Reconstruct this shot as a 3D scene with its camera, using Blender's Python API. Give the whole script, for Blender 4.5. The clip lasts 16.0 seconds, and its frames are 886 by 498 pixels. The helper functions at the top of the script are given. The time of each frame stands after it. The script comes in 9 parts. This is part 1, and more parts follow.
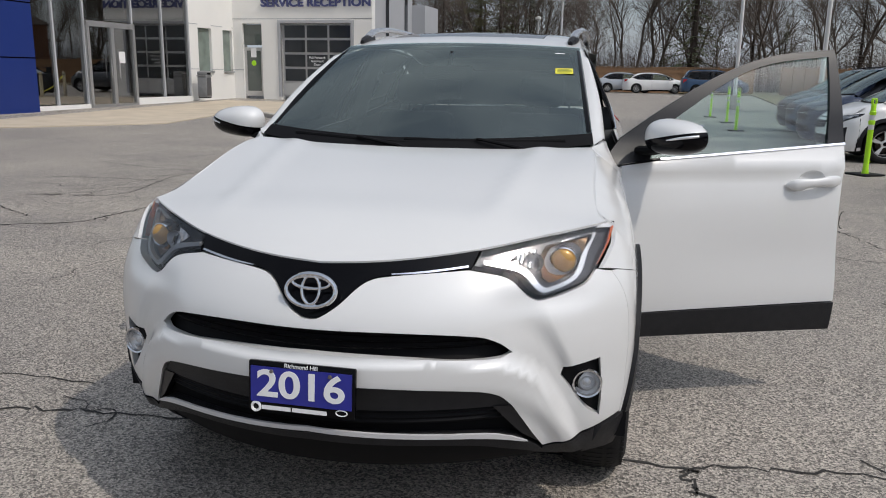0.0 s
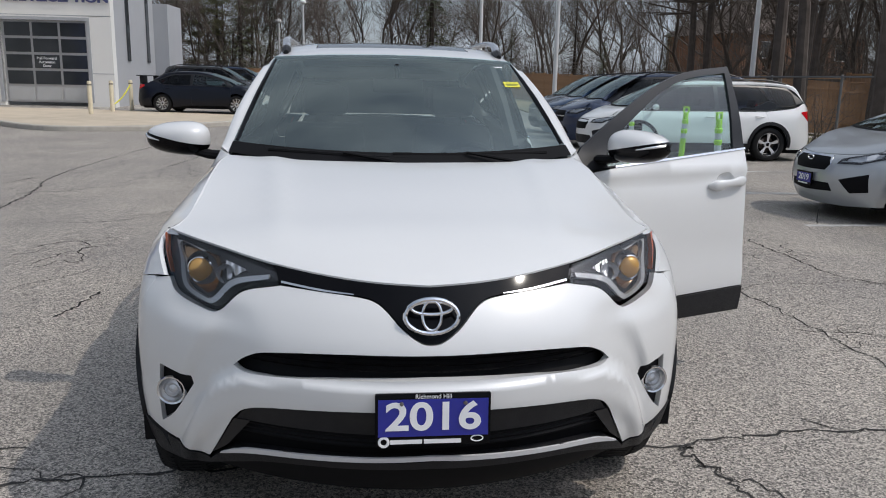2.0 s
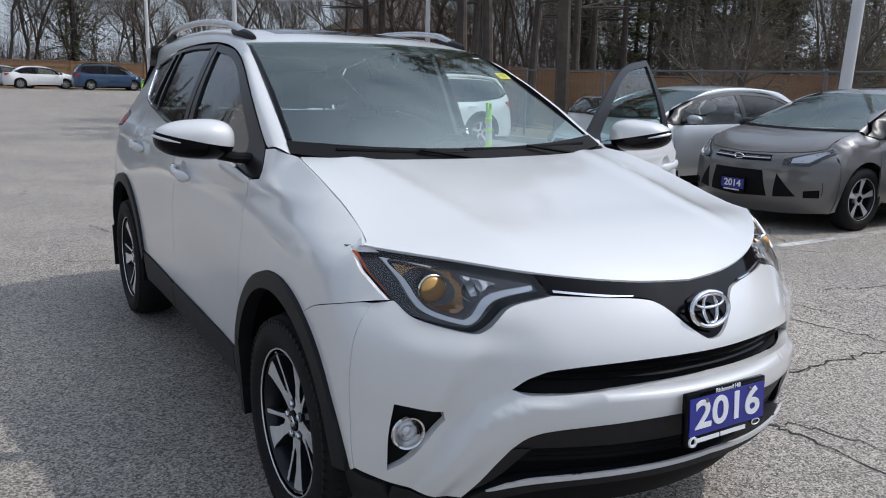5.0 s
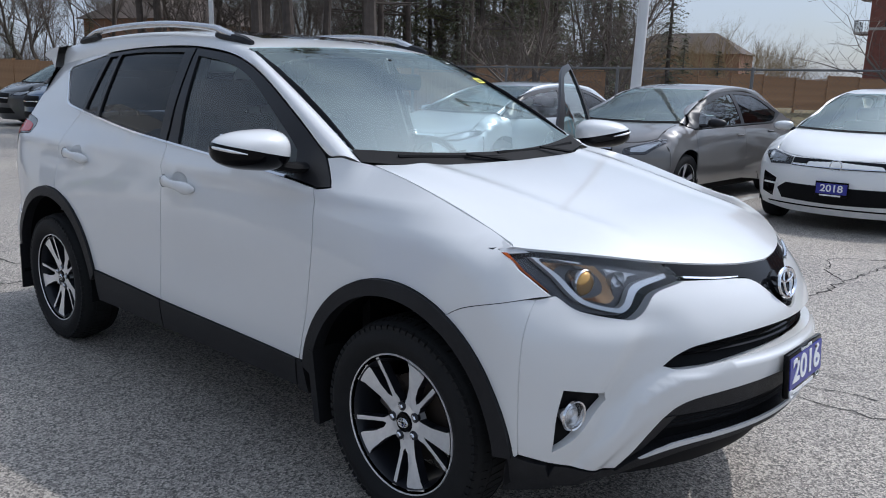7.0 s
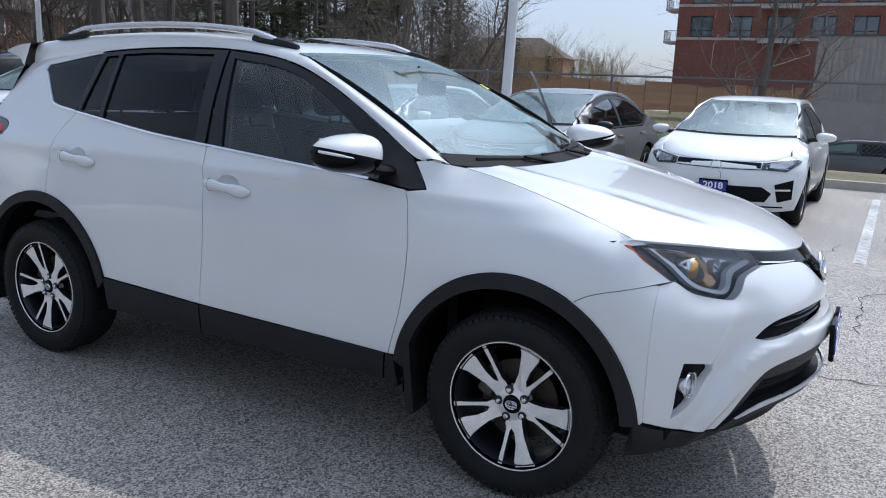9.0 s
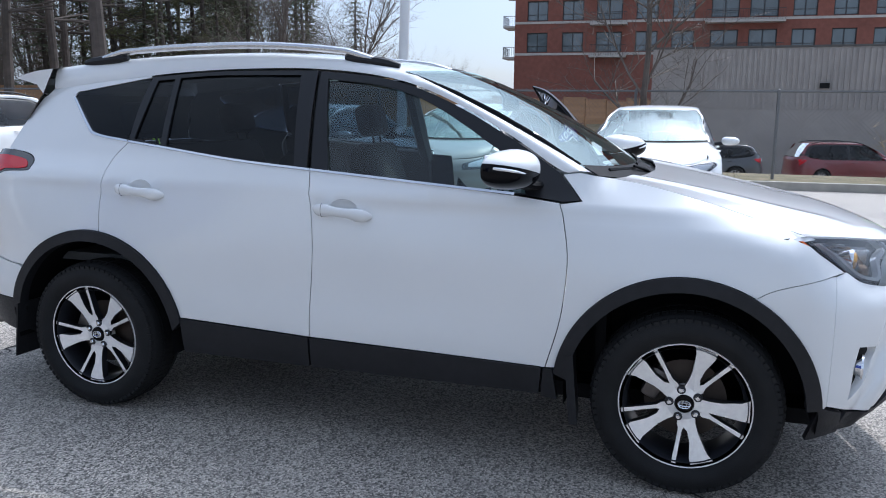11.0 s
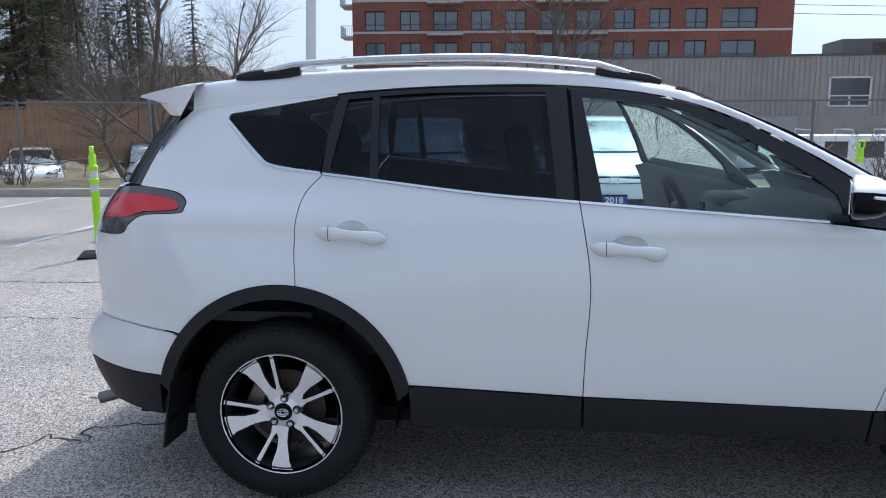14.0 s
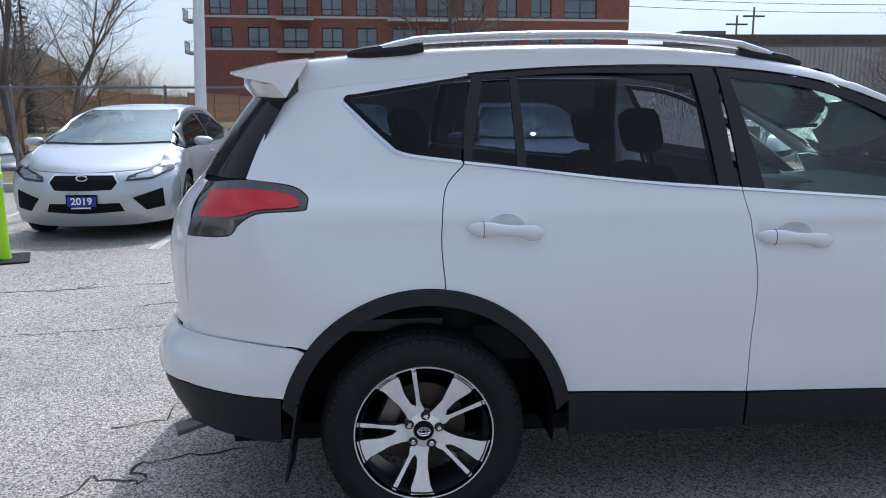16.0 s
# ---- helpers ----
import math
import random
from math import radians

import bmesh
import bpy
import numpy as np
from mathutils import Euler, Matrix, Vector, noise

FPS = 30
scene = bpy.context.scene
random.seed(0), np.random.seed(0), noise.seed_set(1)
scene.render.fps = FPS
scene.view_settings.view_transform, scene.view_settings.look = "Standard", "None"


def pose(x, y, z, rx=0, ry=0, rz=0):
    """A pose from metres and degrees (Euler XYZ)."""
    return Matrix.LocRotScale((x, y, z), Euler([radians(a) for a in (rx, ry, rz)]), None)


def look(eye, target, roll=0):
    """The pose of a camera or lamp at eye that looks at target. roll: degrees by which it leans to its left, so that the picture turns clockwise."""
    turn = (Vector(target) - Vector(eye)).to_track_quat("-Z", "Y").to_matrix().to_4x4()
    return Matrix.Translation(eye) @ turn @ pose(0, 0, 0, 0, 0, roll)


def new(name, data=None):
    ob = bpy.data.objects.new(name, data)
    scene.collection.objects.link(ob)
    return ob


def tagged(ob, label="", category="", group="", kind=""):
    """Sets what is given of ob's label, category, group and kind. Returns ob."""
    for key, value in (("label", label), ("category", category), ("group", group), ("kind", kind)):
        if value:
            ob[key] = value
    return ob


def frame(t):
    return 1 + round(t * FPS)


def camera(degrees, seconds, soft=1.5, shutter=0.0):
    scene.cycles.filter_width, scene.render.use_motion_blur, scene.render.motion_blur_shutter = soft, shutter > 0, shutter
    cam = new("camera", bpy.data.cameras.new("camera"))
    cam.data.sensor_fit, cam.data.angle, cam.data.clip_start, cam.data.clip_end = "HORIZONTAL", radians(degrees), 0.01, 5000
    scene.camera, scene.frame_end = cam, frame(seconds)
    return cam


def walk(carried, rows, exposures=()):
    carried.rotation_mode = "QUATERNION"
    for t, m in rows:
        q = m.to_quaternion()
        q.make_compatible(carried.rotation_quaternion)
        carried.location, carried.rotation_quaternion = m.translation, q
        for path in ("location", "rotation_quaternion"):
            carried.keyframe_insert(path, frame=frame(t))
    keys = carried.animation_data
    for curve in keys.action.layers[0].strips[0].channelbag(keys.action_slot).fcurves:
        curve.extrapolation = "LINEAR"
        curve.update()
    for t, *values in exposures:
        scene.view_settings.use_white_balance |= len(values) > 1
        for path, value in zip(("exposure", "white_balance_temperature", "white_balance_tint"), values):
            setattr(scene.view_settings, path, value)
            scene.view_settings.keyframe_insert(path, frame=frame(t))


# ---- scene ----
cam = camera(58.9, 16.0, 1.0)
PATH = [
    (0, (0.803, -4.181, 1.428), (0.387, -2.274, 0.993), 0.9),
    (0.5, (0.564, -4.235, 1.445), (0.309, -2.298, 1.019), 0.7),
    (1, (0.279, -4.346, 1.456), (0.187, -2.393, 1.036), 0.8),
    (1.5, (0.035, -4.309, 1.438), (0.105, -2.354, 1.022), 1.0),
    (2, (-0.209, -4.232, 1.457), (0.017, -2.289, 1.04), 1.2),
    (2.5, (-0.547, -4.208, 1.449), (-0.18, -2.288, 1.029), 1.5),
    (3, (-0.805, -4.098, 1.43), (-0.295, -2.21, 1.011), 1.7),
    (3.5, (-1.009, -3.908, 1.437), (-0.361, -2.062, 1.018), 1.6),
    (4, (-1.273, -3.833, 1.422), (-0.492, -2.04, 1.004), 1.6),
    (4.5, (-1.544, -3.757, 1.441), (-0.635, -2.024, 1.025), 1.4),
    (4.7, (-1.596, -3.679, 1.417), (-0.641, -1.972, 1.001), 1.4),
    (6.8, (-2.489, -3.083, 1.458), (-1.07, -1.74, 1.032), 1.3),
    (7, (-2.567, -3.022, 1.451), (-1.112, -1.717, 1.029), 1.3),
    (7.5, (-2.817, -2.884, 1.446), (-1.283, -1.668, 1.034), 1.5),
    (8, (-2.969, -2.764, 1.442), (-1.368, -1.637, 1.034), 1.9),
    (8.5, (-3.077, -2.591, 1.453), (-1.423, -1.543, 1.043), 2.0),
    (9, (-3.278, -2.395, 1.456), (-1.575, -1.431, 1.045), 2.3),
    (9.2, (-3.368, -2.309, 1.463), (-1.647, -1.374, 1.058), 2.3),
    (11.3, (-3.749, -1.167, 1.415), (-1.862, -0.605, 1.06), 0.5),
    (11.5, (-3.745, -1.05, 1.442), (-1.848, -0.523, 1.088), 0.6),
    (12, (-3.749, -0.732, 1.435), (-1.832, -0.281, 1.09), 0.2),
    (12.5, (-3.769, -0.417, 1.448), (-1.835, -0.036, 1.109), 0.1),
    (13, (-3.687, -0.147, 1.453), (-1.741, 0.172, 1.119), -0.1),
    (13.5, (-3.627, 0.114, 1.448), (-1.672, 0.377, 1.115), -0.2),
    (14, (-3.637, 0.425, 1.46), (-1.675, 0.627, 1.127), -0.2),
    (14.5, (-3.564, 0.68, 1.443), (-1.596, 0.803, 1.109), -0.2),
    (15, (-3.484, 0.936, 1.46), (-1.513, 0.968, 1.119), -0.1),
    (15.5, (-3.439, 1.242, 1.458), (-1.472, 1.173, 1.106), -0.1),
    (16, (-3.374, 1.496, 1.446), (-1.416, 1.314, 1.081), -0.2),
]
walk(cam, [(t, look(eye, target, roll)) for t, eye, target, roll in PATH],
     [(0, -0.7, 6700, 10), (2.5, -0.62, 6450, 10), (4.5, -0.5, 6300, 10), (7, -0.38, 6050, 10), (9, -0.17, 5850, 10), (12, 0.16, 5800, 10), (16, 0.0, 5850, 10)])

# ---- world, sun ----
world = bpy.data.worlds.new("sky")
scene.world = world
world.use_nodes = True
wt = world.node_tree
SUN_DIR = Vector((0.67, -0.25, 1.0)).normalized()
sky = wt.nodes.new("ShaderNodeTexSky")
sky.sky_type, sky.sun_disc = "NISHITA", False
sky.sun_elevation, sky.sun_rotation = math.asin(SUN_DIR.z), math.atan2(SUN_DIR.x, SUN_DIR.y)
sky.air_density, sky.dust_density, sky.ozone_density = 1.0, 2.0, 1.0
# thin broken cloud over a pale sky
coord = wt.nodes.new("ShaderNodeTexCoord")
stretch = wt.nodes.new("ShaderNodeMapping")
stretch.inputs["Scale"].default_value = (1.0, 1.0, 2.6)
cloud = wt.nodes.new("ShaderNodeTexNoise")
cloud.inputs["Scale"].default_value, cloud.inputs["Detail"].default_value, cloud.inputs["Roughness"].default_value = 2.6, 7, 0.55
ramp = wt.nodes.new("ShaderNodeValToRGB")
ramp.color_ramp.elements[0].position, ramp.color_ramp.elements[1].position = 0.36, 0.66
ramp.color_ramp.elements[0].color, ramp.color_ramp.elements[1].color = (0.38, 0.38, 0.38, 1), (0.95, 0.95, 0.95, 1)
blend = wt.nodes.new("ShaderNodeMix")
blend.data_type = "RGBA"
blend.inputs[7].default_value = (5.6, 6.3, 7.4, 1)
wt.links.new(coord.outputs["Generated"], stretch.inputs[0])
wt.links.new(stretch.outputs[0], cloud.inputs["Vector"])
wt.links.new(cloud.outputs[0], ramp.inputs[0])
wt.links.new(ramp.outputs[0], blend.inputs[0])
wt.links.new(sky.outputs[0], blend.inputs[6])
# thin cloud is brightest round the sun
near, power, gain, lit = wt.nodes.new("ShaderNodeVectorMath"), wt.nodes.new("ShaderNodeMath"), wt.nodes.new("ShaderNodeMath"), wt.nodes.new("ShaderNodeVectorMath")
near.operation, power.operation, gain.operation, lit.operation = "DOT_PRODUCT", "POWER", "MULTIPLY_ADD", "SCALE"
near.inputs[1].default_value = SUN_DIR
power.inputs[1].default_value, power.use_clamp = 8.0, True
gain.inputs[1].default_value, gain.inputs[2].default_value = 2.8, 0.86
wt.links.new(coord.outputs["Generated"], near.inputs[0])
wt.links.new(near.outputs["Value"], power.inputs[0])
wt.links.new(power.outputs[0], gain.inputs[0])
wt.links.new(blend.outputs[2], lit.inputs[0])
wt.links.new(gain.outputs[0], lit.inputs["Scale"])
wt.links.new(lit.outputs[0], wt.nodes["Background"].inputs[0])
wt.nodes["Background"].inputs[1].default_value = 0.15
sun = new("sun", bpy.data.lights.new("sun", "SUN"))
sun.data.energy, sun.data.angle, sun.data.color = 2.65, radians(0.7), (1.0, 0.94, 0.86)
sun.matrix_world = look(SUN_DIR * 60, (0, 0, 0))


# ---- materials ----
def mat(name, colour, rough=0.5, metal=0.0, coat=0.0, vary=0.0, scale=8.0, bump_amount=0.0, bump_scale=60.0, second=None, spec=0.5, emit=None):
    """A surface with soft variation at two scales and a fine relief."""
    m = bpy.data.materials.new(name)
    m.use_nodes = True
    t = m.node_tree
    b = t.nodes["Principled BSDF"]
    b.inputs["Base Color"].default_value = (*colour, 1)
    b.inputs["Roughness"].default_value, b.inputs["Metallic"].default_value = rough, metal
    b.inputs["Coat Weight"].default_value, b.inputs["Coat Roughness"].default_value = coat, 0.03
    b.inputs["Specular IOR Level"].default_value = spec
    if emit:
        b.inputs["Emission Color"].default_value, b.inputs["Emission Strength"].default_value = (*emit[:3], 1), emit[3]
    if vary or bump_amount:
        co = t.nodes.new("ShaderNodeTexCoord")
    if vary:
        n1, n2 = t.nodes.new("ShaderNodeTexNoise"), t.nodes.new("ShaderNodeTexNoise")
        n1.inputs["Scale"].default_value, n1.inputs["Detail"].default_value = scale, 6
        n2.inputs["Scale"].default_value, n2.inputs["Detail"].default_value = scale * 0.11, 3
        add = t.nodes.new("ShaderNodeMath")
        add.operation = "ADD"
        t.links.new(co.outputs["Object"], n1.inputs["Vector"])
        t.links.new(co.outputs["Object"], n2.inputs["Vector"])
        t.links.new(n1.outputs[0], add.inputs[0])
        t.links.new(n2.outputs[0], add.inputs[1])
        r = t.nodes.new("ShaderNodeMapRange")
        r.inputs["From Min"].default_value, r.inputs["From Max"].default_value = 0.7, 1.3
        t.links.new(add.outputs[0], r.inputs["Value"])
        mix = t.nodes.new("ShaderNodeMix")
        mix.data_type = "RGBA"
        other = second or tuple(c * (1 - vary) for c in colour)
        mix.inputs[6].default_value, mix.inputs[7].default_value = (*[min(1, c * (1 + vary * 0.6)) for c in colour], 1), (*other, 1)
        t.links.new(r.outputs[0], mix.inputs[0])
        t.links.new(mix.outputs[2], b.inputs["Base Color"])
    if bump_amount:
        nb = t.nodes.new("ShaderNodeTexNoise")
        nb.inputs["Scale"].default_value, nb.inputs["Detail"].default_value = bump_scale, 4
        bp = t.nodes.new("ShaderNodeBump")
        bp.inputs["Strength"].default_value, bp.inputs["Distance"].default_value = bump_amount, 0.01
        t.links.new(co.outputs["Object"], nb.inputs["Vector"])
        t.links.new(nb.outputs[0], bp.inputs["Height"])
        t.links.new(bp.outputs[0], b.inputs["Normal"])
    return m


def glass(name, tint, ior=1.5, gloss=(1.0, 1.0, 1.0)):
    """A thin pane: tinted, and glossy by its Fresnel term."""
    m = bpy.data.materials.new(name)
    m.use_nodes = True
    t = m.node_tree
    t.nodes.remove(t.nodes["Principled BSDF"])
    clear, shine, mix, f = (t.nodes.new("ShaderNode" + k) for k in ("BsdfTransparent", "BsdfGlossy", "MixShader", "Fresnel"))
    clear.inputs[0].default_value = (*tint, 1)
    shine.inputs[0].default_value, shine.inputs["Roughness"].default_value = (*gloss, 1), 0.01
    f.inputs[0].default_value = ior
    t.links.new(f.outputs[0], mix.inputs[0])
    t.links.new(clear.outputs[0], mix.inputs[1])
    t.links.new(shine.outputs[0], mix.inputs[2])
    t.links.new(mix.outputs[0], t.nodes["Material Output"].inputs[0])
    return m


WHITE = mat("pearl_white_paint", (0.69, 0.69, 0.685), 0.32, 0, 1.0, 0.02, 3.0)
CLAD = mat("grained_black_plastic", (0.015, 0.015, 0.017), 0.5, 0, 0, 0.25, 30, 0.15, 900, spec=0.25)
GLOSSBLACK = mat("gloss_black", (0.003, 0.003, 0.004), 0.07, 0, 0, spec=0.13)
MATTEBLACK = mat("matt_black", (0.005, 0.005, 0.006), 0.7, 0, 0, 0.2, 20, spec=0.15)
SATINBLACK = mat("satin_black_frame", (0.010, 0.010, 0.012), 0.35, spec=0.35)
CHROME = mat("chrome", (0.75, 0.75, 0.77), 0.09, 1.0)
SILVER = mat("silver_plastic", (0.60, 0.60, 0.61), 0.26, 0.8)
MACHINED = mat("machined_alloy", (0.88, 0.87, 0.86), 0.27, 0.55, 0, 0.10, 60)
DARKALLOY = mat("dark_grey_alloy", (0.014, 0.015, 0.019), 0.3, 0.0, spec=0.35)
RUBBER = mat("tyre_rubber", (0.0125, 0.0125, 0.013), 0.7, 0, 0, 0.3, 14, 0.2, 200, spec=0.22)
STEEL = mat("brake_steel", (0.20, 0.175, 0.16), 0.45, 0.7, 0, 0.3, 20)
RUST = mat("worn_brake_disc", (0.06, 0.045, 0.036), 0.55, 0.5, 0, 0.4, 12)
TRIM = mat("dark_grey_interior", (0.060, 0.062, 0.064), 0.7, 0, 0, 0.2, 20, 0.1, 400)
CLOTH = mat("seat_cloth", (0.025, 0.025, 0.028), 0.9, 0, 0, 0.3, 40, 0.3, 600)
HEADLINER = mat("pale_headliner", (0.42, 0.41, 0.39), 0.95)
AMBER = mat("amber_plastic", (0.50, 0.09, 0.006), 0.12, 0, 0.2)
REDLENS = mat("red_lamp_plastic", (0.52, 0.005, 0.012), 0.12, 0, 0.25)
SMOKE = mat("smoked_lamp_plastic", (0.055, 0.052, 0.052), 0.08, 0, 0.6)
REFLECTOR = mat("lamp_reflector", (0.80, 0.80, 0.81), 0.2, 0.6)
LAMPDARK = mat("lamp_bezel_grey", (0.085, 0.082, 0.085), 0.2, 0.6)
GLOWLAMP = mat("amber_lamp_inside", (0.62, 0.36, 0.12), 0.12, 0.35)
BOWL = mat("warm_lamp_bowl", (0.36, 0.22, 0.12), 0.16, 0.9)
CLEAR = glass("windscreen_glass", (0.78, 0.93, 0.89), 2.8, (0.90, 1.0, 0.94))
SIDEGLASS = glass("front_side_glass", (0.62, 0.83, 0.80), 1.6)
PRIVACY = glass("privacy_glass", (0.15, 0.18, 0.225), 1.32)
SKID = mat("pale_silver_trim", (0.62, 0.62, 0.63), 0.35, 0.15)
REARGLASS = mat("dark_rear_glass", (0.006, 0.007, 0.009), 0.12, 0, 0, spec=0.2)
LENS = glass("lamp_lens", (0.93, 0.94, 0.95), 1.45)
PLATEBLUE = mat("plate_blue", (0.015, 0.02, 0.27), 0.35, 0, 0.3, 0.15, 20)
PAPER = mat("plate_white", (0.82, 0.82, 0.82), 0.5)
STICKERINK = mat("sticker_print", (0.16, 0.20, 0.04), 0.7)
YELLOW = mat("sticker_yellow", (0.72, 0.68, 0.06), 0.6)


# ---- mesh helpers ----
def thing(name, label="", category="", group="", kind="", at=(0, 0, 0), turn=0.0):
    ob = new(name)
    ob.matrix_world = pose(*at, 0, 0, turn)
    return tagged(ob, label, category, group, kind)


def mesh_from(name, verts, faces, material, smooth=True, normals=None):
    me = bpy.data.meshes.new(name)
    me.from_pydata([tuple(map(float, v)) for v in verts], [], [tuple(int(i) for i in f) for f in faces])
    for m in (material if isinstance(material, (list, tuple)) else [material]):
        me.materials.append(m)
    me.validate()
    if smooth:
        me.shade_smooth()
        if normals is not None and len(me.vertices) == len(normals):
            me.normals_split_custom_set_from_vertices([tuple(map(float, n)) for n in normals])
        else:
            me.set_sharp_from_angle(angle=radians(35))
    me.update()
    return me


def put(name, me, parent=None, label="", m=None):
    ob = new(name, me)
    if parent is not None:
        ob.parent = parent
    if m is not None:
        ob.matrix_basis = m
    return tagged(ob, label) if label else ob


def part(name, bm, material, parent=None, label="", smooth=True, m=None, angle=35):
    me = bpy.data.meshes.new(name)
    bm.normal_update()
    bm.to_mesh(me)
    bm.free()
    for k in (material if isinstance(material, (list, tuple)) else [material]):
        me.materials.append(k)
    if smooth:
        me.shade_smooth()
        me.set_sharp_from_angle(angle=radians(angle))
    return put(name, me, parent, label, m)


def add_box(bm, x0, x1, y0, y1, z0, z1, bevel=0.0, m=None):
    got = bmesh.ops.create_cube(bm, size=1)["verts"]
    for v in got:
        v.co = Vector(((x0 + x1) / 2 + v.co.x * (x1 - x0), (y0 + y1) / 2 + v.co.y * (y1 - y0), (z0 + z1) / 2 + v.co.z * (z1 - z0)))
    if bevel:
        edges = list({e for v in got for e in v.link_edges})
        got = list({v for f in bmesh.ops.bevel(bm, geom=edges, offset=bevel, segments=2, profile=0.5, affect="EDGES")["faces"] for v in f.verts} | {v for v in got if v.is_valid})
    if m is not None:
        bmesh.ops.transform(bm, matrix=m, verts=[v for v in got if v.is_valid])
    return got


def box_part(name, dims, material, parent=None, label="", bevel=0.0, m=None):
    bm = bmesh.new()
    add_box(bm, *dims, bevel)
    return part(name, bm, material, parent, label, bevel > 0, m)


def add_tube(bm, points, radius, sides=8, closed=False, squash=1.0):
    """A tube along points; radius a number or one for each point."""
    pts = [Vector(p) for p in points]
    n = len(pts)
    rad = radius if isinstance(radius, (list, tuple)) else [radius] * n
    rings, up = [], None
    for i, p in enumerate(pts):
        a, b = pts[(i - 1) % n] if closed or i else p, pts[(i + 1) % n] if closed or i < n - 1 else p
        d = (b - a).normalized() if (b - a).length > 1e-9 else Vector((0, 0, 1))
        if up is None:
            up = Vector((0, 0, 1)) if abs(d.z) < 0.9 else Vector((1, 0, 0))
        r = d.cross(up).normalized()
        up = r.cross(d).normalized()
        rings.append([bm.verts.new(p + rad[i] * (math.cos(q) * r + squash * math.sin(q) * up)) for q in (2 * math.pi * k / sides for k in range(sides))])
    for i in range(n if closed else n - 1):
        a, b = rings[i], rings[(i + 1) % n]
        for k in range(sides):
            bm.faces.new((a[k], a[(k + 1) % sides], b[(k + 1) % sides], b[k]))
    if not closed and sides > 2:
        bm.faces.new(rings[0][::-1])
        bm.faces.new(rings[-1])


def lathe(profile, steps=48, axis="x"):
    """A bmesh turned from (along, radius) pairs round the x or z axis."""
    bm = bmesh.new()
    rings = []
    for a, r in profile:
        ring = []
        for k in range(steps):
            q = 2 * math.pi * k / steps
            c, s = r * math.cos(q), r * math.sin(q)
            ring.append(bm.verts.new((a, c, s) if axis == "x" else (c, s, a)))
        rings.append(ring)
    for a, b in zip(rings, rings[1:]):
        for k in range(steps):
            bm.faces.new((a[k], a[(k + 1) % steps], b[(k + 1) % steps], b[k]))
    bmesh.ops.recalc_face_normals(bm, faces=bm.faces)
    return bm


def smooth_line(points, per=6, closed=False):
    p = np.array(points, float)
    if len(p) < 3:
        return p
    n, out = len(p), []
    for i in range(n if closed else n - 1):
        a = p[i - 1] if closed or i else 2 * p[0] - p[1]
        b, c = p[i], p[(i + 1) % n]
        d = p[(i + 2) % n] if closed or i < n - 2 else 2 * p[-1] - p[-2]
        for s in np.arange(per) / per:
            out.append(0.5 * (2 * b + (c - a) * s + (2 * a - 5 * b + 4 * c - d) * s * s + (3 * b - a - 3 * c + d) * s ** 3))
    if not closed:
        out.append(p[-1])
    return np.array(out)


def loop_of(*segments):
    """A closed loop from smooth runs of points, with corners between the runs."""
    out = []
    for s in segments:
        for q in smooth_line(s):
            if not out or np.hypot(*(q - out[-1])) > 1e-4:
                out.append(q)
    if np.hypot(*(out[0] - out[-1])) < 1e-4:
        out.pop()
    return np.array(out)


def arc(cx, cz, r, a0, a1, n=24):
    q = np.radians(np.linspace(a0, a1, n))
    return np.stack([cx + r * np.cos(q), cz + r * np.sin(q)], 1)


def both_halves(half):
    """A whole outline from its half at x >= 0 that starts and ends on the middle line."""
    h = np.array(half, float)
    back = h[::-1].copy()
    back[:, 0] *= -1
    return np.concatenate([h, back[1:-1] if abs(h[0, 0]) < 1e-6 and abs(h[-1, 0]) < 1e-6 else back])


def within_loops(q, loops):
    odd = np.zeros(len(q), bool)
    for lp in loops:
        x0, y0 = lp[:, 0], lp[:, 1]
        x1, y1 = np.roll(x0, -1), np.roll(y0, -1)
        for a, b, c, d in zip(x0, y0, x1, y1):
            if b != d:
                odd ^= ((b > q[:, 1]) != (d > q[:, 1])) & (q[:, 0] < (c - a) * (q[:, 1] - b) / (d - b) + a)
    return odd


def inset(lp, g):
    """The loop drawn in by g."""
    area = 0.5 * np.sum(lp[:, 0] * np.roll(lp[:, 1], -1) - np.roll(lp[:, 0], -1) * lp[:, 1])
    a, b = np.roll(lp, 1, 0), np.roll(lp, -1, 0)
    e1, e2 = lp - a, b - lp
    e1, e2 = e1 / (np.linalg.norm(e1, axis=1, keepdims=True) + 1e-12), e2 / (np.linalg.norm(e2, axis=1, keepdims=True) + 1e-12)
    n1, n2 = np.stack([-e1[:, 1], e1[:, 0]], 1), np.stack([-e2[:, 1], e2[:, 0]], 1)
    n = n1 + n2
    n = n / np.maximum(np.sum(n * n1, 1, keepdims=True), 0.5) / 1.0
    return lp + np.sign(area) * g * n


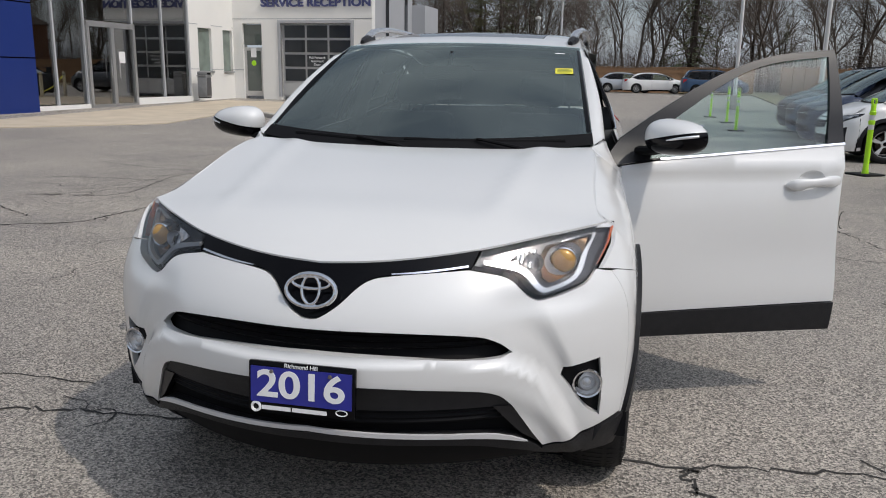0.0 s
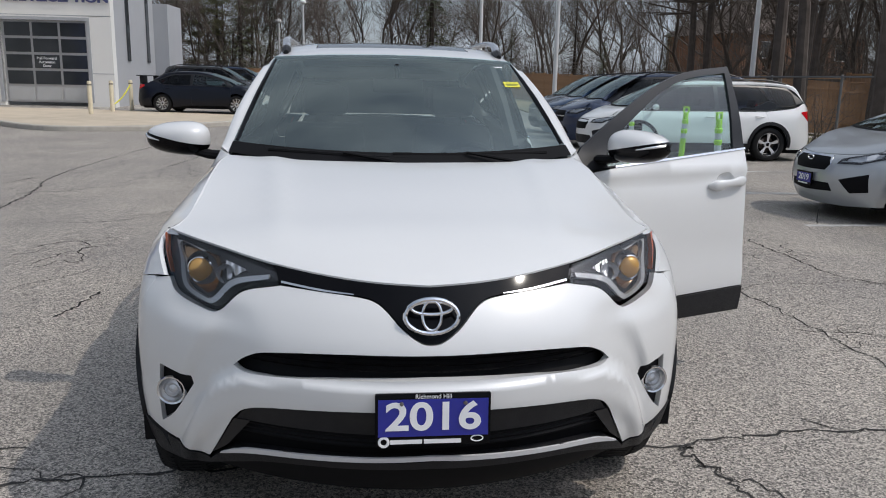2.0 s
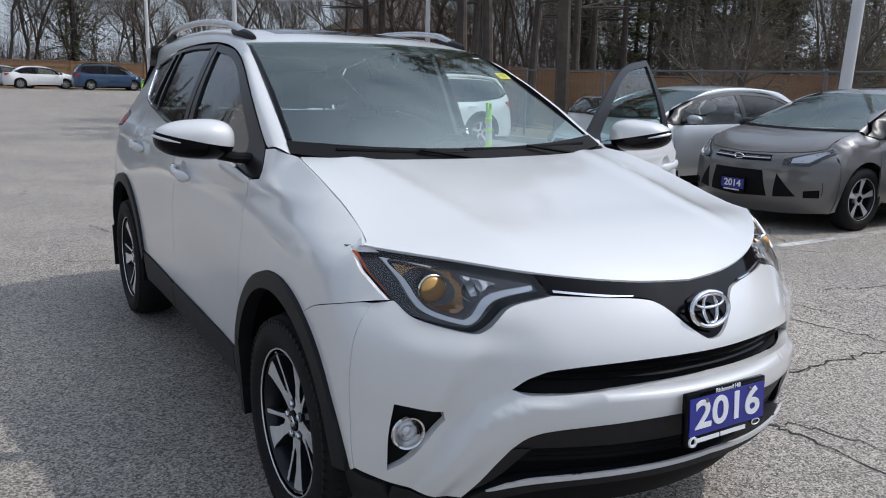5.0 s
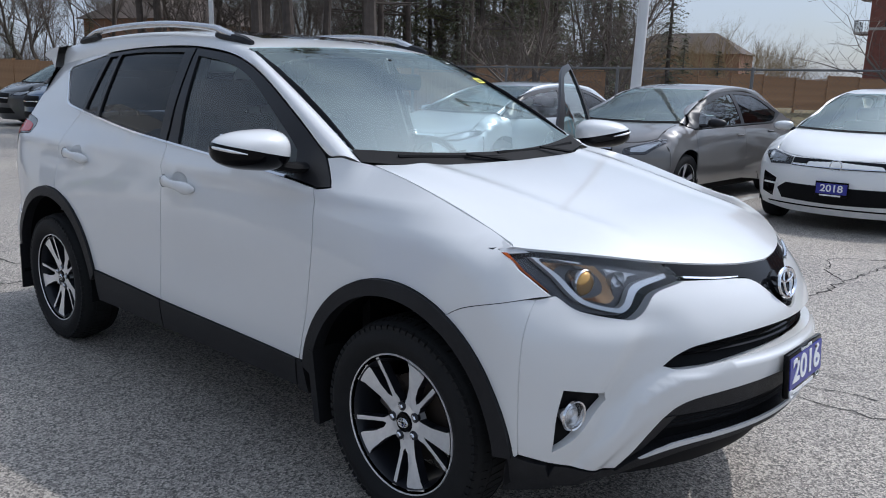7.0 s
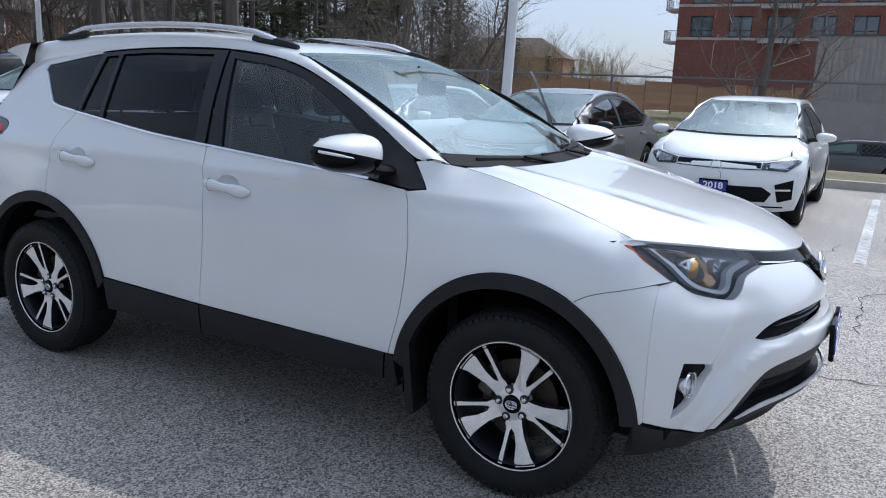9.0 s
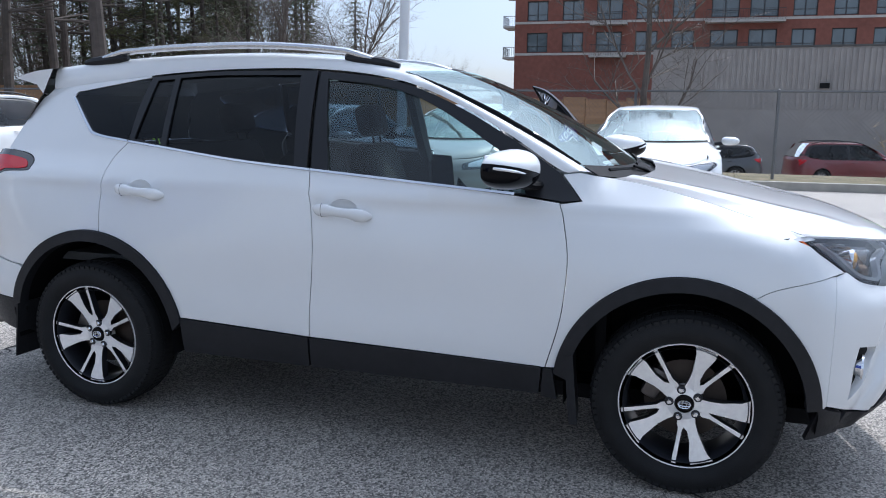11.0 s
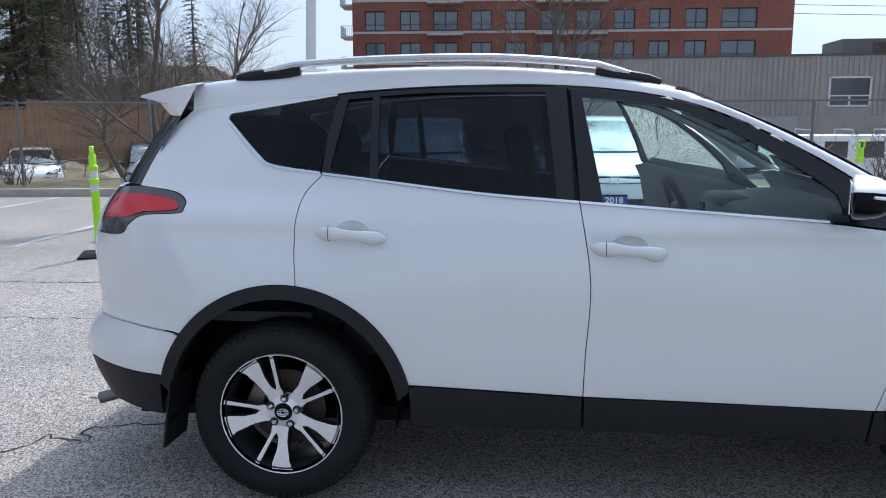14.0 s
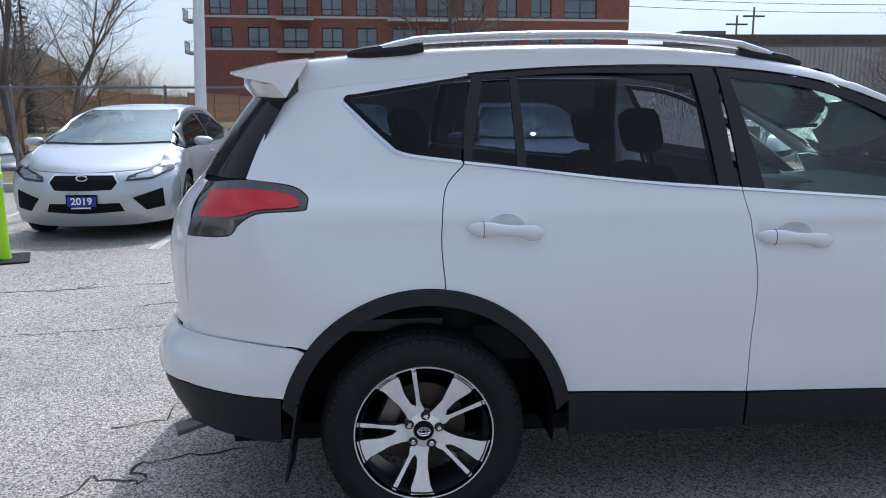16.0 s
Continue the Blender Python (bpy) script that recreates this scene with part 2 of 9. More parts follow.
def fill(loops, res):
    """Points and triangles that fill the first loop less the others."""
    from mathutils.geometry import delaunay_2d_cdt
    dense = []
    for lp in loops:
        out = []
        for a, b in zip(lp, np.roll(lp, -1, 0)):
            n = max(1, int(np.ceil(np.hypot(*(b - a)) / res)))
            out += [a + (b - a) * k / n for k in range(n)]
        dense.append(np.array(out))
    edge = np.concatenate(dense)
    lo, hi = edge.min(0), edge.max(0)
    gx, gy = np.meshgrid(np.arange(lo[0], hi[0], res), np.arange(lo[1], hi[1], res))
    gx = gx + (np.arange(gx.shape[0]) % 2)[:, None] * res * 0.5
    inner = np.stack([gx.ravel(), gy.ravel()], 1)
    inner = inner[within_loops(inner, dense)]
    if len(inner):
        far = np.min(np.hypot(inner[:, None, 0] - edge[None, :, 0], inner[:, None, 1] - edge[None, :, 1]), axis=1)
        inner = inner[far > res * 0.55]
    pts, edges, k = np.concatenate([edge, inner]), [], 0
    for d in dense:
        edges += [(k + i, k + (i + 1) % len(d)) for i in range(len(d))]
        k += len(d)
    v, e, f = delaunay_2d_cdt([Vector(p) for p in pts], edges, [], 0, 1e-6)[:3]
    v = np.array([tuple(q) for q in v])
    f = np.array([t for t in f if len(t) == 3])
    mid = v[f].mean(1)
    return v, f[within_loops(mid, dense)]


AXIS = {"side": (1, 0, 0), "front": (0, -1, 0), "rear": (0, 1, 0), "top": (0, 0, 1), "lid": (0, 0, 1)}


def panel(name, loops, kind, shape, material, parent, side=1, off=0.0, res=0.05, depth=0.014, gap=0.0018, label="", m=None, more=None):
    """A sheet of the car's skin: outlines (with holes) in one projection, laid on the skin, with folded edges."""
    if isinstance(loops, np.ndarray):
        loops = [loops]
    loops = [inset(loops[0], gap)] + [inset(h, -gap) for h in loops[1:]]
    v, f = fill(loops, res)
    surface = {"side": shape.side, "front": shape.front, "rear": shape.rear, "top": shape.top, "lid": shape.lid}[kind]
    sign = -1 if kind == "front" else 1

    def height(a, b):
        h = surface(a, b)
        if more is not None:
            h = h + more(a, b)
        return h + sign * off
    a, b = v[:, 0], v[:, 1]
    h, d = height(a, b), 0.004
    ha, hb = (height(a + d, b) - height(a - d, b)) / (2 * d), (height(a, b + d) - height(a, b - d)) / (2 * d)
    if kind == "side":
        pos, nor, way = np.stack([side * h, a, b], 1), np.stack([side * np.ones_like(h), -ha, -hb], 1), np.array([-side, 0, 0.0])
    elif kind in ("front", "rear"):
        pos, nor, way = np.stack([a, h, b], 1), np.stack([-ha * sign, sign * np.ones_like(h), -hb * sign], 1), np.array([0, -sign, 0.0])
    else:
        pos, nor, way = np.stack([a, b, h], 1), np.stack([-ha, -hb, np.ones_like(h)], 1), np.array([0, 0, -1.0])
    nor /= np.linalg.norm(nor, axis=1, keepdims=True)
    tri = pos[f]
    flip = np.sum(np.cross(tri[:, 1] - tri[:, 0], tri[:, 2] - tri[:, 0]) * nor[f].mean(1), 1) < 0
    f = np.where(flip[:, None], f[:, ::-1], f)
    faces = [tuple(t) for t in f]
    if depth:
        count = {}
        for t in faces:
            for p, q in ((t[0], t[1]), (t[1], t[2]), (t[2], t[0])):
                count[(p, q)] = True
        rim = [e for e in count if (e[1], e[0]) not in count]
        ids = sorted({i for e in rim for i in e})
        base, where = len(pos), {i: k for k, i in enumerate(ids)}
        inner = pos[ids] - 0.35 * depth * nor[ids] + 0.65 * depth * way
        pos = np.concatenate([pos, pos[ids], inner])
        nor = np.concatenate([nor, np.zeros((2 * len(ids), 3))])
        n = len(ids)
        faces += [(base + where[q], base + where[p], base + n + where[p], base + n + where[q]) for p, q in rim]
    me = mesh_from(name, pos, faces, material, True, nor)
    if m is not None:
        me.transform(m)
    return put(name, me, parent, label)


def text_mesh(words, size, material, name="lettering", bold=0.0, parent=None, m=None, depth=0.001, align="CENTER", label=""):
    cu = bpy.data.curves.new(name, "FONT")
    cu.body, cu.size, cu.align_x, cu.align_y, cu.extrude, cu.offset = words, size, align, "CENTER", depth, bold
    tmp = new(name + "_curve", cu)
    me = bpy.data.meshes.new_from_object(tmp.evaluated_get(bpy.context.evaluated_depsgraph_get()))
    bpy.data.objects.remove(tmp)
    me.name = name
    me.materials.clear()
    me.materials.append(material)
    return put(name, me, parent, label, m)

# ---- ground ----
def gz(x, y):
    """The lot is level and rises a little towards the buildings; beyond the mesh fence the next lot lies lower."""
    k = max(0.0, math.hypot(x, y) - 12.0)
    z = min(0.3, 0.012 * k) * min(1.0, max(0.0, (4.0 - x) / 8.0, (y - 35.0) / 15.0))
    t = min(1.0, max(0.0, (x - 13.2) / 10.0)) * min(1.0, max(0.0, (27.0 - y) / 8.0))
    t = t * t * (3 - 2 * t)
    return z * (1 - t) + t * (-1.1 - 0.06 * max(0.0, min(x, 36) - 24))


def asphalt_material():
    """Worn grey asphalt: pale stones in dark binder, broad stains."""
    m = bpy.data.materials.new("asphalt")
    m.use_nodes = True
    t = m.node_tree
    b = t.nodes["Principled BSDF"]
    b.inputs["Roughness"].default_value, b.inputs["Specular IOR Level"].default_value = 0.62, 0.5
    co = t.nodes.new("ShaderNodeTexCoord")

    def noise_node(scale, detail, rough=0.5):
        n = t.nodes.new("ShaderNodeTexNoise")
        n.inputs["Scale"].default_value, n.inputs["Detail"].default_value, n.inputs["Roughness"].default_value = scale, detail, rough
        t.links.new(co.outputs["Object"], n.inputs["Vector"])
        return n

    def ramp_node(src, p0, c0, p1, c1):
        r = t.nodes.new("ShaderNodeValToRGB")
        r.color_ramp.elements[0].position, r.color_ramp.elements[0].color = p0, (*c0, 1)
        r.color_ramp.elements[1].position, r.color_ramp.elements[1].color = p1, (*c1, 1)
        t.links.new(src, r.inputs[0])
        return r

    def mixed(kind, a, b_, fac=1.0):
        x = t.nodes.new("ShaderNodeMix")
        x.data_type, x.blend_type = "RGBA", kind
        x.inputs[0].default_value = fac
        t.links.new(a, x.inputs[6])
        t.links.new(b_, x.inputs[7])
        return x.outputs[2]
    cell = t.nodes.new("ShaderNodeTexVoronoi")
    cell.inputs["Scale"].default_value = 135
    t.links.new(co.outputs["Object"], cell.inputs["Vector"])
    sep = t.nodes.new("ShaderNodeSeparateColor")
    t.links.new(cell.outputs["Color"], sep.inputs[0])
    stone = ramp_node(sep.outputs[0], 0.10, (0.108, 0.098, 0.087), 0.97, (0.655, 0.594, 0.520))
    fine = ramp_node(noise_node(240, 2).outputs[0], 0.35, (0.55, 0.55, 0.55), 0.65, (1.15, 1.15, 1.15))
    broad = ramp_node(noise_node(0.55, 5, 0.6).outputs[0], 0.35, (0.80, 0.80, 0.81), 0.65, (1.08, 1.07, 1.05))
    spots = ramp_node(noise_node(2.3, 3, 0.5).outputs[0], 0.27, (0.62, 0.62, 0.62), 0.36, (1, 1, 1))
    c = mixed("MULTIPLY", stone.outputs[0], fine.outputs[0])
    c = mixed("MULTIPLY", c, broad.outputs[0])
    c = mixed("MULTIPLY", c, spots.outputs[0], 0.55)
    t.links.new(c, b.inputs["Base Color"])
    bp = t.nodes.new("ShaderNodeBump")
    bp.inputs["Strength"].default_value, bp.inputs["Distance"].default_value = 0.55, 0.006
    add = t.nodes.new("ShaderNodeMath")
    add.operation = "ADD"
    t.links.new(cell.outputs["Distance"], add.inputs[0])
    t.links.new(noise_node(160, 3).outputs[0], add.inputs[1])
    t.links.new(add.outputs[0], bp.inputs["Height"])
    t.links.new(bp.outputs[0], b.inputs["Normal"])
    return m


ASPHALT = asphalt_material()
TAR = mat("crack_tar", (0.030, 0.028, 0.026), 0.9, 0, 0, 0.3, 30)
LINEPAINT = mat("worn_white_line", (0.52, 0.52, 0.50), 0.85, 0, 0, 0.45, 14, 0.3, 200, second=(0.26, 0.25, 0.24))
CONCRETE = mat("concrete", (0.42, 0.39, 0.34), 0.9, 0, 0, 0.18, 6, 0.3, 90)
SIDEWALK = mat("tan_concrete_apron", (0.52, 0.44, 0.335), 0.9, 0, 0, 0.18, 1.6, 0.3, 60)
GRASS = mat("dry_grass_soil", (0.20, 0.155, 0.095), 0.95, 0, 0, 0.45, 3.0, 0.9, 40, second=(0.10, 0.10, 0.045))
PANEL = mat("white_metal_panel", (0.84, 0.83, 0.80), 0.45, 0, 0, 0.05, 0.8)
GREYPANEL = mat("grey_metal_panel", (0.42, 0.43, 0.45), 0.5, 0, 0, 0.08, 0.8)
BLUEPANEL = mat("blue_metal_panel", (0.012, 0.035, 0.20), 0.35, 0.2, 0, 0.08, 1.0)
ALU = mat("brushed_aluminium", (0.55, 0.55, 0.55), 0.4, 0.8, 0, 0.06, 8)
SHOPGLASS = glass("shop_glass", (0.78, 0.86, 0.84), 3.2)
BLINDGLASS = mat("pale_blind_behind_glass", (0.21, 0.255, 0.225), 0.08, 0, 0, 0.35, 2.5, spec=0.6)
DOORGLASS = mat("grey_door_glass", (0.10, 0.118, 0.108), 0.08, 0, 0, 0.3, 1.0, spec=0.7)
NIGHTGLASS = mat("dark_window_glass", (0.03, 0.036, 0.042), 0.06, 0, 0, 0.3, 0.6, spec=0.9)
BAYGLASS = mat("bay_door_glass", (0.05, 0.055, 0.06), 0.08, 0, 0, 0.4, 0.9, spec=0.9)
SIGNBLUE = mat("sign_letter_blue", (0.07, 0.08, 0.20), 0.4)
BRICK = mat("red_brick", (0.225, 0.082, 0.058), 0.85, 0, 0, 0.22, 2.5, 0.2, 40)
LIMESTONE = mat("pale_stone_band", (0.46, 0.42, 0.38), 0.8, 0, 0, 0.1, 2)
WAREBRICK = mat("grey_block", (0.33, 0.30, 0.275), 0.9, 0, 0, 0.15, 1.2, 0.4, 12)
FENCEWOOD = mat("brown_fence_wood", (0.37, 0.215, 0.115), 0.85, 0, 0, 0.4, 5.0, 0.4, 30)
GALV = mat("galvanised_steel", (0.17, 0.17, 0.17), 0.6, 0.3, 0, 0.15, 20)
POLEPAINT = mat("white_pole_paint", (0.72, 0.72, 0.72), 0.4, 0, 0, 0.06, 3)
LIME = mat("lime_plastic", (0.42, 0.80, 0.02), 0.45, 0, 0, 0.08, 8)
REFLECT = mat("silver_reflective_band", (0.62, 0.63, 0.64), 0.3, 0.3)
CREAM = mat("cream_bollard", (0.70, 0.62, 0.45), 0.6, 0, 0, 0.12, 5)

bm = bmesh.new()
ticks = sorted(set([-400, -300, -220, -160, -120, -90] + [i * 2.0 for i in range(-36, 51)] + [120, 150, 200, 260, 340, 400]))
grid = [[bm.verts.new((x, y, gz(x, y))) for y in ticks] for x in ticks]
for a, b in zip(grid, grid[1:]):
    for j in range(len(ticks) - 1):
        bm.faces.new((a[j], b[j], b[j + 1], a[j + 1]))
tagged(part("ground", bm, ASPHALT, angle=80), "worn grey cracked asphalt of the parking lot", "ground", kind="structure")


def drape(name, outline, material, label, category, thick=0.0, lift=0.004, res=1.0, kind="structure", parent=None):
    """A flat patch that follows the ground; thick: the height of its edge."""
    v, f = fill([np.array(outline, float)], res)
    top = [(x, y, gz(x, y) + lift + thick) for x, y in v]
    area = sum(a[0] * b[1] - b[0] * a[1] for a, b in zip(outline, outline[1:] + outline[:1]))
    faces = []
    for a, b, c in f:
        u, w = v[b] - v[a], v[c] - v[a]
        faces.append((a, b, c) if u[0] * w[1] - u[1] * w[0] > 0 else (a, c, b))
    if thick:
        count = {(p, q) for t in faces for p, q in ((t[0], t[1]), (t[1], t[2]), (t[2], t[0]))}
        rim = [(p, q) for p, q in count if (q, p) not in count]
        n = len(top)
        top += [(x, y, z - thick - 0.1) for x, y, z in top]
        faces += [(q, p, n + p, n + q) for p, q in rim]
    return tagged(put(name, mesh_from(name, top, faces, material, smooth=False), parent), label, category, kind=kind)


def strip_on_ground(bm, pts, width, lift, jag=0.0, rng=None):
    """A ribbon along points on the ground."""
    p = [np.array(q, float) for q in pts]
    prev = None
    for i in range(len(p)):
        d = p[min(i + 1, len(p) - 1)] - p[max(i - 1, 0)]
        n = np.array([-d[1], d[0]]) / (np.hypot(*d) + 1e-9)
        w = width * (rng.uniform(0.35, 1.3) if rng else 1) / 2
        pair = [bm.verts.new((*(p[i] + s * w * n), gz(*(p[i] + s * w * n)) + lift)) for s in (-1, 1)]
        if prev:
            bm.faces.new((prev[0], pair[0], pair[1], prev[1]))
        prev = pair


# parking lines
for y in (-5.2, -2.25, 0.88, 3.7, 6.25, 9.0, 11.8):
    bm = bmesh.new()
    strip_on_ground(bm, [(x, y) for x in np.arange(4.7, 10.6, 0.5)], 0.11, 0.004)
    tagged(part("parking_line", bm, LINEPAINT, smooth=False), "worn white painted parking line on asphalt", "road marking", "parking lines", "structure")
# cracks in the asphalt
rng = random.Random(4)
CRACKS = [
    ([(-3.77, -1.62), (-1.66, -1.50), (-1.2, -1.45), (-0.3, -1.40), (1.04, -1.34), (1.12, -1.38), (1.28, -1.31), (2.13, -1.27), (4.14, -1.45), (5.84, -1.70)], 0.026),
    ([(1.12, -1.40), (1.15, -1.52), (1.19, -1.60), (1.22, -1.85), (1.23, -2.38), (1.46, -3.56)], 0.022),
    ([(1.19, -1.6), (1.35, -1.8), (1.46, -2.31)], 0.014),
    ([(3.61, 3.23), (3.64, 2.15), (3.70, 1.35), (4.55, 0.81), (4.90, 0.40)], 0.03),
    ([(2.58, 1.27), (2.64, 0.28), (2.68, -0.51), (2.84, -1.30)], 0.02),
    ([(-2.68, -1.14), (-1.96, -1.17), (-1.41, -1.18)], 0.018),
    ([(-5.95, 3.52), (-4.87, 3.81), (-4.93, 4.67), (-5.09, 5.66), (-4.73, 7.54)], 0.045),
    ([(-5.25, 1.71), (-4.26, 2.16), (-4.08, 2.68), (-4.00, 3.74), (-4.18, 5.85), (-4.52, 7.71), (-4.49, 10.84), (-4.24, 13.60)], 0.05),
    ([(-2.05, 0.6), (-1.98, 0.79), (-1.94, 1.25)], 0.035),
    ([(-1.09, 2.92), (-0.43, 2.63), (-0.44, 2.40), (-0.28, 2.45), (-0.15, 2.05), (0.1, 1.6)], 0.022),
    ([(2.85, 6.05), (2.90, 4.23), (3.13, 3.09), (3.31, 2.05)], 0.028),
    ([(1.63, 4.91), (1.69, 3.62), (1.89, 2.58), (2.16, 1.77)], 0.02),
    ([(-0.74, 4.47), (-0.45, 3.54), (-0.33, 3.12)], 0.02),
    ([(-6.69, 4.98), (-5.51, 5.08), (-4.50, 5.11)], 0.035), ([(-7.11, 6.74), (-5.67, 6.24), (-4.45, 6.33)], 0.035), ([(-3.24, 8.98), (-3.06, 11.13), (-3.46, 12.87)], 0.04),
    ([(-7.85, 2.51), (-6.44, 3.19), (-4.77, 2.35)], 0.03)]
for pts, wide in CRACKS:
    line, out = smooth_line(pts, 4), []
    for a, b in zip(line, line[1:]):
        n = max(2, int(np.hypot(*(b - a)) / 0.05))
        for k in range(n):
            q = a + (b - a) * k / n
            out.append((q[0] + rng.gauss(0, 0.016), q[1] + rng.gauss(0, 0.016)))
    bm = bmesh.new()
    strip_on_ground(bm, out, wide * 0.55, 0.003, rng=rng)
    for _ in range(int(len(out) / 25)):
        x, y = rng.choice(out)
        a, branch = rng.uniform(0, 6.28), []
        for k in range(rng.randint(4, 10)):
            branch.append((x, y))
            a += rng.gauss(0, 0.5)
            x, y = x + 0.045 * math.cos(a), y + 0.045 * math.sin(a)
        strip_on_ground(bm, branch, wide * 0.3, 0.0028, rng=rng)
    tagged(part("asphalt_crack", bm, TAR, smooth=False), "dark jagged crack in the grey asphalt", "crack", "cracks in the asphalt", "structure")


# fine hairline cracks in loose bundles over the worn lane
for cx, cy, way, spread, n in ((-3.9, 4.6, 0.9, 1.0, 11), (-5.2, 2.6, 0.5, 0.9, 9), (-2.9, 7.0, 1.3, 0.9, 7), (-6.2, 6.4, 0.8, 1.3, 8), (2.9, 2.2, 1.9, 1.1, 6), (3.3, -0.9, 0.2, 0.9, 5), (2.6, 5.6, 1.7, 1.2, 5), (-2.6, 1.8, 0.9, 0.6, 5), (4.6, -2.8, 2.8, 0.8, 4)):
    for _ in range(n):
        x, y, a = cx + rng.gauss(0, spread), cy + rng.gauss(0, spread), way + rng.gauss(0, 0.35)
        line = []
        for _ in range(rng.randint(14, 46)):
            line.append((x, y))
            a += rng.gauss(0, 0.42) - 0.25 * (a - way)
            x, y = x + 0.05 * math.cos(a), y + 0.05 * math.sin(a)
        bm = bmesh.new()
        strip_on_ground(bm, line, rng.uniform(0.006, 0.015), 0.0032, rng=rng)
        tagged(part("asphalt_crack", bm, TAR, smooth=False), "fine dark hairline crack in the grey asphalt", "crack", "cracks in the asphalt", "structure")


# kerb and verge along the parked row
def kerb_x(y):
    return 11.31 - 0.1045 * y if y > -2 else 11.52 + 0.04 * (-2 - y)


def kerb_strip(name, pts, wide, high, label):
    bm = bmesh.new()
    prev = None
    for i, p in enumerate(pts):
        p = np.array(p, float)
        d = np.array(pts[min(i + 1, len(pts) - 1)], float) - np.array(pts[max(i - 1, 0)], float)
        n = np.array([-d[1], d[0]]) / np.hypot(*d)
        ring = []
        for s, h in ((-0.5, -0.2), (-0.5, high * 0.8), (-0.4, high), (0.5, high), (0.5, -0.2)):
            q = p + n * s * wide
            ring.append(bm.verts.new((*q, gz(*p) + h)))
        if prev:
            for k in range(4):
                bm.faces.new((prev[k], ring[k], ring[k + 1], prev[k + 1]))
        prev = ring
    bmesh.ops.recalc_face_normals(bm, faces=bm.faces)
    return tagged(part(name, bm, CONCRETE, smooth=False), label, "kerb", kind="structure")


kerb_strip("kerb", [(kerb_x(y), y) for y in np.arange(-40, 24.1, 1.0)], 0.18, 0.14, "pale concrete kerb along the verge")
drape("verge", [(kerb_x(y) + 0.1, y) for y in np.arange(-40, 24.1, 2.0)] + [(kerb_x(y) + 3.2, y) for y in np.arange(24, -40.1, -2.0)], GRASS, "verge of dry grass and soil behind the kerb", "verge", 0.10)
drape("wood_floor", [(8, 26), (14, 24.5), (16, 17), (60, 28), (90, 60), (60, 120), (4, 120), (5, 56), (9.5, 54)], GRASS, "leaf litter under the trees", "woodland floor", 0.06, res=4)
# traffic island and apron before the service bay
drape("sidewalk", [(-14.65, 9.39), (-10.54, 14.17), (-11.09, 18.53), (-9.75, 18.02), (-7.78, 16.48), (-5.67, 16.92), (-4.23, 18.72), (-3.09, 21.38), (-3.48, 24.09), (-10.15, 26.24), (-15.11, 26.20)], SIDEWALK, "tan concrete apron and island by the service bay", "pavement", 0.02, res=1.0)
kerb_strip("island_kerb", [tuple(q) for q in smooth_line([(-9.76, 18.12), (-7.77, 16.37), (-5.67, 16.82), (-4.23, 18.62), (-2.99, 21.38), (-3.49, 24.30)], 6)], 0.18, 0.13, "curved concrete kerb of the island")

# ---- dealership ----
BZ = 0.95
shop = thing("dealership_building", "white and blue panelled dealership with showroom glass and a service bay", "building")
SHOP = pose(-1.789, -0.14, -0.678, 0, 0, -2.775) @ Matrix.Diagonal((1.1, 1.1, 1.1, 1))
shop.matrix_world = SHOP


def wall_each(name, boxes, material, parent, label=""):
    for b in boxes:
        box_part(name, b, material, parent, label)


def wall_boxes(name, boxes, material, parent, label="", bevel=0.0):
    bm = bmesh.new()
    for d in boxes:
        add_box(bm, *d, bevel)
    return part(name, bm, material, parent, label, False)


# service front: wall round the door and the bay
FY, TOP = 25.3, 9.0
bay0, bay1, door0, door1 = -11.93, -9.0, -13.58, -12.75
wall_each("wall", [(-14.2, door0, FY, FY + 0.35, BZ - 0.6, TOP), (door1, bay0, FY, FY + 0.35, BZ - 0.6, TOP), (bay1, -8.15, FY, FY + 0.35, BZ - 0.6, TOP),
                    (door0, door1, FY, FY + 0.35, BZ + 2.79, TOP), (bay0, bay1, FY, FY + 0.35, BZ + 2.79, TOP)], PANEL, shop, "white panel wall of the service front")
wall_boxes("wall", [(-8.5, -8.15, FY + 0.35, 30.3, BZ - 0.6, TOP)], GREYPANEL, shop, "grey side wall with tall slit windows")
wall_boxes("roof", [(-14.0, -8.5, FY + 0.35, 30.3, TOP - 0.3, TOP - 0.1)], GREYPANEL, shop)
wall_boxes("wall", [(-14.0, -7.57, 30.3, 32.4, BZ - 0.6, 4.8)], GREYPANEL, shop, "lower grey rear wing")
for z in (BZ + 1.0, BZ + 2.95, BZ + 4.4, BZ + 5.8):
    wall_each("panel_joint", [(-14.2, door0, FY - 0.006, FY + 0.02, z, z + 0.025), (bay1 + 0.05, -8.15, FY - 0.006, FY + 0.02, z, z + 0.025)] + ([(-14.2, -8.15, FY - 0.006, FY + 0.02, z, z + 0.025)] if z > BZ + 2.79 else []), GREYPANEL, shop)
for y, w in ((27.0, 0.16), (29.4, 0.16)):
    slit = box_part("slit_window", (-8.14, -8.11, y - w, y + w, BZ + 1.5, BZ + 5.6), NIGHTGLASS, shop)
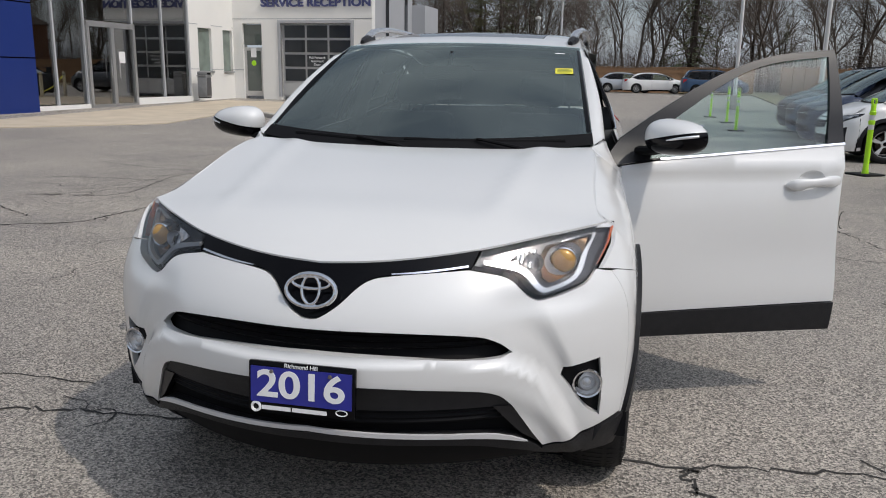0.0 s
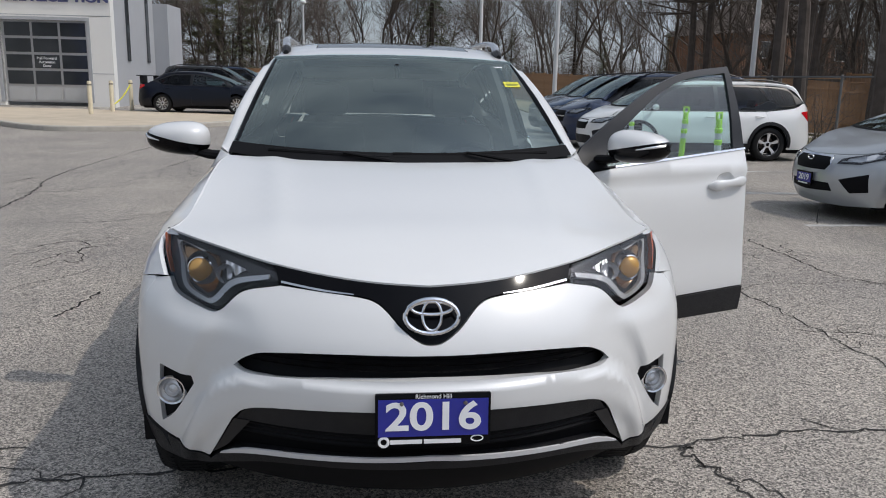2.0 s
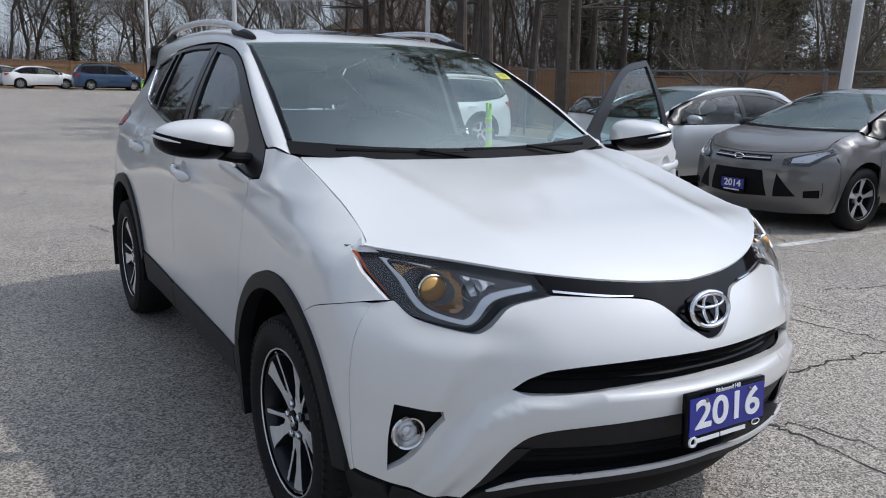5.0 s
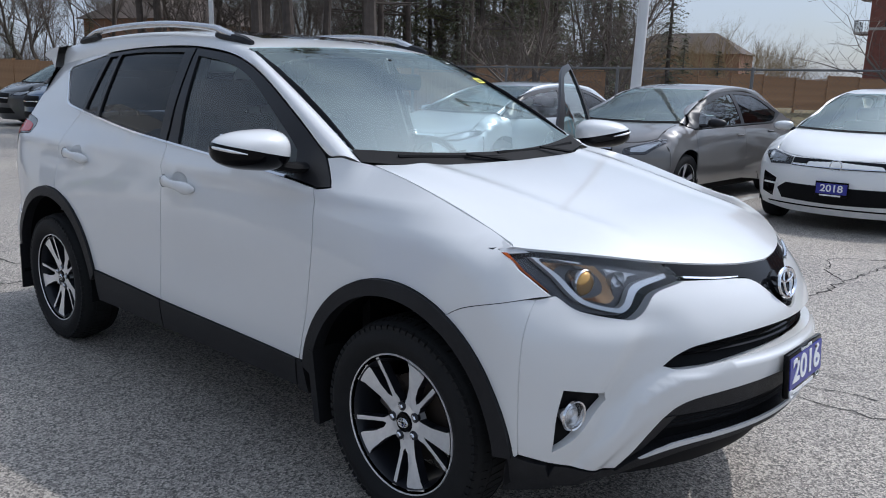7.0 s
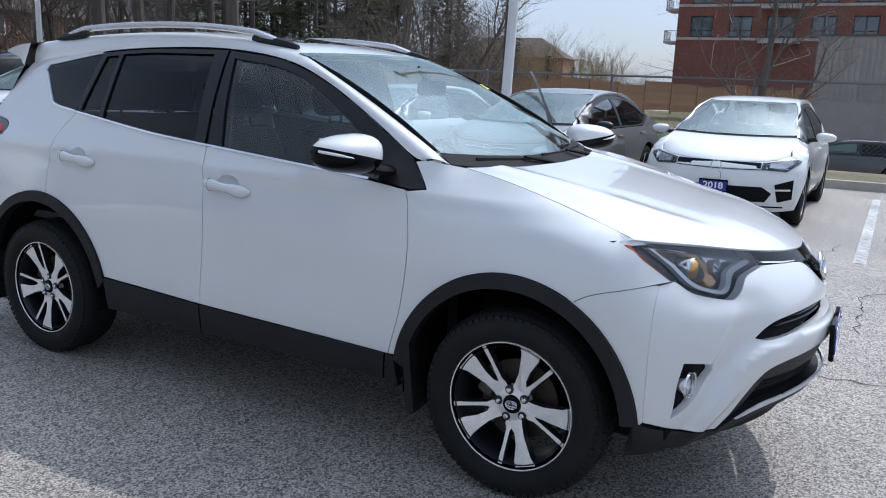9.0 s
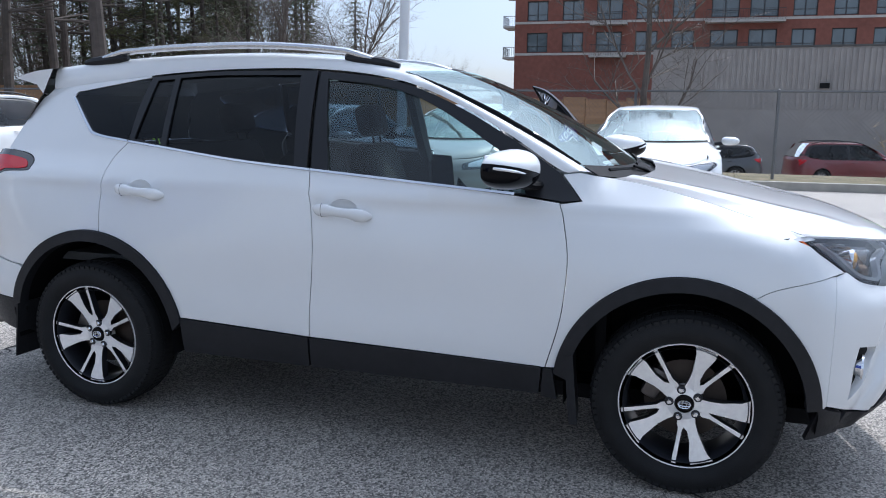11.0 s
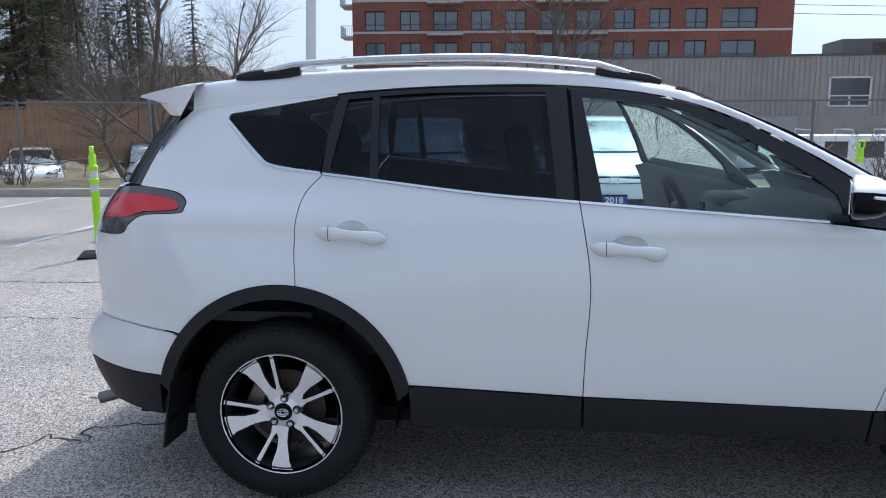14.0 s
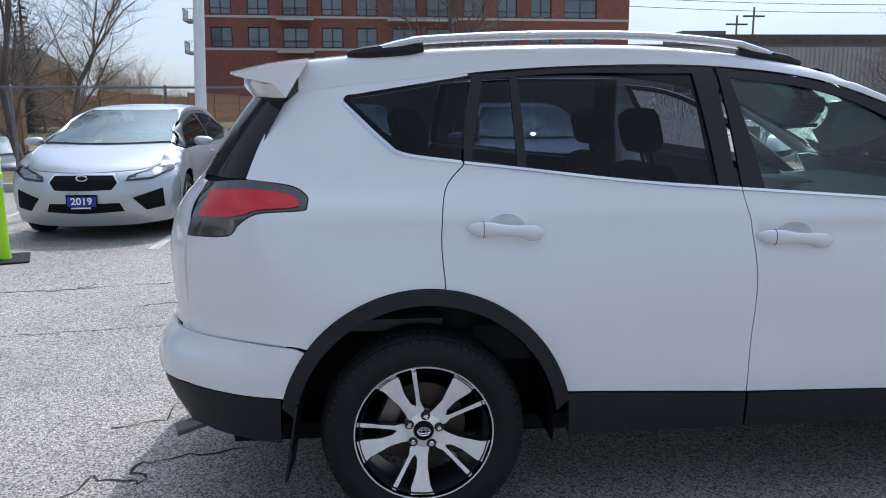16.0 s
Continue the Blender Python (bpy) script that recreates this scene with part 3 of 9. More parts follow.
# bay door of glazed sections
BAYPANEL = mat("bay_panel_grey", (0.50, 0.50, 0.49), 0.5, 0, 0, 0.08, 1.5)
bay = box_part("bay_door", (bay0, bay1, FY + 0.16, FY + 0.20, BZ, BZ + 2.79), ALU, shop, "sectional bay door with dark glazed rows")
cols, rows = 3, 5
for r in range(rows):
    for c in range(cols):
        x0 = bay0 + 0.10 + c * (bay1 - bay0 - 0.1) / cols
        z0 = BZ + 0.07 + r * 2.74 / rows
        glazed = r > 0
        box_part("bay_pane" if glazed else "bay_panel", (x0, x0 + (bay1 - bay0 - 0.1) / cols - 0.09, FY + 0.135, FY + 0.165, z0, z0 + 2.74 / rows - 0.09), BAYGLASS if glazed else BAYPANEL, bay)
wall_boxes("bay_frame", [(bay0 - 0.12, bay0, FY - 0.03, FY + 0.2, BZ, BZ + 2.90), (bay1, bay1 + 0.12, FY - 0.03, FY + 0.2, BZ, BZ + 2.90), (bay0, bay1, FY - 0.03, FY + 0.2, BZ + 2.79, BZ + 2.90)], GREYPANEL, shop)
for k, words in enumerate(("Pull Forward", "Automatic", "Door")):
    text_mesh(words, 0.13, PAPER, "door_lettering", 0.002, bay, Matrix.Translation(((bay0 + bay1) / 2, FY + 0.13, BZ + 1.51 - 0.13 * k)) @ pose(0, 0, 0, 90, 0, 0))
text_mesh("SERVICE RECEPTION", 0.40, SIGNBLUE, "wall_lettering", 0.012, shop, Matrix.Translation((-10.45, FY - 0.03, BZ + 3.54)) @ pose(0, 0, 0, 90, 0, 0) @ Matrix.Diagonal((1.24, 1, 1, 1)), 0.03, label="dark blue raised letters SERVICE RECEPTION")
sd = box_part("service_door", (door0, door1, FY + 0.10, FY + 0.15, BZ, BZ + 1.88), ALU, shop, "grey service door with a glass light")
box_part("door_pane", (door0 + 0.12, door1 - 0.12, FY + 0.085, FY + 0.10, BZ + 0.2, BZ + 1.76), DOORGLASS, sd)
box_part("transom_glass", (door0, door1, FY + 0.10, FY + 0.13, BZ + 1.97, BZ + 2.76), DOORGLASS, shop)
part("door_sign", lathe([(0, 0.105), (0.01, 0.10), (0.012, 0)], 20), LIME, sd, m=Matrix.Translation(((door0 + door1) / 2, FY + 0.082, BZ + 1.28)) @ pose(0, 0, 0, 0, 0, -90))
box_part("door_notice", ((door0 + door1) / 2 - 0.12, (door0 + door1) / 2 + 0.12, FY + 0.078, FY + 0.084, BZ + 1.5, BZ + 1.85), PAPER, sd)

# showroom front, facing +x
FX = -14.0
wall_each("wall", [(FX - 0.35, FX, 22.2, 22.79, BZ - 0.6, TOP), (FX - 0.35, FX, 23.7, 24.52, BZ - 0.6, TOP), (FX - 0.35, FX, 25.2, 26.0, BZ - 0.6, TOP),
                    (FX - 0.35, FX, 22.79, 23.7, BZ - 0.6, BZ + 0.95), (FX - 0.35, FX, 22.79, 23.7, BZ + 2.5, TOP), (FX - 0.35, FX, 24.52, 25.2, BZ - 0.6, BZ + 0.95), (FX - 0.35, FX, 24.52, 25.2, BZ + 2.5, TOP)], PANEL, shop, "white panel wall with two tall windows")
for y0, y1 in ((22.79, 23.7), (24.52, 25.2)):
    box_part("tall_window", (FX - 0.14, FX - 0.10, y0, y1, BZ + 0.95, BZ + 2.5), BLINDGLASS, shop)
    box_part("window_sill", (FX - 0.15, FX + 0.06, y0 - 0.05, y1 + 0.05, BZ + 0.88, BZ + 0.95), ALU, shop)
for z in (BZ + 1.0, BZ + 2.6, BZ + 4.0):
    wall_each("panel_joint", [(FX - 0.02, FX + 0.006, 22.2, 22.79, z, z + 0.025), (FX - 0.02, FX + 0.006, 25.2, 25.3, z, z + 0.025), (FX - 0.02, FX + 0.006, 23.7, 24.52, z, z + 0.025)], GREYPANEL, shop)
wall_each("plinth", [(FX - 0.3, FX + 0.06, 14.2, 16.75, BZ - 0.7, BZ - 0.08), (FX - 0.3, FX + 0.06, 19.0, 22.2, BZ - 0.5, BZ + 0.05)], PANEL, shop)
for y0, y1 in ((14.2, 15.5), (15.5, 16.75), (19.0, 20.6), (20.6, 22.2)):
    box_part("shop_pane", (FX - 0.06, FX - 0.04, y0 + 0.03, y1 - 0.03, BZ - 0.05, TOP - 0.6), SHOPGLASS, shop, "tall showroom glass")
wall_boxes("mullion", [(FX - 0.10, FX + 0.02, y - 0.03, y + 0.03, BZ - 0.1, TOP - 0.5) for y in (14.2, 15.5, 16.75, 19.0, 20.6, 22.17)], GREYPANEL, shop)
wall_boxes("fascia", [(FX - 0.35, FX + 0.05, 14.2, 22.2, TOP - 0.6, TOP)], PANEL, shop)
gd = wall_boxes("entry_door", [(FX - 0.04, FX + 0.10, y0, y1, BZ - 0.3, BZ + 2.30) for y0, y1 in ((16.75, 16.87), (17.83, 17.97), (18.9, 19.0))] + [(FX - 0.04, FX + 0.10, 16.75, 19.0, BZ + 2.2, BZ + 2.36), (FX - 0.04, FX + 0.10, 16.75, 19.0, BZ - 0.33, BZ - 0.1)], ALU, shop, "aluminium double entry door")
for y0, y1 in ((16.87, 17.83), (17.97, 18.9)):
    box_part("door_pane", (FX + 0.02, FX + 0.04, y0, y1, BZ - 0.1, BZ + 2.2), SHOPGLASS, gd)
    bm = bmesh.new()
    add_tube(bm, [(FX + 0.14, y1 - 0.12 if y0 < 17 else y0 + 0.12, BZ + z) for z in (0.7, 1.25)], 0.02, 6)
    part("pull_handle", bm, ALU, gd)
box_part("door_notice", (FX + 0.045, FX + 0.05, 18.2, 18.5, BZ + 1.15, BZ + 1.5), PAPER, gd)
box_part("shop_pane", (FX - 0.06, FX - 0.04, 16.75, 19.0, BZ + 2.4, TOP - 0.6), SHOPGLASS, shop)
wall_boxes("pillar", [(FX - 1.2, FX + 0.5, 10.5, 14.2, BZ - 0.2, TOP + 1)], BLUEPANEL, shop, "blue panel pillar")
wall_boxes("pillar_joint", [(FX + 0.5, FX + 0.506, 10.5, 14.2, z, z + 0.03) for z in (BZ + 1.2, BZ + 2.6, BZ + 4.0, BZ + 5.4)], GLOSSBLACK, shop)
wall_boxes("pillar_base", [(FX - 1.2, FX + 0.56, 10.45, 14.25, BZ - 0.8, BZ - 0.2)], CONCRETE, shop)
# inside of the showroom
wall_boxes("back_wall", [(FX - 8.0, FX - 7.8, 10.5, 26.0, BZ - 0.6, TOP)], mat("showroom_wall", (0.72, 0.73, 0.72), 0.8, 0, 0, 0.2, 0.7), shop)
wall_boxes("showroom_floor", [(FX - 7.8, FX - 0.35, 10.6, 25.9, BZ - 0.5, BZ - 0.1)], mat("showroom_tile", (0.22, 0.21, 0.20), 0.3, 0, 0, 0.2, 1), shop)
wall_boxes("showroom_column", [(FX - 1.0, FX - 0.6, 15.0, 15.4, BZ - 0.1, BZ + 2.6)], mat("pale_column", (0.62, 0.68, 0.66), 0.6), shop, "pale column behind the glass")
wall_each("back_wall", [(-14.0, -8.5, 29.9, 30.3, BZ - 0.6, TOP), (FX - 8.0, FX - 1.2, 10.5, 10.7, BZ - 0.6, TOP), (FX - 8.0, FX - 0.35, 25.9, 26.1, BZ - 0.6, TOP)], PANEL, shop)
wall_boxes("roof", [(FX - 8.0, FX - 0.05, 10.5, 26.0, TOP - 0.2, TOP)], GREYPANEL, shop)

# things behind the showroom glass
MINT = mat("mint_banner", (0.62, 0.78, 0.70), 0.7, 0, 0, 0.06, 2)
banner = box_part("banner", (FX - 0.42, FX - 0.40, 19.12, 19.72, BZ - 0.05, BZ + 1.95), MINT, shop, "tall mint banner with a dark car shape")
box_part("banner_mark", (FX - 0.40, FX - 0.394, 19.30, 19.52, BZ + 1.62, BZ + 1.74), GREYPANEL, banner)
box_part("banner_picture", (FX - 0.40, FX - 0.394, 19.22, 19.64, BZ + 1.02, BZ + 1.26), GREYPANEL, banner, bevel=0.002)
box_part("banner_picture", (FX - 0.40, FX - 0.394, 19.30, 19.56, BZ + 1.26, BZ + 1.42), GREYPANEL, banner, bevel=0.002)
for y0, y1 in ((19.95, 20.03), (20.9, 21.25), (15.6, 15.9)):
    box_part("curtain", (FX - 0.55, FX - 0.50, y0, y1, BZ - 0.08, BZ + 2.5), MINT, shop, "pale hanging curtain strip")
rng = random.Random(31)
for y in (17.25, 18.55, 19.5):
    pot = part("plant_pot", lathe([(BZ - 0.10, 0.14), (BZ + 0.25, 0.19), (BZ + 0.26, 0.16), (BZ + 0.22, 0.0)], 18, "z"), CLAD, shop, "dark pot with a leafy plant", m=Matrix.Translation((FX - 0.75, y, 0)))
    bm = bmesh.new()
    for _ in range(46):
        a, up, r = rng.uniform(0, 6.283), rng.uniform(0.25, 0.75), rng.uniform(0.12, 0.34)
        tip = Vector((r * math.cos(a), r * math.sin(a), BZ + 0.22 + up * 0.75))
        base = Vector((0.03 * math.cos(a), 0.03 * math.sin(a), BZ + 0.2))
        mid = base.lerp(tip, 0.6) + Vector((0, 0, 0.10))
        wide = Vector((-math.sin(a), math.cos(a), 0)) * 0.03
        v = [bm.verts.new(p) for p in (base, mid - wide, tip, mid + wide)]
        bm.faces.new(v)
    part("foliage", bm, mat("plant_leaf", (0.14, 0.20, 0.035), 0.5, 0, 0, 0.3, 12), pot, m=Matrix.Translation((FX - 0.75, y, 0)))

# waste bin by the wall
bin_ = thing("waste_bin", "grey waste bin with a dark front panel and hooded lid", "bin", at=SHOP @ Vector((-13.55, 22.35, 0.93)))
BINGREY = mat("bin_grey", (0.24, 0.245, 0.25), 0.55, 0, 0, 0.2, 6)
box_part("body", (-0.20, 0.20, -0.20, 0.20, 0.04, 0.84), BINGREY, bin_, bevel=0.03)
box_part("foot", (-0.18, 0.18, -0.18, 0.18, 0, 0.04), RUBBER, bin_)
box_part("front_panel", (0.20, 0.212, -0.17, 0.17, 0.10, 0.80), mat("bin_front", (0.085, 0.085, 0.09), 0.5, 0, 0, 0.2, 6), bin_, "dark front panel", bevel=0.004)
box_part("lid", (-0.22, 0.22, -0.22, 0.22, 0.84, 0.90), BINGREY, bin_, bevel=0.015)
box_part("hood", (-0.20, 0.20, -0.20, 0.20, 0.90, 1.04), BINGREY, bin_, "grey hood over the opening", bevel=0.03)
box_part("opening", (0.196, 0.206, -0.14, 0.14, 0.925, 1.00), MATTEBLACK, bin_)


# bollards, marker posts, lamp poles
def bollard(x, y, h=1.1):
    b = thing("bollard", "cream painted steel bollard on the concrete island", "bollard", "bollards by the service bay", at=(x, y, gz(x, y)))
    part("post", lathe([(0, 0.072), (h - 0.05, 0.072), (h - 0.02, 0.06), (h, 0.0)], 20, "z"), CREAM, b)
    part("collar", lathe([(h * 0.86, 0.0735), (h * 0.905, 0.0735)], 20, "z"), mat("bollard_band", (0.2, 0.18, 0.14), 0.6), b)


for x, y in ((-8.83, 23.23), (-8.62, 24.9), (-8.38, 26.47)):
    bollard(x, y)
chain = bmesh.new()
add_tube(chain, [(-8.62 + 0.24 * t, 24.9 + 1.57 * t, gz(-8.6, 25) + 0.25 + 0.72 * t - 0.5 * t * (1 - t)) for t in np.linspace(0, 1, 12)], 0.025, 6)
tagged(part("rope_barrier", chain, YELLOW), "yellow rope slung between two bollards", "rope")


def marker_post(x, y, tilt=0.0, turn=0.0):
    p = thing("marker_post", "lime flexible marker post with silver bands on a black base", "traffic post", "marker posts", at=(x, y, gz(x, y)))
    p.matrix_world = pose(x, y, gz(x, y), 0, tilt, turn)
    bm = bmesh.new()
    add_box(bm, -0.2, 0.2, -0.2, 0.2, 0.0, 0.03, 0.008)
    part("base", bm, RUBBER, p, "black rubber base")
    part("tube", lathe([(0.02, 0.054), (0.10, 0.041), (0.78, 0.041), (0.80, 0.049), (0.83, 0.049), (0.84, 0.040), (0.92, 0.040), (0.94, 0.047), (0.97, 0.047), (0.98, 0.038), (1.07, 0.037), (1.09, 0.030)], 24, "z"), LIME, p)
    part("reflective_band", lathe([(0.845, 0.0415), (0.918, 0.0415)], 24, "z"), REFLECT, p)
    part("reflective_band", lathe([(0.70, 0.0425), (0.775, 0.0425)], 24, "z"), REFLECT, p)
    bm = bmesh.new()
    add_box(bm, -0.045, 0.045, -0.018, 0.018, 1.15, 1.17, 0.004)
    add_box(bm, -0.045, -0.027, -0.018, 0.018, 1.08, 1.16, 0.004)
    add_box(bm, 0.027, 0.045, -0.018, 0.018, 1.08, 1.16, 0.004)
    part("grip", bm, LIME, p)


for x, y, tilt, turn in ((4.22, 4.92, 3, 200), (6.0, -3.45, -1, 90), (4.69, 7.17, 2, 0), (4.58, 9.06, 0, 30), (4.02, 19.2, 0, 0), (4.3, 23.5, 0, 0), (4.16, 27.2, 0, 0)):
    marker_post(x, y, tilt, turn)


def lamp_pole(x, y, h, r, lean=0.0, base=True):
    p = thing("lamp_pole", "white steel lamp pole of the lot", "lamp pole", "lamp poles", at=(x, y, gz(x, y)))
    p.matrix_world = pose(x, y, gz(x, y), lean, 0, 0)
    part("pole", lathe([(0.5 if base else 0, r), (h, r * 0.7)], 16, "z"), POLEPAINT, p)
    if base:
        part("footing", lathe([(-0.2, 0.28), (0.62, 0.28), (0.68, 0.24), (0.70, 0.0)], 20, "z"), CONCRETE, p)
    part("lamp_head", lathe([(h - 0.25, 0.10), (h - 0.12, 0.30), (h + 0.05, 0.26), (h + 0.14, 0.0)], 20, "z"), POLEPAINT, p)


lamp_pole(11.14, 4.51, 9.0, 0.105, 2.0)
lamp_pole(8.66, 30.52, 9.5, 0.10)
lamp_pole(6.03, 35.22, 9.5, 0.09)
lamp_pole(15.26, 25.61, 9.0, 0.11)
for x, y, h in ((-4.38, 65.43, 7.52), (-6.74, 68.98, 6.18)):
    lamp_pole(x, y, h, 0.10, base=False)

# ---- brick apartment block ----
apt = thing("apartment_block", "red brick apartment block with pale bands, dark windows and balconies", "building")
apt.matrix_world = pose(2.881, -4.73, 2.231, 0, 0, 2.81) @ Matrix.Diagonal((1.083, 1.083, 1.083, 1))
AX, A0, A1 = 72.0, -23.8, 17.9
rows_z = [4.5, 7.45, 10.4, 13.35, 16.3]
spots = [(15.7, 2.0, "w"), (12.3, 2.0, "w"), (8.9, 2.4, "b"), (5.45, 2.0, "w"), (2.2, 2.0, "w"), (-1.4, 2.4, "b"), (-4.7, 2.4, "b"), (-8.1, 2.0, "w"), (-11.4, 2.0, "w"), (-14.8, 2.1, "w"), (-18.8, 3.3, "w")]
ys = [A0]
for y, w, k in sorted(spots):
    ys += [y - w / 2, y + w / 2]
ys.append(A1)
blocks = [(AX, AX + 0.4, ys[i], ys[i + 1], -2.5, 20.0) for i in range(0, len(ys), 2)]
for i in range(1, len(ys) - 1, 2):
    z = -2.5
    for r in rows_z:
        blocks.append((AX, AX + 0.4, ys[i], ys[i + 1], z, r))
        z = r + 1.85
    blocks.append((AX, AX + 0.4, ys[i], ys[i + 1], z, 20.0))
wall_boxes("wall", blocks + [(AX + 0.4, AX + 18, A1 - 0.4, A1, -2.5, 20.0), (AX + 0.4, AX + 18, A0, A0 + 0.4, -2.5, 20.0), (AX + 17.6, AX + 18, A0 + 0.4, A1 - 0.4, -2.5, 20.0)], BRICK, apt, "red brick wall")
wall_boxes("roof", [(AX + 0.4, AX + 17.6, A0 + 0.4, A1 - 0.4, 19.4, 19.7)], GREYPANEL, apt)
FRAMEDARK = mat("dark_window_frame", (0.03, 0.032, 0.035), 0.5)
PALEGLASS = mat("pale_window_glass", (0.10, 0.125, 0.14), 0.05, 0, 0, 0.5, 0.25, spec=0.9)
for r in rows_z:
    box_part("stone_band", (AX - 0.06, AX + 0.1, A0, A1, r - 0.28, r - 0.06), LIMESTONE, apt)
    for y, w, kind in spots:
        win = new("window")
        win.parent = apt
        wall_each("frame_bar", [(AX + 0.15, AX + 0.25, y - w / 2, y - w / 2 + 0.1, r, r + 1.85), (AX + 0.15, AX + 0.25, y + w / 2 - 0.1, y + w / 2, r, r + 1.85), (AX + 0.15, AX + 0.25, y - 0.05, y + 0.05, r, r + 1.85),
                                    (AX + 0.15, AX + 0.25, y - w / 2, y + w / 2, r + 1.75, r + 1.85), (AX + 0.15, AX + 0.25, y - w / 2, y + w / 2, r, r + 0.1), (AX + 0.15, AX + 0.25, y - w / 2, y + w / 2, r + 0.55, r + 0.62)], FRAMEDARK, win)
        for a, b in ((y - w / 2 + 0.1, y - 0.05), (y + 0.05, y + w / 2 - 0.1)):
            box_part("pane", (AX + 0.19, AX + 0.21, a, b, r + 0.1, r + 1.75), PALEGLASS, win)
        if kind == "b":
            bal = box_part("balcony", (AX - 1.3, AX, y - 1.7, y + 1.7, r - 0.55, r - 0.36), LIMESTONE, apt, "balcony slab with a dark railing")
            tagged(wall_boxes("railing", [(AX - 1.28, AX - 1.25, y - 1.65, y + 1.65, r + 0.55, r + 0.60)] + [(AX - 1.275, AX - 1.255, y - 1.65 + 0.22 * k, y - 1.63 + 0.22 * k, r - 0.36, r + 0.55) for k in range(16)], FRAMEDARK, bal), kind="stuff")
    bal = box_part("balcony", (AX + 0.6, AX + 3.6, A1, A1 + 1.3, r - 0.55, r - 0.36), LIMESTONE, apt, "balcony slab with a dark railing")
    tagged(wall_boxes("railing", [(AX + 0.6, AX + 3.6, A1 + 1.25, A1 + 1.28, r + 0.55, r + 0.60), (AX + 0.6, AX + 0.63, A1, A1 + 1.28, r + 0.55, r + 0.60)] + [(AX + 0.6 + 0.2 * k, AX + 0.62 + 0.2 * k, A1 + 1.26, A1 + 1.28, r - 0.36, r + 0.55) for k in range(16)] + [(AX + 0.6, AX + 0.62, A1 + 0.2 * k, A1 + 0.2 * k + 0.02, r - 0.36, r + 0.55) for k in range(7)], FRAMEDARK, bal), kind="stuff")

# ---- grey warehouse ----
ware = thing("warehouse", "long low grey block warehouse with ribbed walls", "building")
ware.matrix_world = pose(3.287, 0.95, 0.108, 0, 0, -2.584) @ Matrix.Diagonal((0.843, 0.843, 0.843, 1))
WX, W0, W1, WT = 42.0, -70.0, 2.5, 5.05
wall_boxes("wall", [(WX, WX + 20, W0, W1, -3.0, WT)], WAREBRICK, ware, "grey block wall")
bm = bmesh.new()
for y in np.arange(-34.0, W1, 0.30):
    if not -19.1 < y < -16.4:
        add_box(bm, WX - 0.05, WX + 0.01, y, y + 0.16, 1.6, WT - 0.1)
    else:
        add_box(bm, WX - 0.05, WX + 0.01, y, y + 0.16, 3.95, WT - 0.1)
tagged(part("block_ribs", bm, WAREBRICK, ware, smooth=False), kind="stuff")
wall_boxes("coping", [(WX - 0.08, WX + 0.4, W0, W1 + 0.1, WT, WT + 0.12)], mat("dark_coping", (0.08, 0.075, 0.07), 0.6), ware)
box_part("wall_light", (WX - 0.25, WX - 0.05, -7.3, -6.8, 2.75, 3.05), GLOSSBLACK, ware)
win = new("window")
win.parent = ware
wall_each("frame_bar", [(WX - 0.06, WX + 0.02, -19.0, -18.88, 2.1, 3.85), (WX - 0.06, WX + 0.02, -16.72, -16.6, 2.1, 3.85), (WX - 0.06, WX + 0.02, -19.0, -16.6, 3.75, 3.85), (WX - 0.06, WX + 0.02, -19.0, -16.6, 2.1, 2.2), (WX - 0.06, WX + 0.02, -19.0, -16.6, 2.7, 2.78), (WX - 0.06, WX + 0.02, -17.85, -17.75, 2.2, 2.7)], ALU, win)
box_part("pane", (WX - 0.03, WX - 0.01, -18.9, -16.7, 2.2, 3.75), NIGHTGLASS, win)
box_part("roller_door", (WX - 0.04, WX + 0.02, -15.0, -11.3, -1.4, 1.55), mat("pale_grey_door", (0.36, 0.36, 0.36), 0.7, 0, 0, 0.12, 2), ware)
wall_boxes("roof_unit", [(WX + 4, WX + 8, -21.5, -18.5, WT + 0.1, WT + 1.3)], mat("roof_unit_grey", (0.12, 0.12, 0.115), 0.7), ware)
wall_boxes("roof_screen", [(WX + 2, WX + 2.2, -40, -19.6, WT + 0.1, WT + 0.9)], mat("roof_screen_brown", (0.10, 0.07, 0.055), 0.8, 0, 0, 0.4, 3), ware)
# utility poles and wires far off
for y, h in ((-26.0, 9.2), (-24.8, 8.2), (-44.0, 10)):
    up = thing("utility_pole", "thin dark utility pole with crossarms", "utility pole", "utility poles", at=(95, y * 95 / 42 * 0.8, 0))
    part("pole", lathe([(0, 0.16), (h + 4, 0.12)], 8, "z"), mat("pole_grey", (0.16, 0.14, 0.12), 0.9), up)
    box_part("crossarm", (-0.1, 0.1, -1.4, 1.4, h + 2.8, h + 3.0), FRAMEDARK, up)
bm = bmesh.new()
for k, z in enumerate((12.6, 13.6, 15.2, 16.2)):
    add_tube(bm, [(95, y, z + 0.0007 * (y + 60) ** 2) for y in np.linspace(-140, -25, 16)], 0.035, 4)
tagged(part("power_lines", bm, FRAMEDARK), "thin overhead power lines", "wires", kind="stuff")


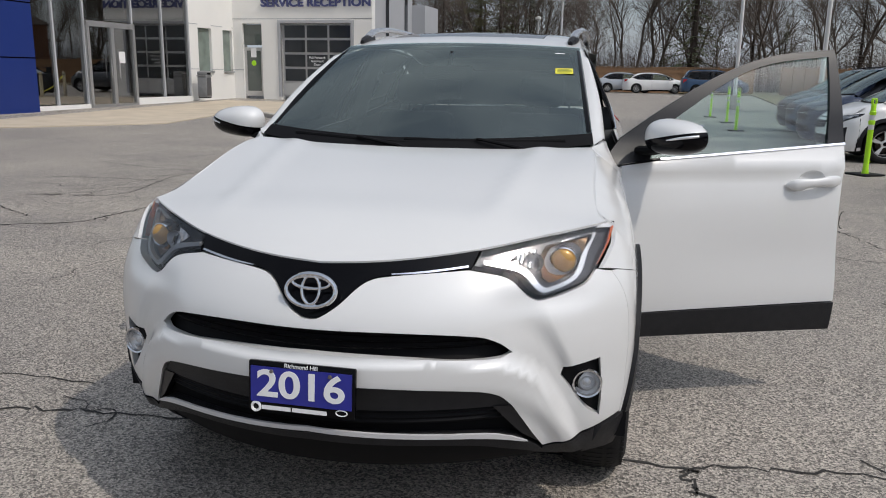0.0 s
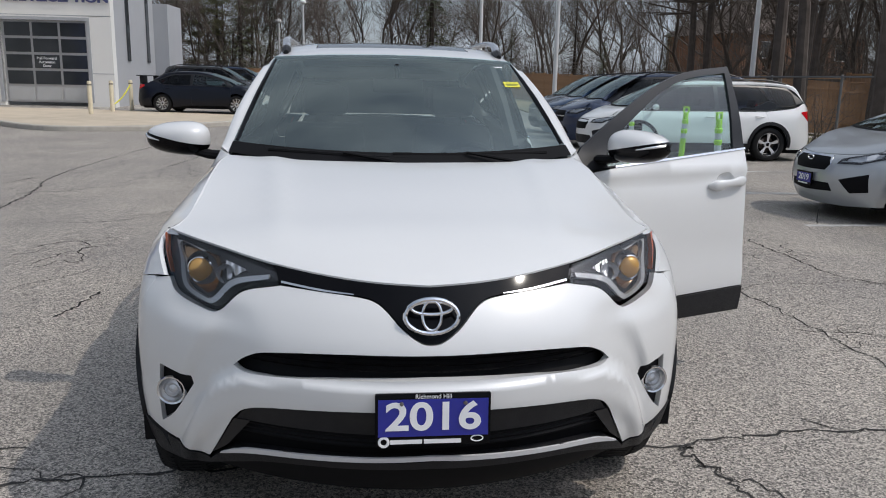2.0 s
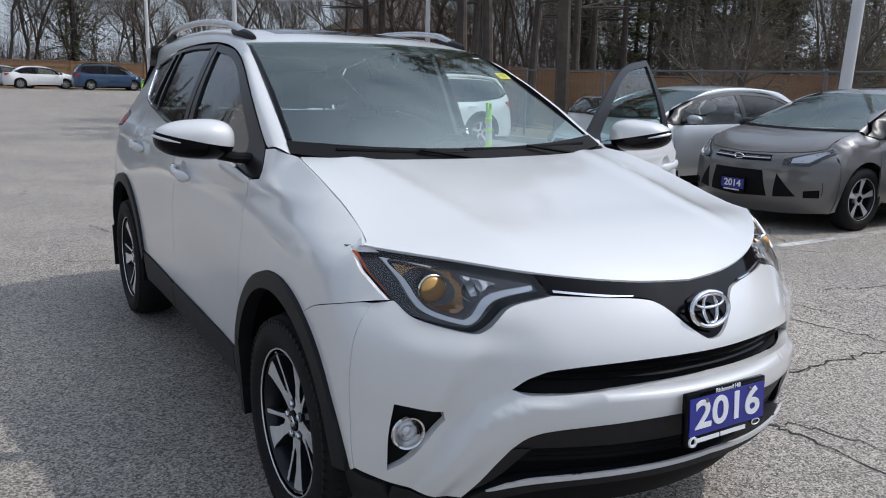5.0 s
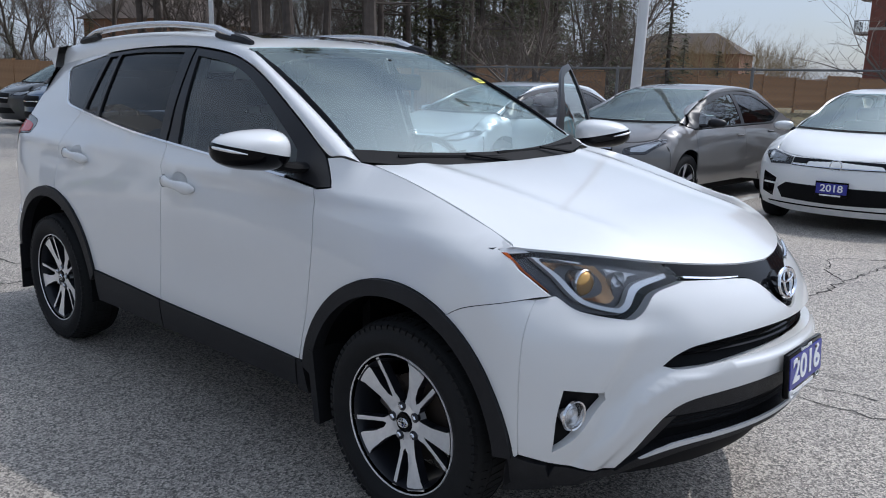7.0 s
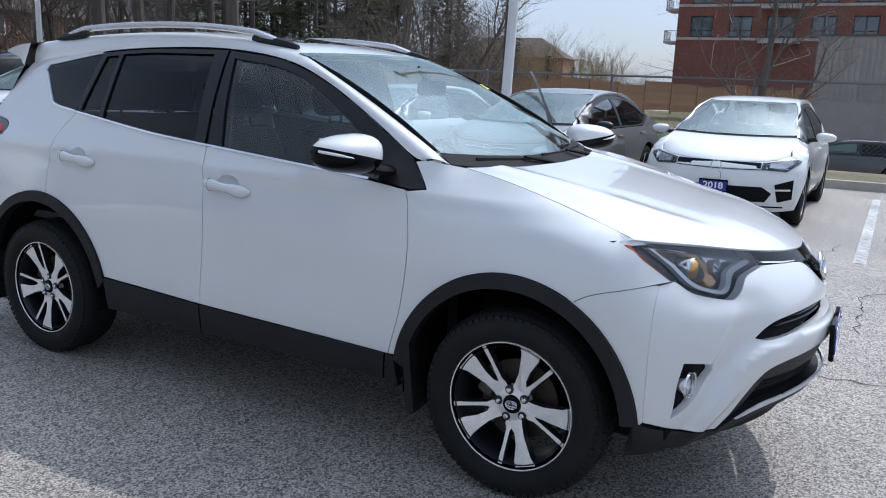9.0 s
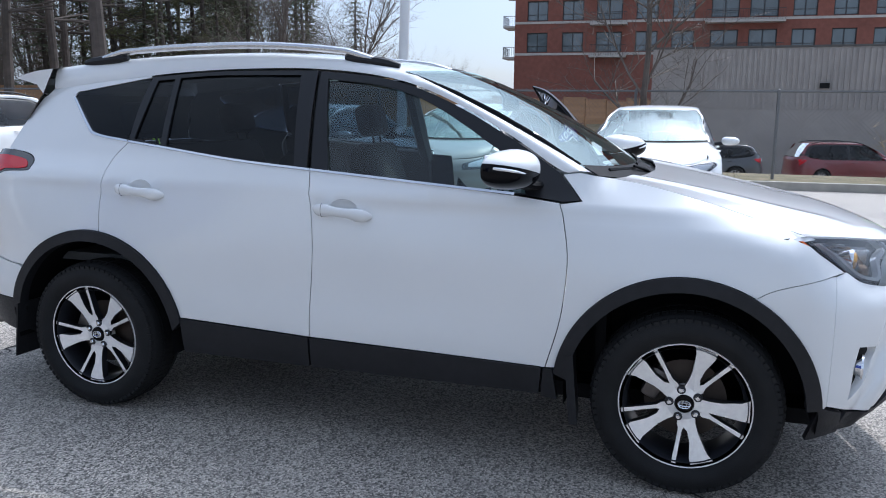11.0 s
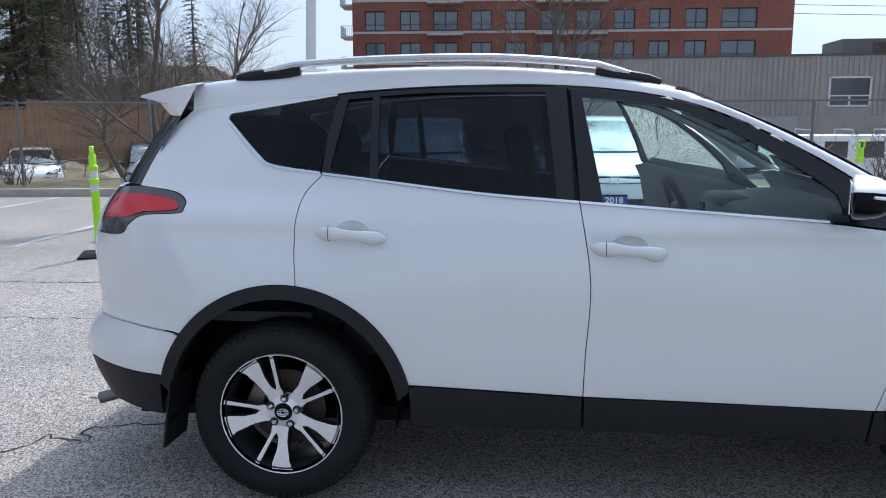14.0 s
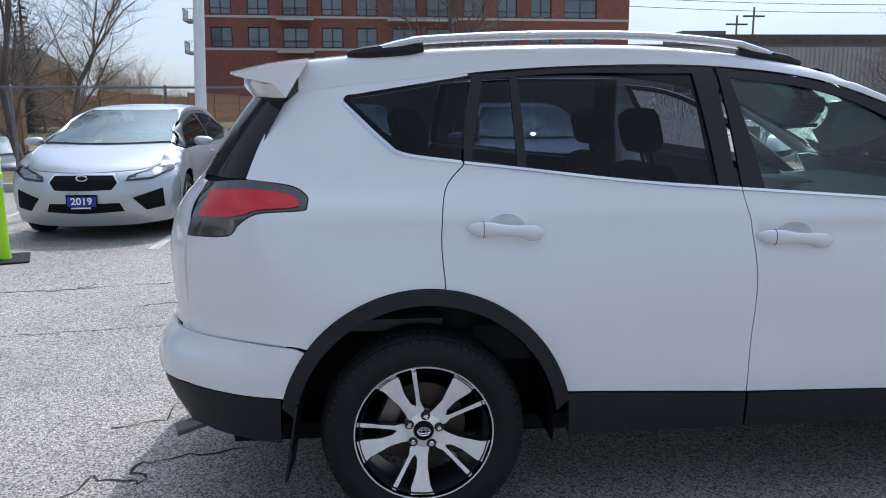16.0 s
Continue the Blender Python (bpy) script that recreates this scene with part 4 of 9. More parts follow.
# ---- fences ----
def chain_link(x_of, y0, y1, h, name="chain_link_fence"):
    f = thing(name, "galvanised chain link fence with steel posts behind the kerb", "fence")
    ys_ = np.arange(y0, y1 + 0.1, 2.6)
    for y in ys_:
        z = gz(x_of(y), y) + 0.06
        part("post", lathe([(0, 0.03), (h, 0.03), (h + 0.03, 0.0)], 10, "z"), GALV, f, m=Matrix.Translation((x_of(y), y, z)))
    bm = bmesh.new()
    add_tube(bm, [(x_of(y), y, gz(x_of(y), y) + 0.06 + h - 0.03) for y in ys_], 0.022, 6)
    part("top_rail", bm, GALV, f)
    bm = bmesh.new()
    s = 0.085
    for start in np.arange(y0 - h, y1, s):
        for way in (1, -1):
            a, b = start, start + h
            lo, hi = max(a, y0), min(b, y1)
            if hi - lo < 0.05:
                continue
            pts = []
            for y in (lo, hi):
                t = (y - a) if way > 0 else (b - y)
                pts.append((x_of(y) - 0.02, y, gz(x_of(y), y) + 0.08 + t))
            p, q = Vector(pts[0]), Vector(pts[1])
            n = Vector((0, -(q - p).z, (q - p).y)).normalized() * 0.0016
            vs = [bm.verts.new(c) for c in (p - n, q - n, q + n, p + n)]
            bm.faces.new(vs)
    tagged(part("mesh_wire", bm, GALV, f, smooth=False), kind="stuff")
    return f


chain_link(lambda y: kerb_x(y) + 0.95, -26.0, 23.4, 1.72)


def unit_board(w, y0, y1):
    bm = bmesh.new()
    add_box(bm, -w, w, y0, y1, 0, 1)
    me = bpy.data.meshes.new("board")
    bm.to_mesh(me)
    bm.free()
    me.materials.append(FENCEWOOD)
    return me


def board_fence(p0, p1, h=1.85, gap_n=2.4, base=None):
    """Boards between posts, with rails and a cap; along a straight line. base: the height of the bank it stands on."""
    a, b = np.array(p0, float), np.array(p1, float)
    n = int(np.hypot(*(b - a)) / gap_n)
    f = thing("board_fence", "brown stained board fence with posts and rails", "fence", "board fences")
    d = (b - a) / np.hypot(*(b - a))
    turn = math.degrees(math.atan2(d[1], d[0]))
    board, k = unit_board(gap_n / 16 * 0.465, 0, 0.02), 16
    rail, cap, post = unit_board(gap_n / 2, -0.045, 0), unit_board(gap_n / 2, -0.05, 0.04), unit_board(0.06, -0.09, 0.05)
    for i in range(n + 1):
        p = a + d * gap_n * i
        z = gz(*p) if base is None else base - 0.11 * (i % 3)
        put("post", post, f, m=pose(*p, z - 0.2, 0, 0, turn) @ Matrix.Diagonal((1, 1, h + 0.28, 1)))
        if i == n:
            break
        for j in range(k):
            c = p + d * gap_n * (j + 0.5) / k
            z0 = gz(*c) if base is None else z
            put("board", board, f, m=pose(*c, z0, 0, 0, turn) @ Matrix.Diagonal((1, 1, h - 0.02 * ((i * 7 + j * 3) % 3), 1)))
        c = p + d * gap_n / 2
        for z0, hh, me in ((0.35, 0.09, rail), (h - 0.36, 0.09, rail), (h, 0.04, cap)):
            put("rail" if me is rail else "cap", me, f, m=pose(*c, z + z0, 0, 0, turn) @ Matrix.Diagonal((1, 1, hh, 1)))
    return f


board_fence((14.81, 23.11), (28.28, 20.37))
board_fence((28.28, 20.37), (40.83, 28.74), base=0.15)
board_fence((40.83, 28.74), (72.78, 1.56), 2.1, base=0.15)
board_fence((17.6, 23.0), (24.6, 11.6), 1.95, base=0.05)
# the bank below the far fence
bm = bmesh.new()
line = [(25.7, 20.9), (28.2, 20.2), (34.5, 24.4), (40.8, 28.4), (50.2, 20.6), (61.2, 11.8), (74.3, 0.6)]
ridge = [(bm.verts.new((x, y, -0.25 if x > 26 else -0.8)), bm.verts.new((x + 0.8, y + 1.2, 0.05 if x > 26 else -0.8)), bm.verts.new((x - 1.5, y - 4.0, gz(x - 1.5, y - 4.0) - 0.05)), bm.verts.new((x + 4, y + 5.0, -2.5))) for x, y in line]
for p, q in zip(ridge, ridge[1:]):
    for i, j in ((2, 0), (0, 1), (1, 3)):
        bm.faces.new((p[i], q[i], q[j], p[j]))
bmesh.ops.recalc_face_normals(bm, faces=bm.faces)
tagged(part("grass_bank", bm, GRASS, angle=80), "dry grass bank below the far board fence", "bank", kind="structure")
board_fence((14.61, 23.52), (11.35, 56.74))
board_fence((-11.37, 58.89), (11.15, 57.78))

# ---- car surfaces: a side height field, a front one, a rear one, a hood and a roof ----
def table(pairs):
    a = np.array(pairs, float)
    # smooth monotone-ish interpolation: piecewise cubic through the pairs
    k, v = a[:, 0], a[:, 1]
    d = np.gradient(v, k)
    def f(q):
        q = np.clip(np.asarray(q, float), k[0], k[-1])
        i = np.clip(np.searchsorted(k, q) - 1, 0, len(k) - 2)
        h = k[i + 1] - k[i]
        s = (q - k[i]) / h
        return (v[i] * (1 + 2 * s) * (1 - s) ** 2 + d[i] * h * s * (1 - s) ** 2
                + v[i + 1] * s * s * (3 - 2 * s) + d[i + 1] * h * s * s * (s - 1))
    return f


def step(a, b, q):
    s = np.clip((np.asarray(q, float) - a) / (b - a), 0, 1)
    return s * s * (3 - 2 * s)


def bump(q, mid, half):
    return np.exp(-((np.asarray(q, float) - mid) / half) ** 2)


class Shape:
    """The outer skin of a car, nose towards -y, by tables: half width over height, nose and tail over height,
    hood and roof height over length."""

    def __init__(self, width, nose, tail, hood, roof, nose_bend, tail_bend, side_more=None, front_more=None, hood_drop=0.05, roof_half=0.62, axle=1.33):
        self.width, self.nose, self.tail, self.hood, self.roof = (table(p) for p in (width, nose, tail, hood, roof))
        self.nose_bend, self.tail_bend, self.side_more, self.front_more = nose_bend, tail_bend, side_more, front_more
        self.hood_drop, self.roof_half, self.axle = hood_drop, roof_half, axle

    def side(self, y, z):
        """Half width at (y, z)."""
        y, z = np.asarray(y, float), np.asarray(z, float)
        w = self.width(z)
        if self.side_more:
            w = w + self.side_more(y, z)
        a, b, n = self.nose_bend
        f = np.clip(y - self.nose(z), 1e-4, 9)
        lo = np.sqrt(f / a)
        for _ in range(6):
            lo = lo - (a * lo ** 2 + b * lo ** n - f) / (2 * a * lo + n * b * lo ** (n - 1))
            lo = np.clip(lo, 0.001, 3)
        lo = np.where(y < self.nose(z), -0.5, lo)
        a, b, n = self.tail_bend
        g = np.clip(self.tail(z) - y, 1e-4, 9)
        hi = np.minimum(np.sqrt(g / a), (g / b) ** (1 / n))
        for _ in range(8):
            hi = hi - (a * hi ** 2 + b * hi ** n - g) / (2 * a * hi + n * b * hi ** (n - 1))
            hi = np.clip(hi, 0.02, 3)
        hi = np.where(y > self.tail(z), -0.5, hi)
        out = w
        for other in (lo, hi):
            k = 0.05 * np.clip(np.maximum(other, 0) / 0.3, 0.05, 1)
            h = np.clip(0.5 + 0.5 * (other - out) / k, 0, 1)
            out = other * (1 - h) + out * h - k * h * (1 - h)
        return out

    def _solve(self, x, z, y0, y1):
        x, z = np.abs(np.asarray(x, float)), np.asarray(z, float)
        lo, hi = np.full(x.shape, float(y0)), np.full(x.shape, float(y1))
        for _ in range(19):
            mid = (lo + hi) / 2
            inside = self.side(mid, z) > x
            hi = np.where(inside, mid, hi)
            lo = np.where(inside, lo, mid)
        return hi

    def front(self, x, z):
        y = self._solve(x, z, -2.9, -1.0)
        return y + self.front_more(np.abs(x), np.asarray(z, float)) if self.front_more else y

    def rear(self, x, z):
        return self._solve(x, z, 2.9, 0.8)

    def top(self, x, y):
        x, y = np.abs(np.asarray(x, float)), np.asarray(y, float)
        return self.hood(y) - self.hood_drop * (x / 0.74) ** 3 * step(-1.05, -1.7, y)

    def lid(self, x, y):
        x = np.abs(np.asarray(x, float))
        return self.roof(y) - 0.02 * (x / 0.55) ** 2 - 0.02 * (x / self.roof_half) ** 8


def suv_side_more(y, z):
    up = step(0.95, 1.42, z)
    w = -0.055 * up * np.clip((y - 0.3) / 1.3, 0, 2) ** 2 - 0.05 * step(0.95, 1.2, z) * np.clip((-0.3 - y) / 0.7, 0, 1.5) ** 2
    low = 1 - step(0.75, 1.12, z)
    # haunches over the wheels, and the shallow scoop along the doors
    w = w + low * (0.030 * bump(y, -1.38, 0.46) + 0.022 * bump(y, 1.33, 0.42))
    w = w - 0.012 * bump(z, 0.66, 0.13) * bump(y, 0.0, 0.75) + 0.010 * bump(z, 1.058, 0.026) * step(1.9, 1.2, y)
    # the wing rolls over towards the hood's edge
    brow = np.interp(y, [-1.75, -1.67, -1.48, -1.26, -1.08, -0.9], [0.97, 0.995, 1.051, 1.109, 1.147, 1.19])
    w = w - np.interp(y, [-1.75, -1.67, -1.48, -1.26, -1.05, -0.95], [0.10, 0.105, 0.072, 0.024, 0.045, 0.0]) * np.clip(1 - (brow - z) / 0.11, 0, 1.1) ** 2 * step(-1.72, -1.6, y) * step(-0.85, -1.05, y)
    # shoulder that runs back into the tail lamp
    return w + 0.018 * bump(z, 1.10, 0.05) * step(0.6, 1.5, y)


RIDGE = table([(0, 0.652), (0.30, 0.650), (0.45, 0.642), (0.56, 0.618), (0.62, 0.575), (0.67, 0.50), (0.71, 0.41), (0.76, 0.30)])


def suv_front_more(x, z):
    # a proud band under the slot sweeps out and down to the corner; above it the skin is hollowed towards the fog lamps
    d = z - RIDGE(x)
    y = -0.022 * step(0.012, -0.012, d) * step(-0.16, -0.06, d) * step(0.80, 0.70, x)
    y = y + 0.024 * step(-0.006, 0.04, d) * step(0.22, 0.10, d) * step(0.42, 0.62, x) * step(0.79, 0.68, x)
    y = y + 0.012 * bump(z, 0.795, 0.035) * step(0.46, 0.60, x) * step(0.8, 0.7, x)
    return y


SUV = Shape(
    width=[(0.15, 0.80), (0.30, 0.855), (0.45, 0.875), (0.60, 0.88), (0.75, 0.875), (0.90, 0.86), (1.00, 0.842), (1.10, 0.815), (1.17, 0.785),
           (1.30, 0.738), (1.45, 0.668), (1.55, 0.612), (1.62, 0.56), (1.70, 0.50)],
    nose=[(0.15, -2.05), (0.25, -2.15), (0.32, -2.205), (0.38, -2.23), (0.45, -2.245), (0.55, -2.25), (0.63, -2.255), (0.70, -2.25), (0.76, -2.235), (0.82, -2.20),
          (0.88, -2.15), (0.93, -2.105), (1.00, -2.03), (1.10, -1.88), (1.20, -1.6), (1.6, -0.4)],
    tail=[(0.15, 2.10), (0.30, 2.22), (0.40, 2.28), (0.50, 2.315), (0.58, 2.315), (0.64, 2.275), (0.69, 2.25), (0.80, 2.255), (1.00, 2.25), (1.10, 2.212), (1.20, 2.125),
          (1.30, 2.04), (1.47, 1.93), (1.60, 1.85)],
    hood=[(-2.20, 0.84), (-2.13, 0.895), (-2.05, 0.94), (-1.90, 0.997), (-1.67, 1.045), (-1.49, 1.082), (-1.26, 1.122), (-1.10, 1.145), (-0.9, 1.17)],
    roof=[(-0.30, 1.54), (-0.15, 1.59), (0.10, 1.635), (0.40, 1.665), (0.90, 1.672), (1.30, 1.655), (1.70, 1.62), (1.95, 1.59), (2.15, 1.565)],
    nose_bend=(0.548, 0.07, 8), tail_bend=(0.10, 0.90, 6), side_more=suv_side_more, front_more=suv_front_more)


# ---- wheels ----
def build_wheel(parent, x, y, z, radius, width, rim_r, side, style, name="wheel", tread=72, spin=0.0):
    """An alloy wheel with its tyre; the outer face looks to the side given (+1 or -1 along x)."""
    w = new(name)
    w.parent = parent
    w.matrix_basis = pose(x, y, z, 0, 0, 0 if side > 0 else 180)
    h = width / 2
    prof = [(-h * 0.8, rim_r - 0.005), (-h, rim_r + 0.03), (-h * 1.02, (rim_r + radius) / 2), (-h * 0.93, radius - 0.03), (-h * 0.8, radius - 0.008), (-h * 0.4, radius - 0.001), (0, radius),
            (h * 0.4, radius - 0.001), (h * 0.8, radius - 0.008), (h * 0.93, radius - 0.03), (h * 1.02, (rim_r + radius) / 2), (h, rim_r + 0.03), (h * 0.86, rim_r + 0.004), (h * 0.8, rim_r - 0.004)]
    bm = lathe(prof, tread)
    part("tyre", bm, RUBBER, w, "black rubber tyre", angle=60)
    if tread >= 72:
        bm = bmesh.new()
        for k in range(tread):
            q = 2 * math.pi * k / tread
            for a0, a1, tilt in ((h * 0.45, h * 0.93, 0.25), (-h * 0.93, -h * 0.45, -0.25), (-h * 0.3, h * 0.3, 0)):
                mid, half, ang = (a0 + a1) / 2, (a1 - a0) / 2, math.pi / tread * 0.72
                vs = []
                for rr in (radius - 0.012, radius + 0.002):
                    for sa in (-1, 1):
                        for sq in (-1, 1):
                            ra = rr - (0.017 if abs(mid + sa * half) > h * 0.8 else 0)
                            qq = q + sq * ang + tilt * sa * 0.02
                            vs.append(bm.verts.new((mid + sa * half, ra * math.cos(qq), ra * math.sin(qq))))
                for ids in ((4, 5, 7, 6), (0, 1, 5, 4), (2, 6, 7, 3), (0, 4, 6, 2), (1, 3, 7, 5)):
                    bm.faces.new([vs[i] for i in ids])
        bmesh.ops.recalc_face_normals(bm, faces=bm.faces)
        part("tread", bm, RUBBER, w, smooth=False)
    # barrel and lip
    bm = lathe([(-h * 0.8, rim_r - 0.004), (-h * 0.8, rim_r - 0.02), (h * 0.3, rim_r - 0.032), (h * 0.62, rim_r - 0.026), (h * 0.80, rim_r - 0.016)], 64)
    part("rim", bm, DARKALLOY, w)
    bm = lathe([(h * 0.84, rim_r - 0.005), (h * 0.865, rim_r - 0.004), (h * 0.87, rim_r - 0.001), (h * 0.84, rim_r + 0.001)], 64)
    part("rim_lip", bm, MACHINED, w)
    bm = lathe([(-0.02, 0.02), (-0.01, 0.145), (0.0, 0.15), (0.002, 0.06), (0.002, 0.0)], 40)
    part("brake_disc", bm, RUST, w)
    bm = bmesh.new()
    add_box(bm, -0.03, 0.03, -0.06, 0.06, 0.09, 0.155, 0.012, Matrix.Rotation(radians(65), 4, "X"))
    part("brake_caliper", bm, STEEL, w)
    face, hub = h * 0.66, h * 0.52

    def blade(pts, back):
        """Outline in polar pairs (radius, degrees) as a raised blade: bright face, dark flanks."""
        b = bmesh.new()
        top, low = [], []
        for r, a in pts:
            q = radians(a)
            d = hub + (face - hub + 0.012) * min(1, r / rim_r) ** 1.5
            top.append(b.verts.new((d, -r * math.sin(q), r * math.cos(q))))
            low.append(b.verts.new((d - back, -r * math.sin(q) * 0.99, r * math.cos(q) * 0.99)))
        f = b.faces.new(top)
        n = len(top)
        for i in range(n):
            g = b.faces.new((top[i], top[(i + 1) % n], low[(i + 1) % n], low[i]))
            g.material_index = 1
        bmesh.ops.triangulate(b, faces=[f])
        bmesh.ops.recalc_face_normals(b, faces=b.faces)
        return b
    R = rim_r - 0.008
    five = style == "split"
    count = 5 if style in ("split", "five") else 10
    way = 1 if side > 0 else -1
    for k in range(count):
        a = 360 / count * k + (style == "split") * spin
        if five:
            def fan(pairs):
                return blade([(q, a + way * e) for q, e in pairs], 0.034)
            p = fan([(0.036, -36), (0.060, -24), (0.088, -13.5), (0.125, -9.5), (R - 0.030, -10.0), (R, -12.5), (R, 8.0), (R - 0.022, 9.0), (0.150, 6.5), (0.108, 8.0), (0.092, 15), (0.070, 22), (0.036, 36)])
            part("spoke", p, [MACHINED, DARKALLOY], w, smooth=False)
            p = fan([(0.070, 22), (0.092, 15), (0.104, 18.5), (0.150, 20.5), (R, 21.5), (R, 25.5), (0.150, 25.5), (0.100, 26.5), (0.080, 33), (0.055, 36)])
            part("thin_spoke", p, [MACHINED, DARKALLOY], w, smooth=False)
        elif style == "five":
            p = blade([(0.045, a - 34), (0.09, a - 12), (R, a - 10), (R, a + 10), (0.09, a + 12), (0.045, a + 34)], 0.03)
            part("spoke", p, [MACHINED, DARKALLOY], w, smooth=False)
        else:
            p = blade([(0.045, a - 17), (0.08, a - 6), (R, a - 4.5), (R, a + 4.5), (0.08, a + 6), (0.045, a + 17)], 0.03)
            part("spoke", p, [MACHINED, DARKALLOY], w, smooth=False)
    bm = lathe([(hub - 0.03, 0.068), (hub + 0.004, 0.064), (hub + 0.008, 0.036)], 40)
    part("hub", bm, MACHINED, w)
    bm = lathe([(hub + 0.004, 0.036), (hub + 0.014, 0.032), (hub + 0.016, 0.0)], 28)
    part("centre_cap", bm, GLOSSBLACK, w, "black centre cap with a small chrome oval")
    if tread >= 72:
        bm = bmesh.new()
        for ry, rz in ((0.022, 0.015), (0.008, 0.015), (0.022, 0.006)):
            add_tube(bm, [(hub + 0.0165, ry * math.cos(q), rz * math.sin(q)) for q in np.linspace(0, 2 * math.pi, 24, False)], 0.0022, 5, True)
        part("cap_badge", bm, CHROME, w)
        for k in range(5):
            q = radians(72 * k + spin + way * 39)
            bm = lathe([(0, 0.011), (0.022, 0.0105), (0.026, 0.007), (0.026, 0)], 6)
            part("lug_hole", lathe([(0.002, 0.0165), (0.014, 0.0165), (0.0142, 0.0)], 14), DARKALLOY, w, m=Matrix.Translation((hub - 0.006, -0.054 * math.sin(q), 0.054 * math.cos(q))))
            part("lug_nut", bm, CHROME, w, m=Matrix.Translation((hub - 0.008, -0.054 * math.sin(q), 0.054 * math.cos(q))))
    return w


# ---- the white crossover ----
suv = thing("crossover_car", "white compact crossover with black cladding, driver door standing open, on asphalt", "car")

ARCH_F, ARCH_R = (-1.315, 0.355), (1.318, 0.355)
RF, RR = 0.474, 0.494

# outlines: (x, z) in the front, (y, z) on the side, (x, y) from above
hood_front = [(0, 0.893), (0.2, 0.904), (0.43, 0.928), (0.62, 0.957), (0.788, 0.979)]
lamp_low = [(0.42, 0.885), (0.525, 0.860), (0.588, 0.806), (0.632, 0.798), (0.73, 0.824), (0.765, 0.863)]
band_low = [(0, 0.762), (0.03, 0.768), (0.078, 0.80), (0.141, 0.857), (0.216, 0.874), (0.397, 0.885), (0.42, 0.885)]
cut_y = -1.80
edge_z = np.linspace(0.852, 0.40, 16)
edge_x = SUV.side(np.full(16, cut_y), edge_z)
slot = both_halves(loop_of([(0, 0.735), (0.23, 0.733), (0.434, 0.718), (0.507, 0.694), (0.548, 0.660)], [(0.548, 0.660), (0.505, 0.650), (0.379, 0.657), (0.23, 0.665), (0, 0.671)]))
trap_half = loop_of([(0, 0.585), (0.2, 0.583), (0.43, 0.566), (0.515, 0.545), (0.555, 0.505)], [(0.555, 0.505), (0.64, 0.352)])
fog_hole = loop_of([(0.690, 0.590), (0.793, 0.604)], [(0.793, 0.604), (0.802, 0.50), (0.800, 0.412)], [(0.800, 0.412), (0.748, 0.465), (0.683, 0.566)], [(0.683, 0.566), (0.690, 0.590)])
fog_other = fog_hole * np.array([-1, 1])

bumper_half = np.concatenate([loop_of(band_low, lamp_low, [(0.765, 0.863), (edge_x[0], edge_z[0])]), np.stack([edge_x, edge_z], 1)[1:],
                              np.array([(0.80, 0.375), (0.72, 0.352), (0.64, 0.345)]), trap_half[::-1][1:]])
panel("front_bumper", [both_halves(bumper_half), slot, fog_hole, fog_other], "front", SUV, WHITE, suv, res=0.016, gap=0.001, depth=0.03, label="white front bumper")
for s in (1, -1):
    corner = loop_of([(cut_y, 0.852), (-1.766, 0.849), (-1.611, 0.806), (-1.535, 0.765)], arc(*ARCH_F, RF, 119, 176, 16), [(-1.792, 0.39), (cut_y, 0.40)])
    panel("bumper_corner", corner, "side", SUV, WHITE, suv, s, gap=0.0006, res=0.035)
lip = both_halves(loop_of([(0, 0.430), (0.5, 0.408), (0.60, 0.372), (0.64, 0.336)], [(0.64, 0.342), (0.72, 0.349), (0.79, 0.366)], [(0.79, 0.366), (0.785, 0.285)], [(0.785, 0.285), (0.68, 0.300), (0.56, 0.350), (0.4, 0.388), (0, 0.404)]))
panel("bumper_lip", lip, "front", SUV, CLAD, suv, off=0.004, depth=0.08, label="black plastic lower lip")
for s in (1, -1):
    panel("lip_corner", loop_of([(-1.86, 0.367), (-1.80, 0.39), (-1.775, 0.405)], [(-1.775, 0.405), (-1.74, 0.26)], [(-1.74, 0.26), (-1.86, 0.27)]), "side", SUV, CLAD, suv, s, off=0.005, depth=0.03)
# matt black sheet added to darken the shaded space below the lip
panel("lip_shade_panel", both_halves(loop_of([(0, 0.41), (0.45, 0.39), (0.66, 0.33)], [(0.66, 0.33), (0.66, 0.285)], [(0.66, 0.285), (0, 0.285)])), "front", SUV, MATTEBLACK, suv, off=-0.045, depth=0.03, res=0.05, label="matt black panel added for the shade under the bumper")
panel("skid_strip", both_halves(loop_of([(0, 0.456), (0.45, 0.432), (0.560, 0.408)], [(0.560, 0.408), (0.600, 0.378), (0.45, 0.413), (0, 0.438)])), "front", SUV, SKID, suv, off=0.018, depth=0.008, res=0.03, label="silver strip along the lower grille")
# dark lower grille: smooth upper panel, mesh below
panel("lower_panel", both_halves(loop_of([(0, 0.583), (0.2, 0.581), (0.43, 0.564), (0.51, 0.544), (0.55, 0.50)], [(0.55, 0.50), (0, 0.503)])), "front", SUV, CLAD, suv, off=-0.012, depth=0.02)
panel("lower_backing", both_halves(loop_of([(0, 0.51), (0.56, 0.505)], [(0.56, 0.505), (0.63, 0.36)], [(0.63, 0.36), (0, 0.39)])), "front", SUV, MATTEBLACK, suv, off=-0.05, depth=0.0)
panel("trap_cheek", loop_of([(0.50, 0.505), (0.553, 0.503)], [(0.553, 0.503), (0.637, 0.352)], [(0.637, 0.352), (0.58, 0.40)]), "front", SUV, SATINBLACK, suv, off=-0.008, depth=0.03)
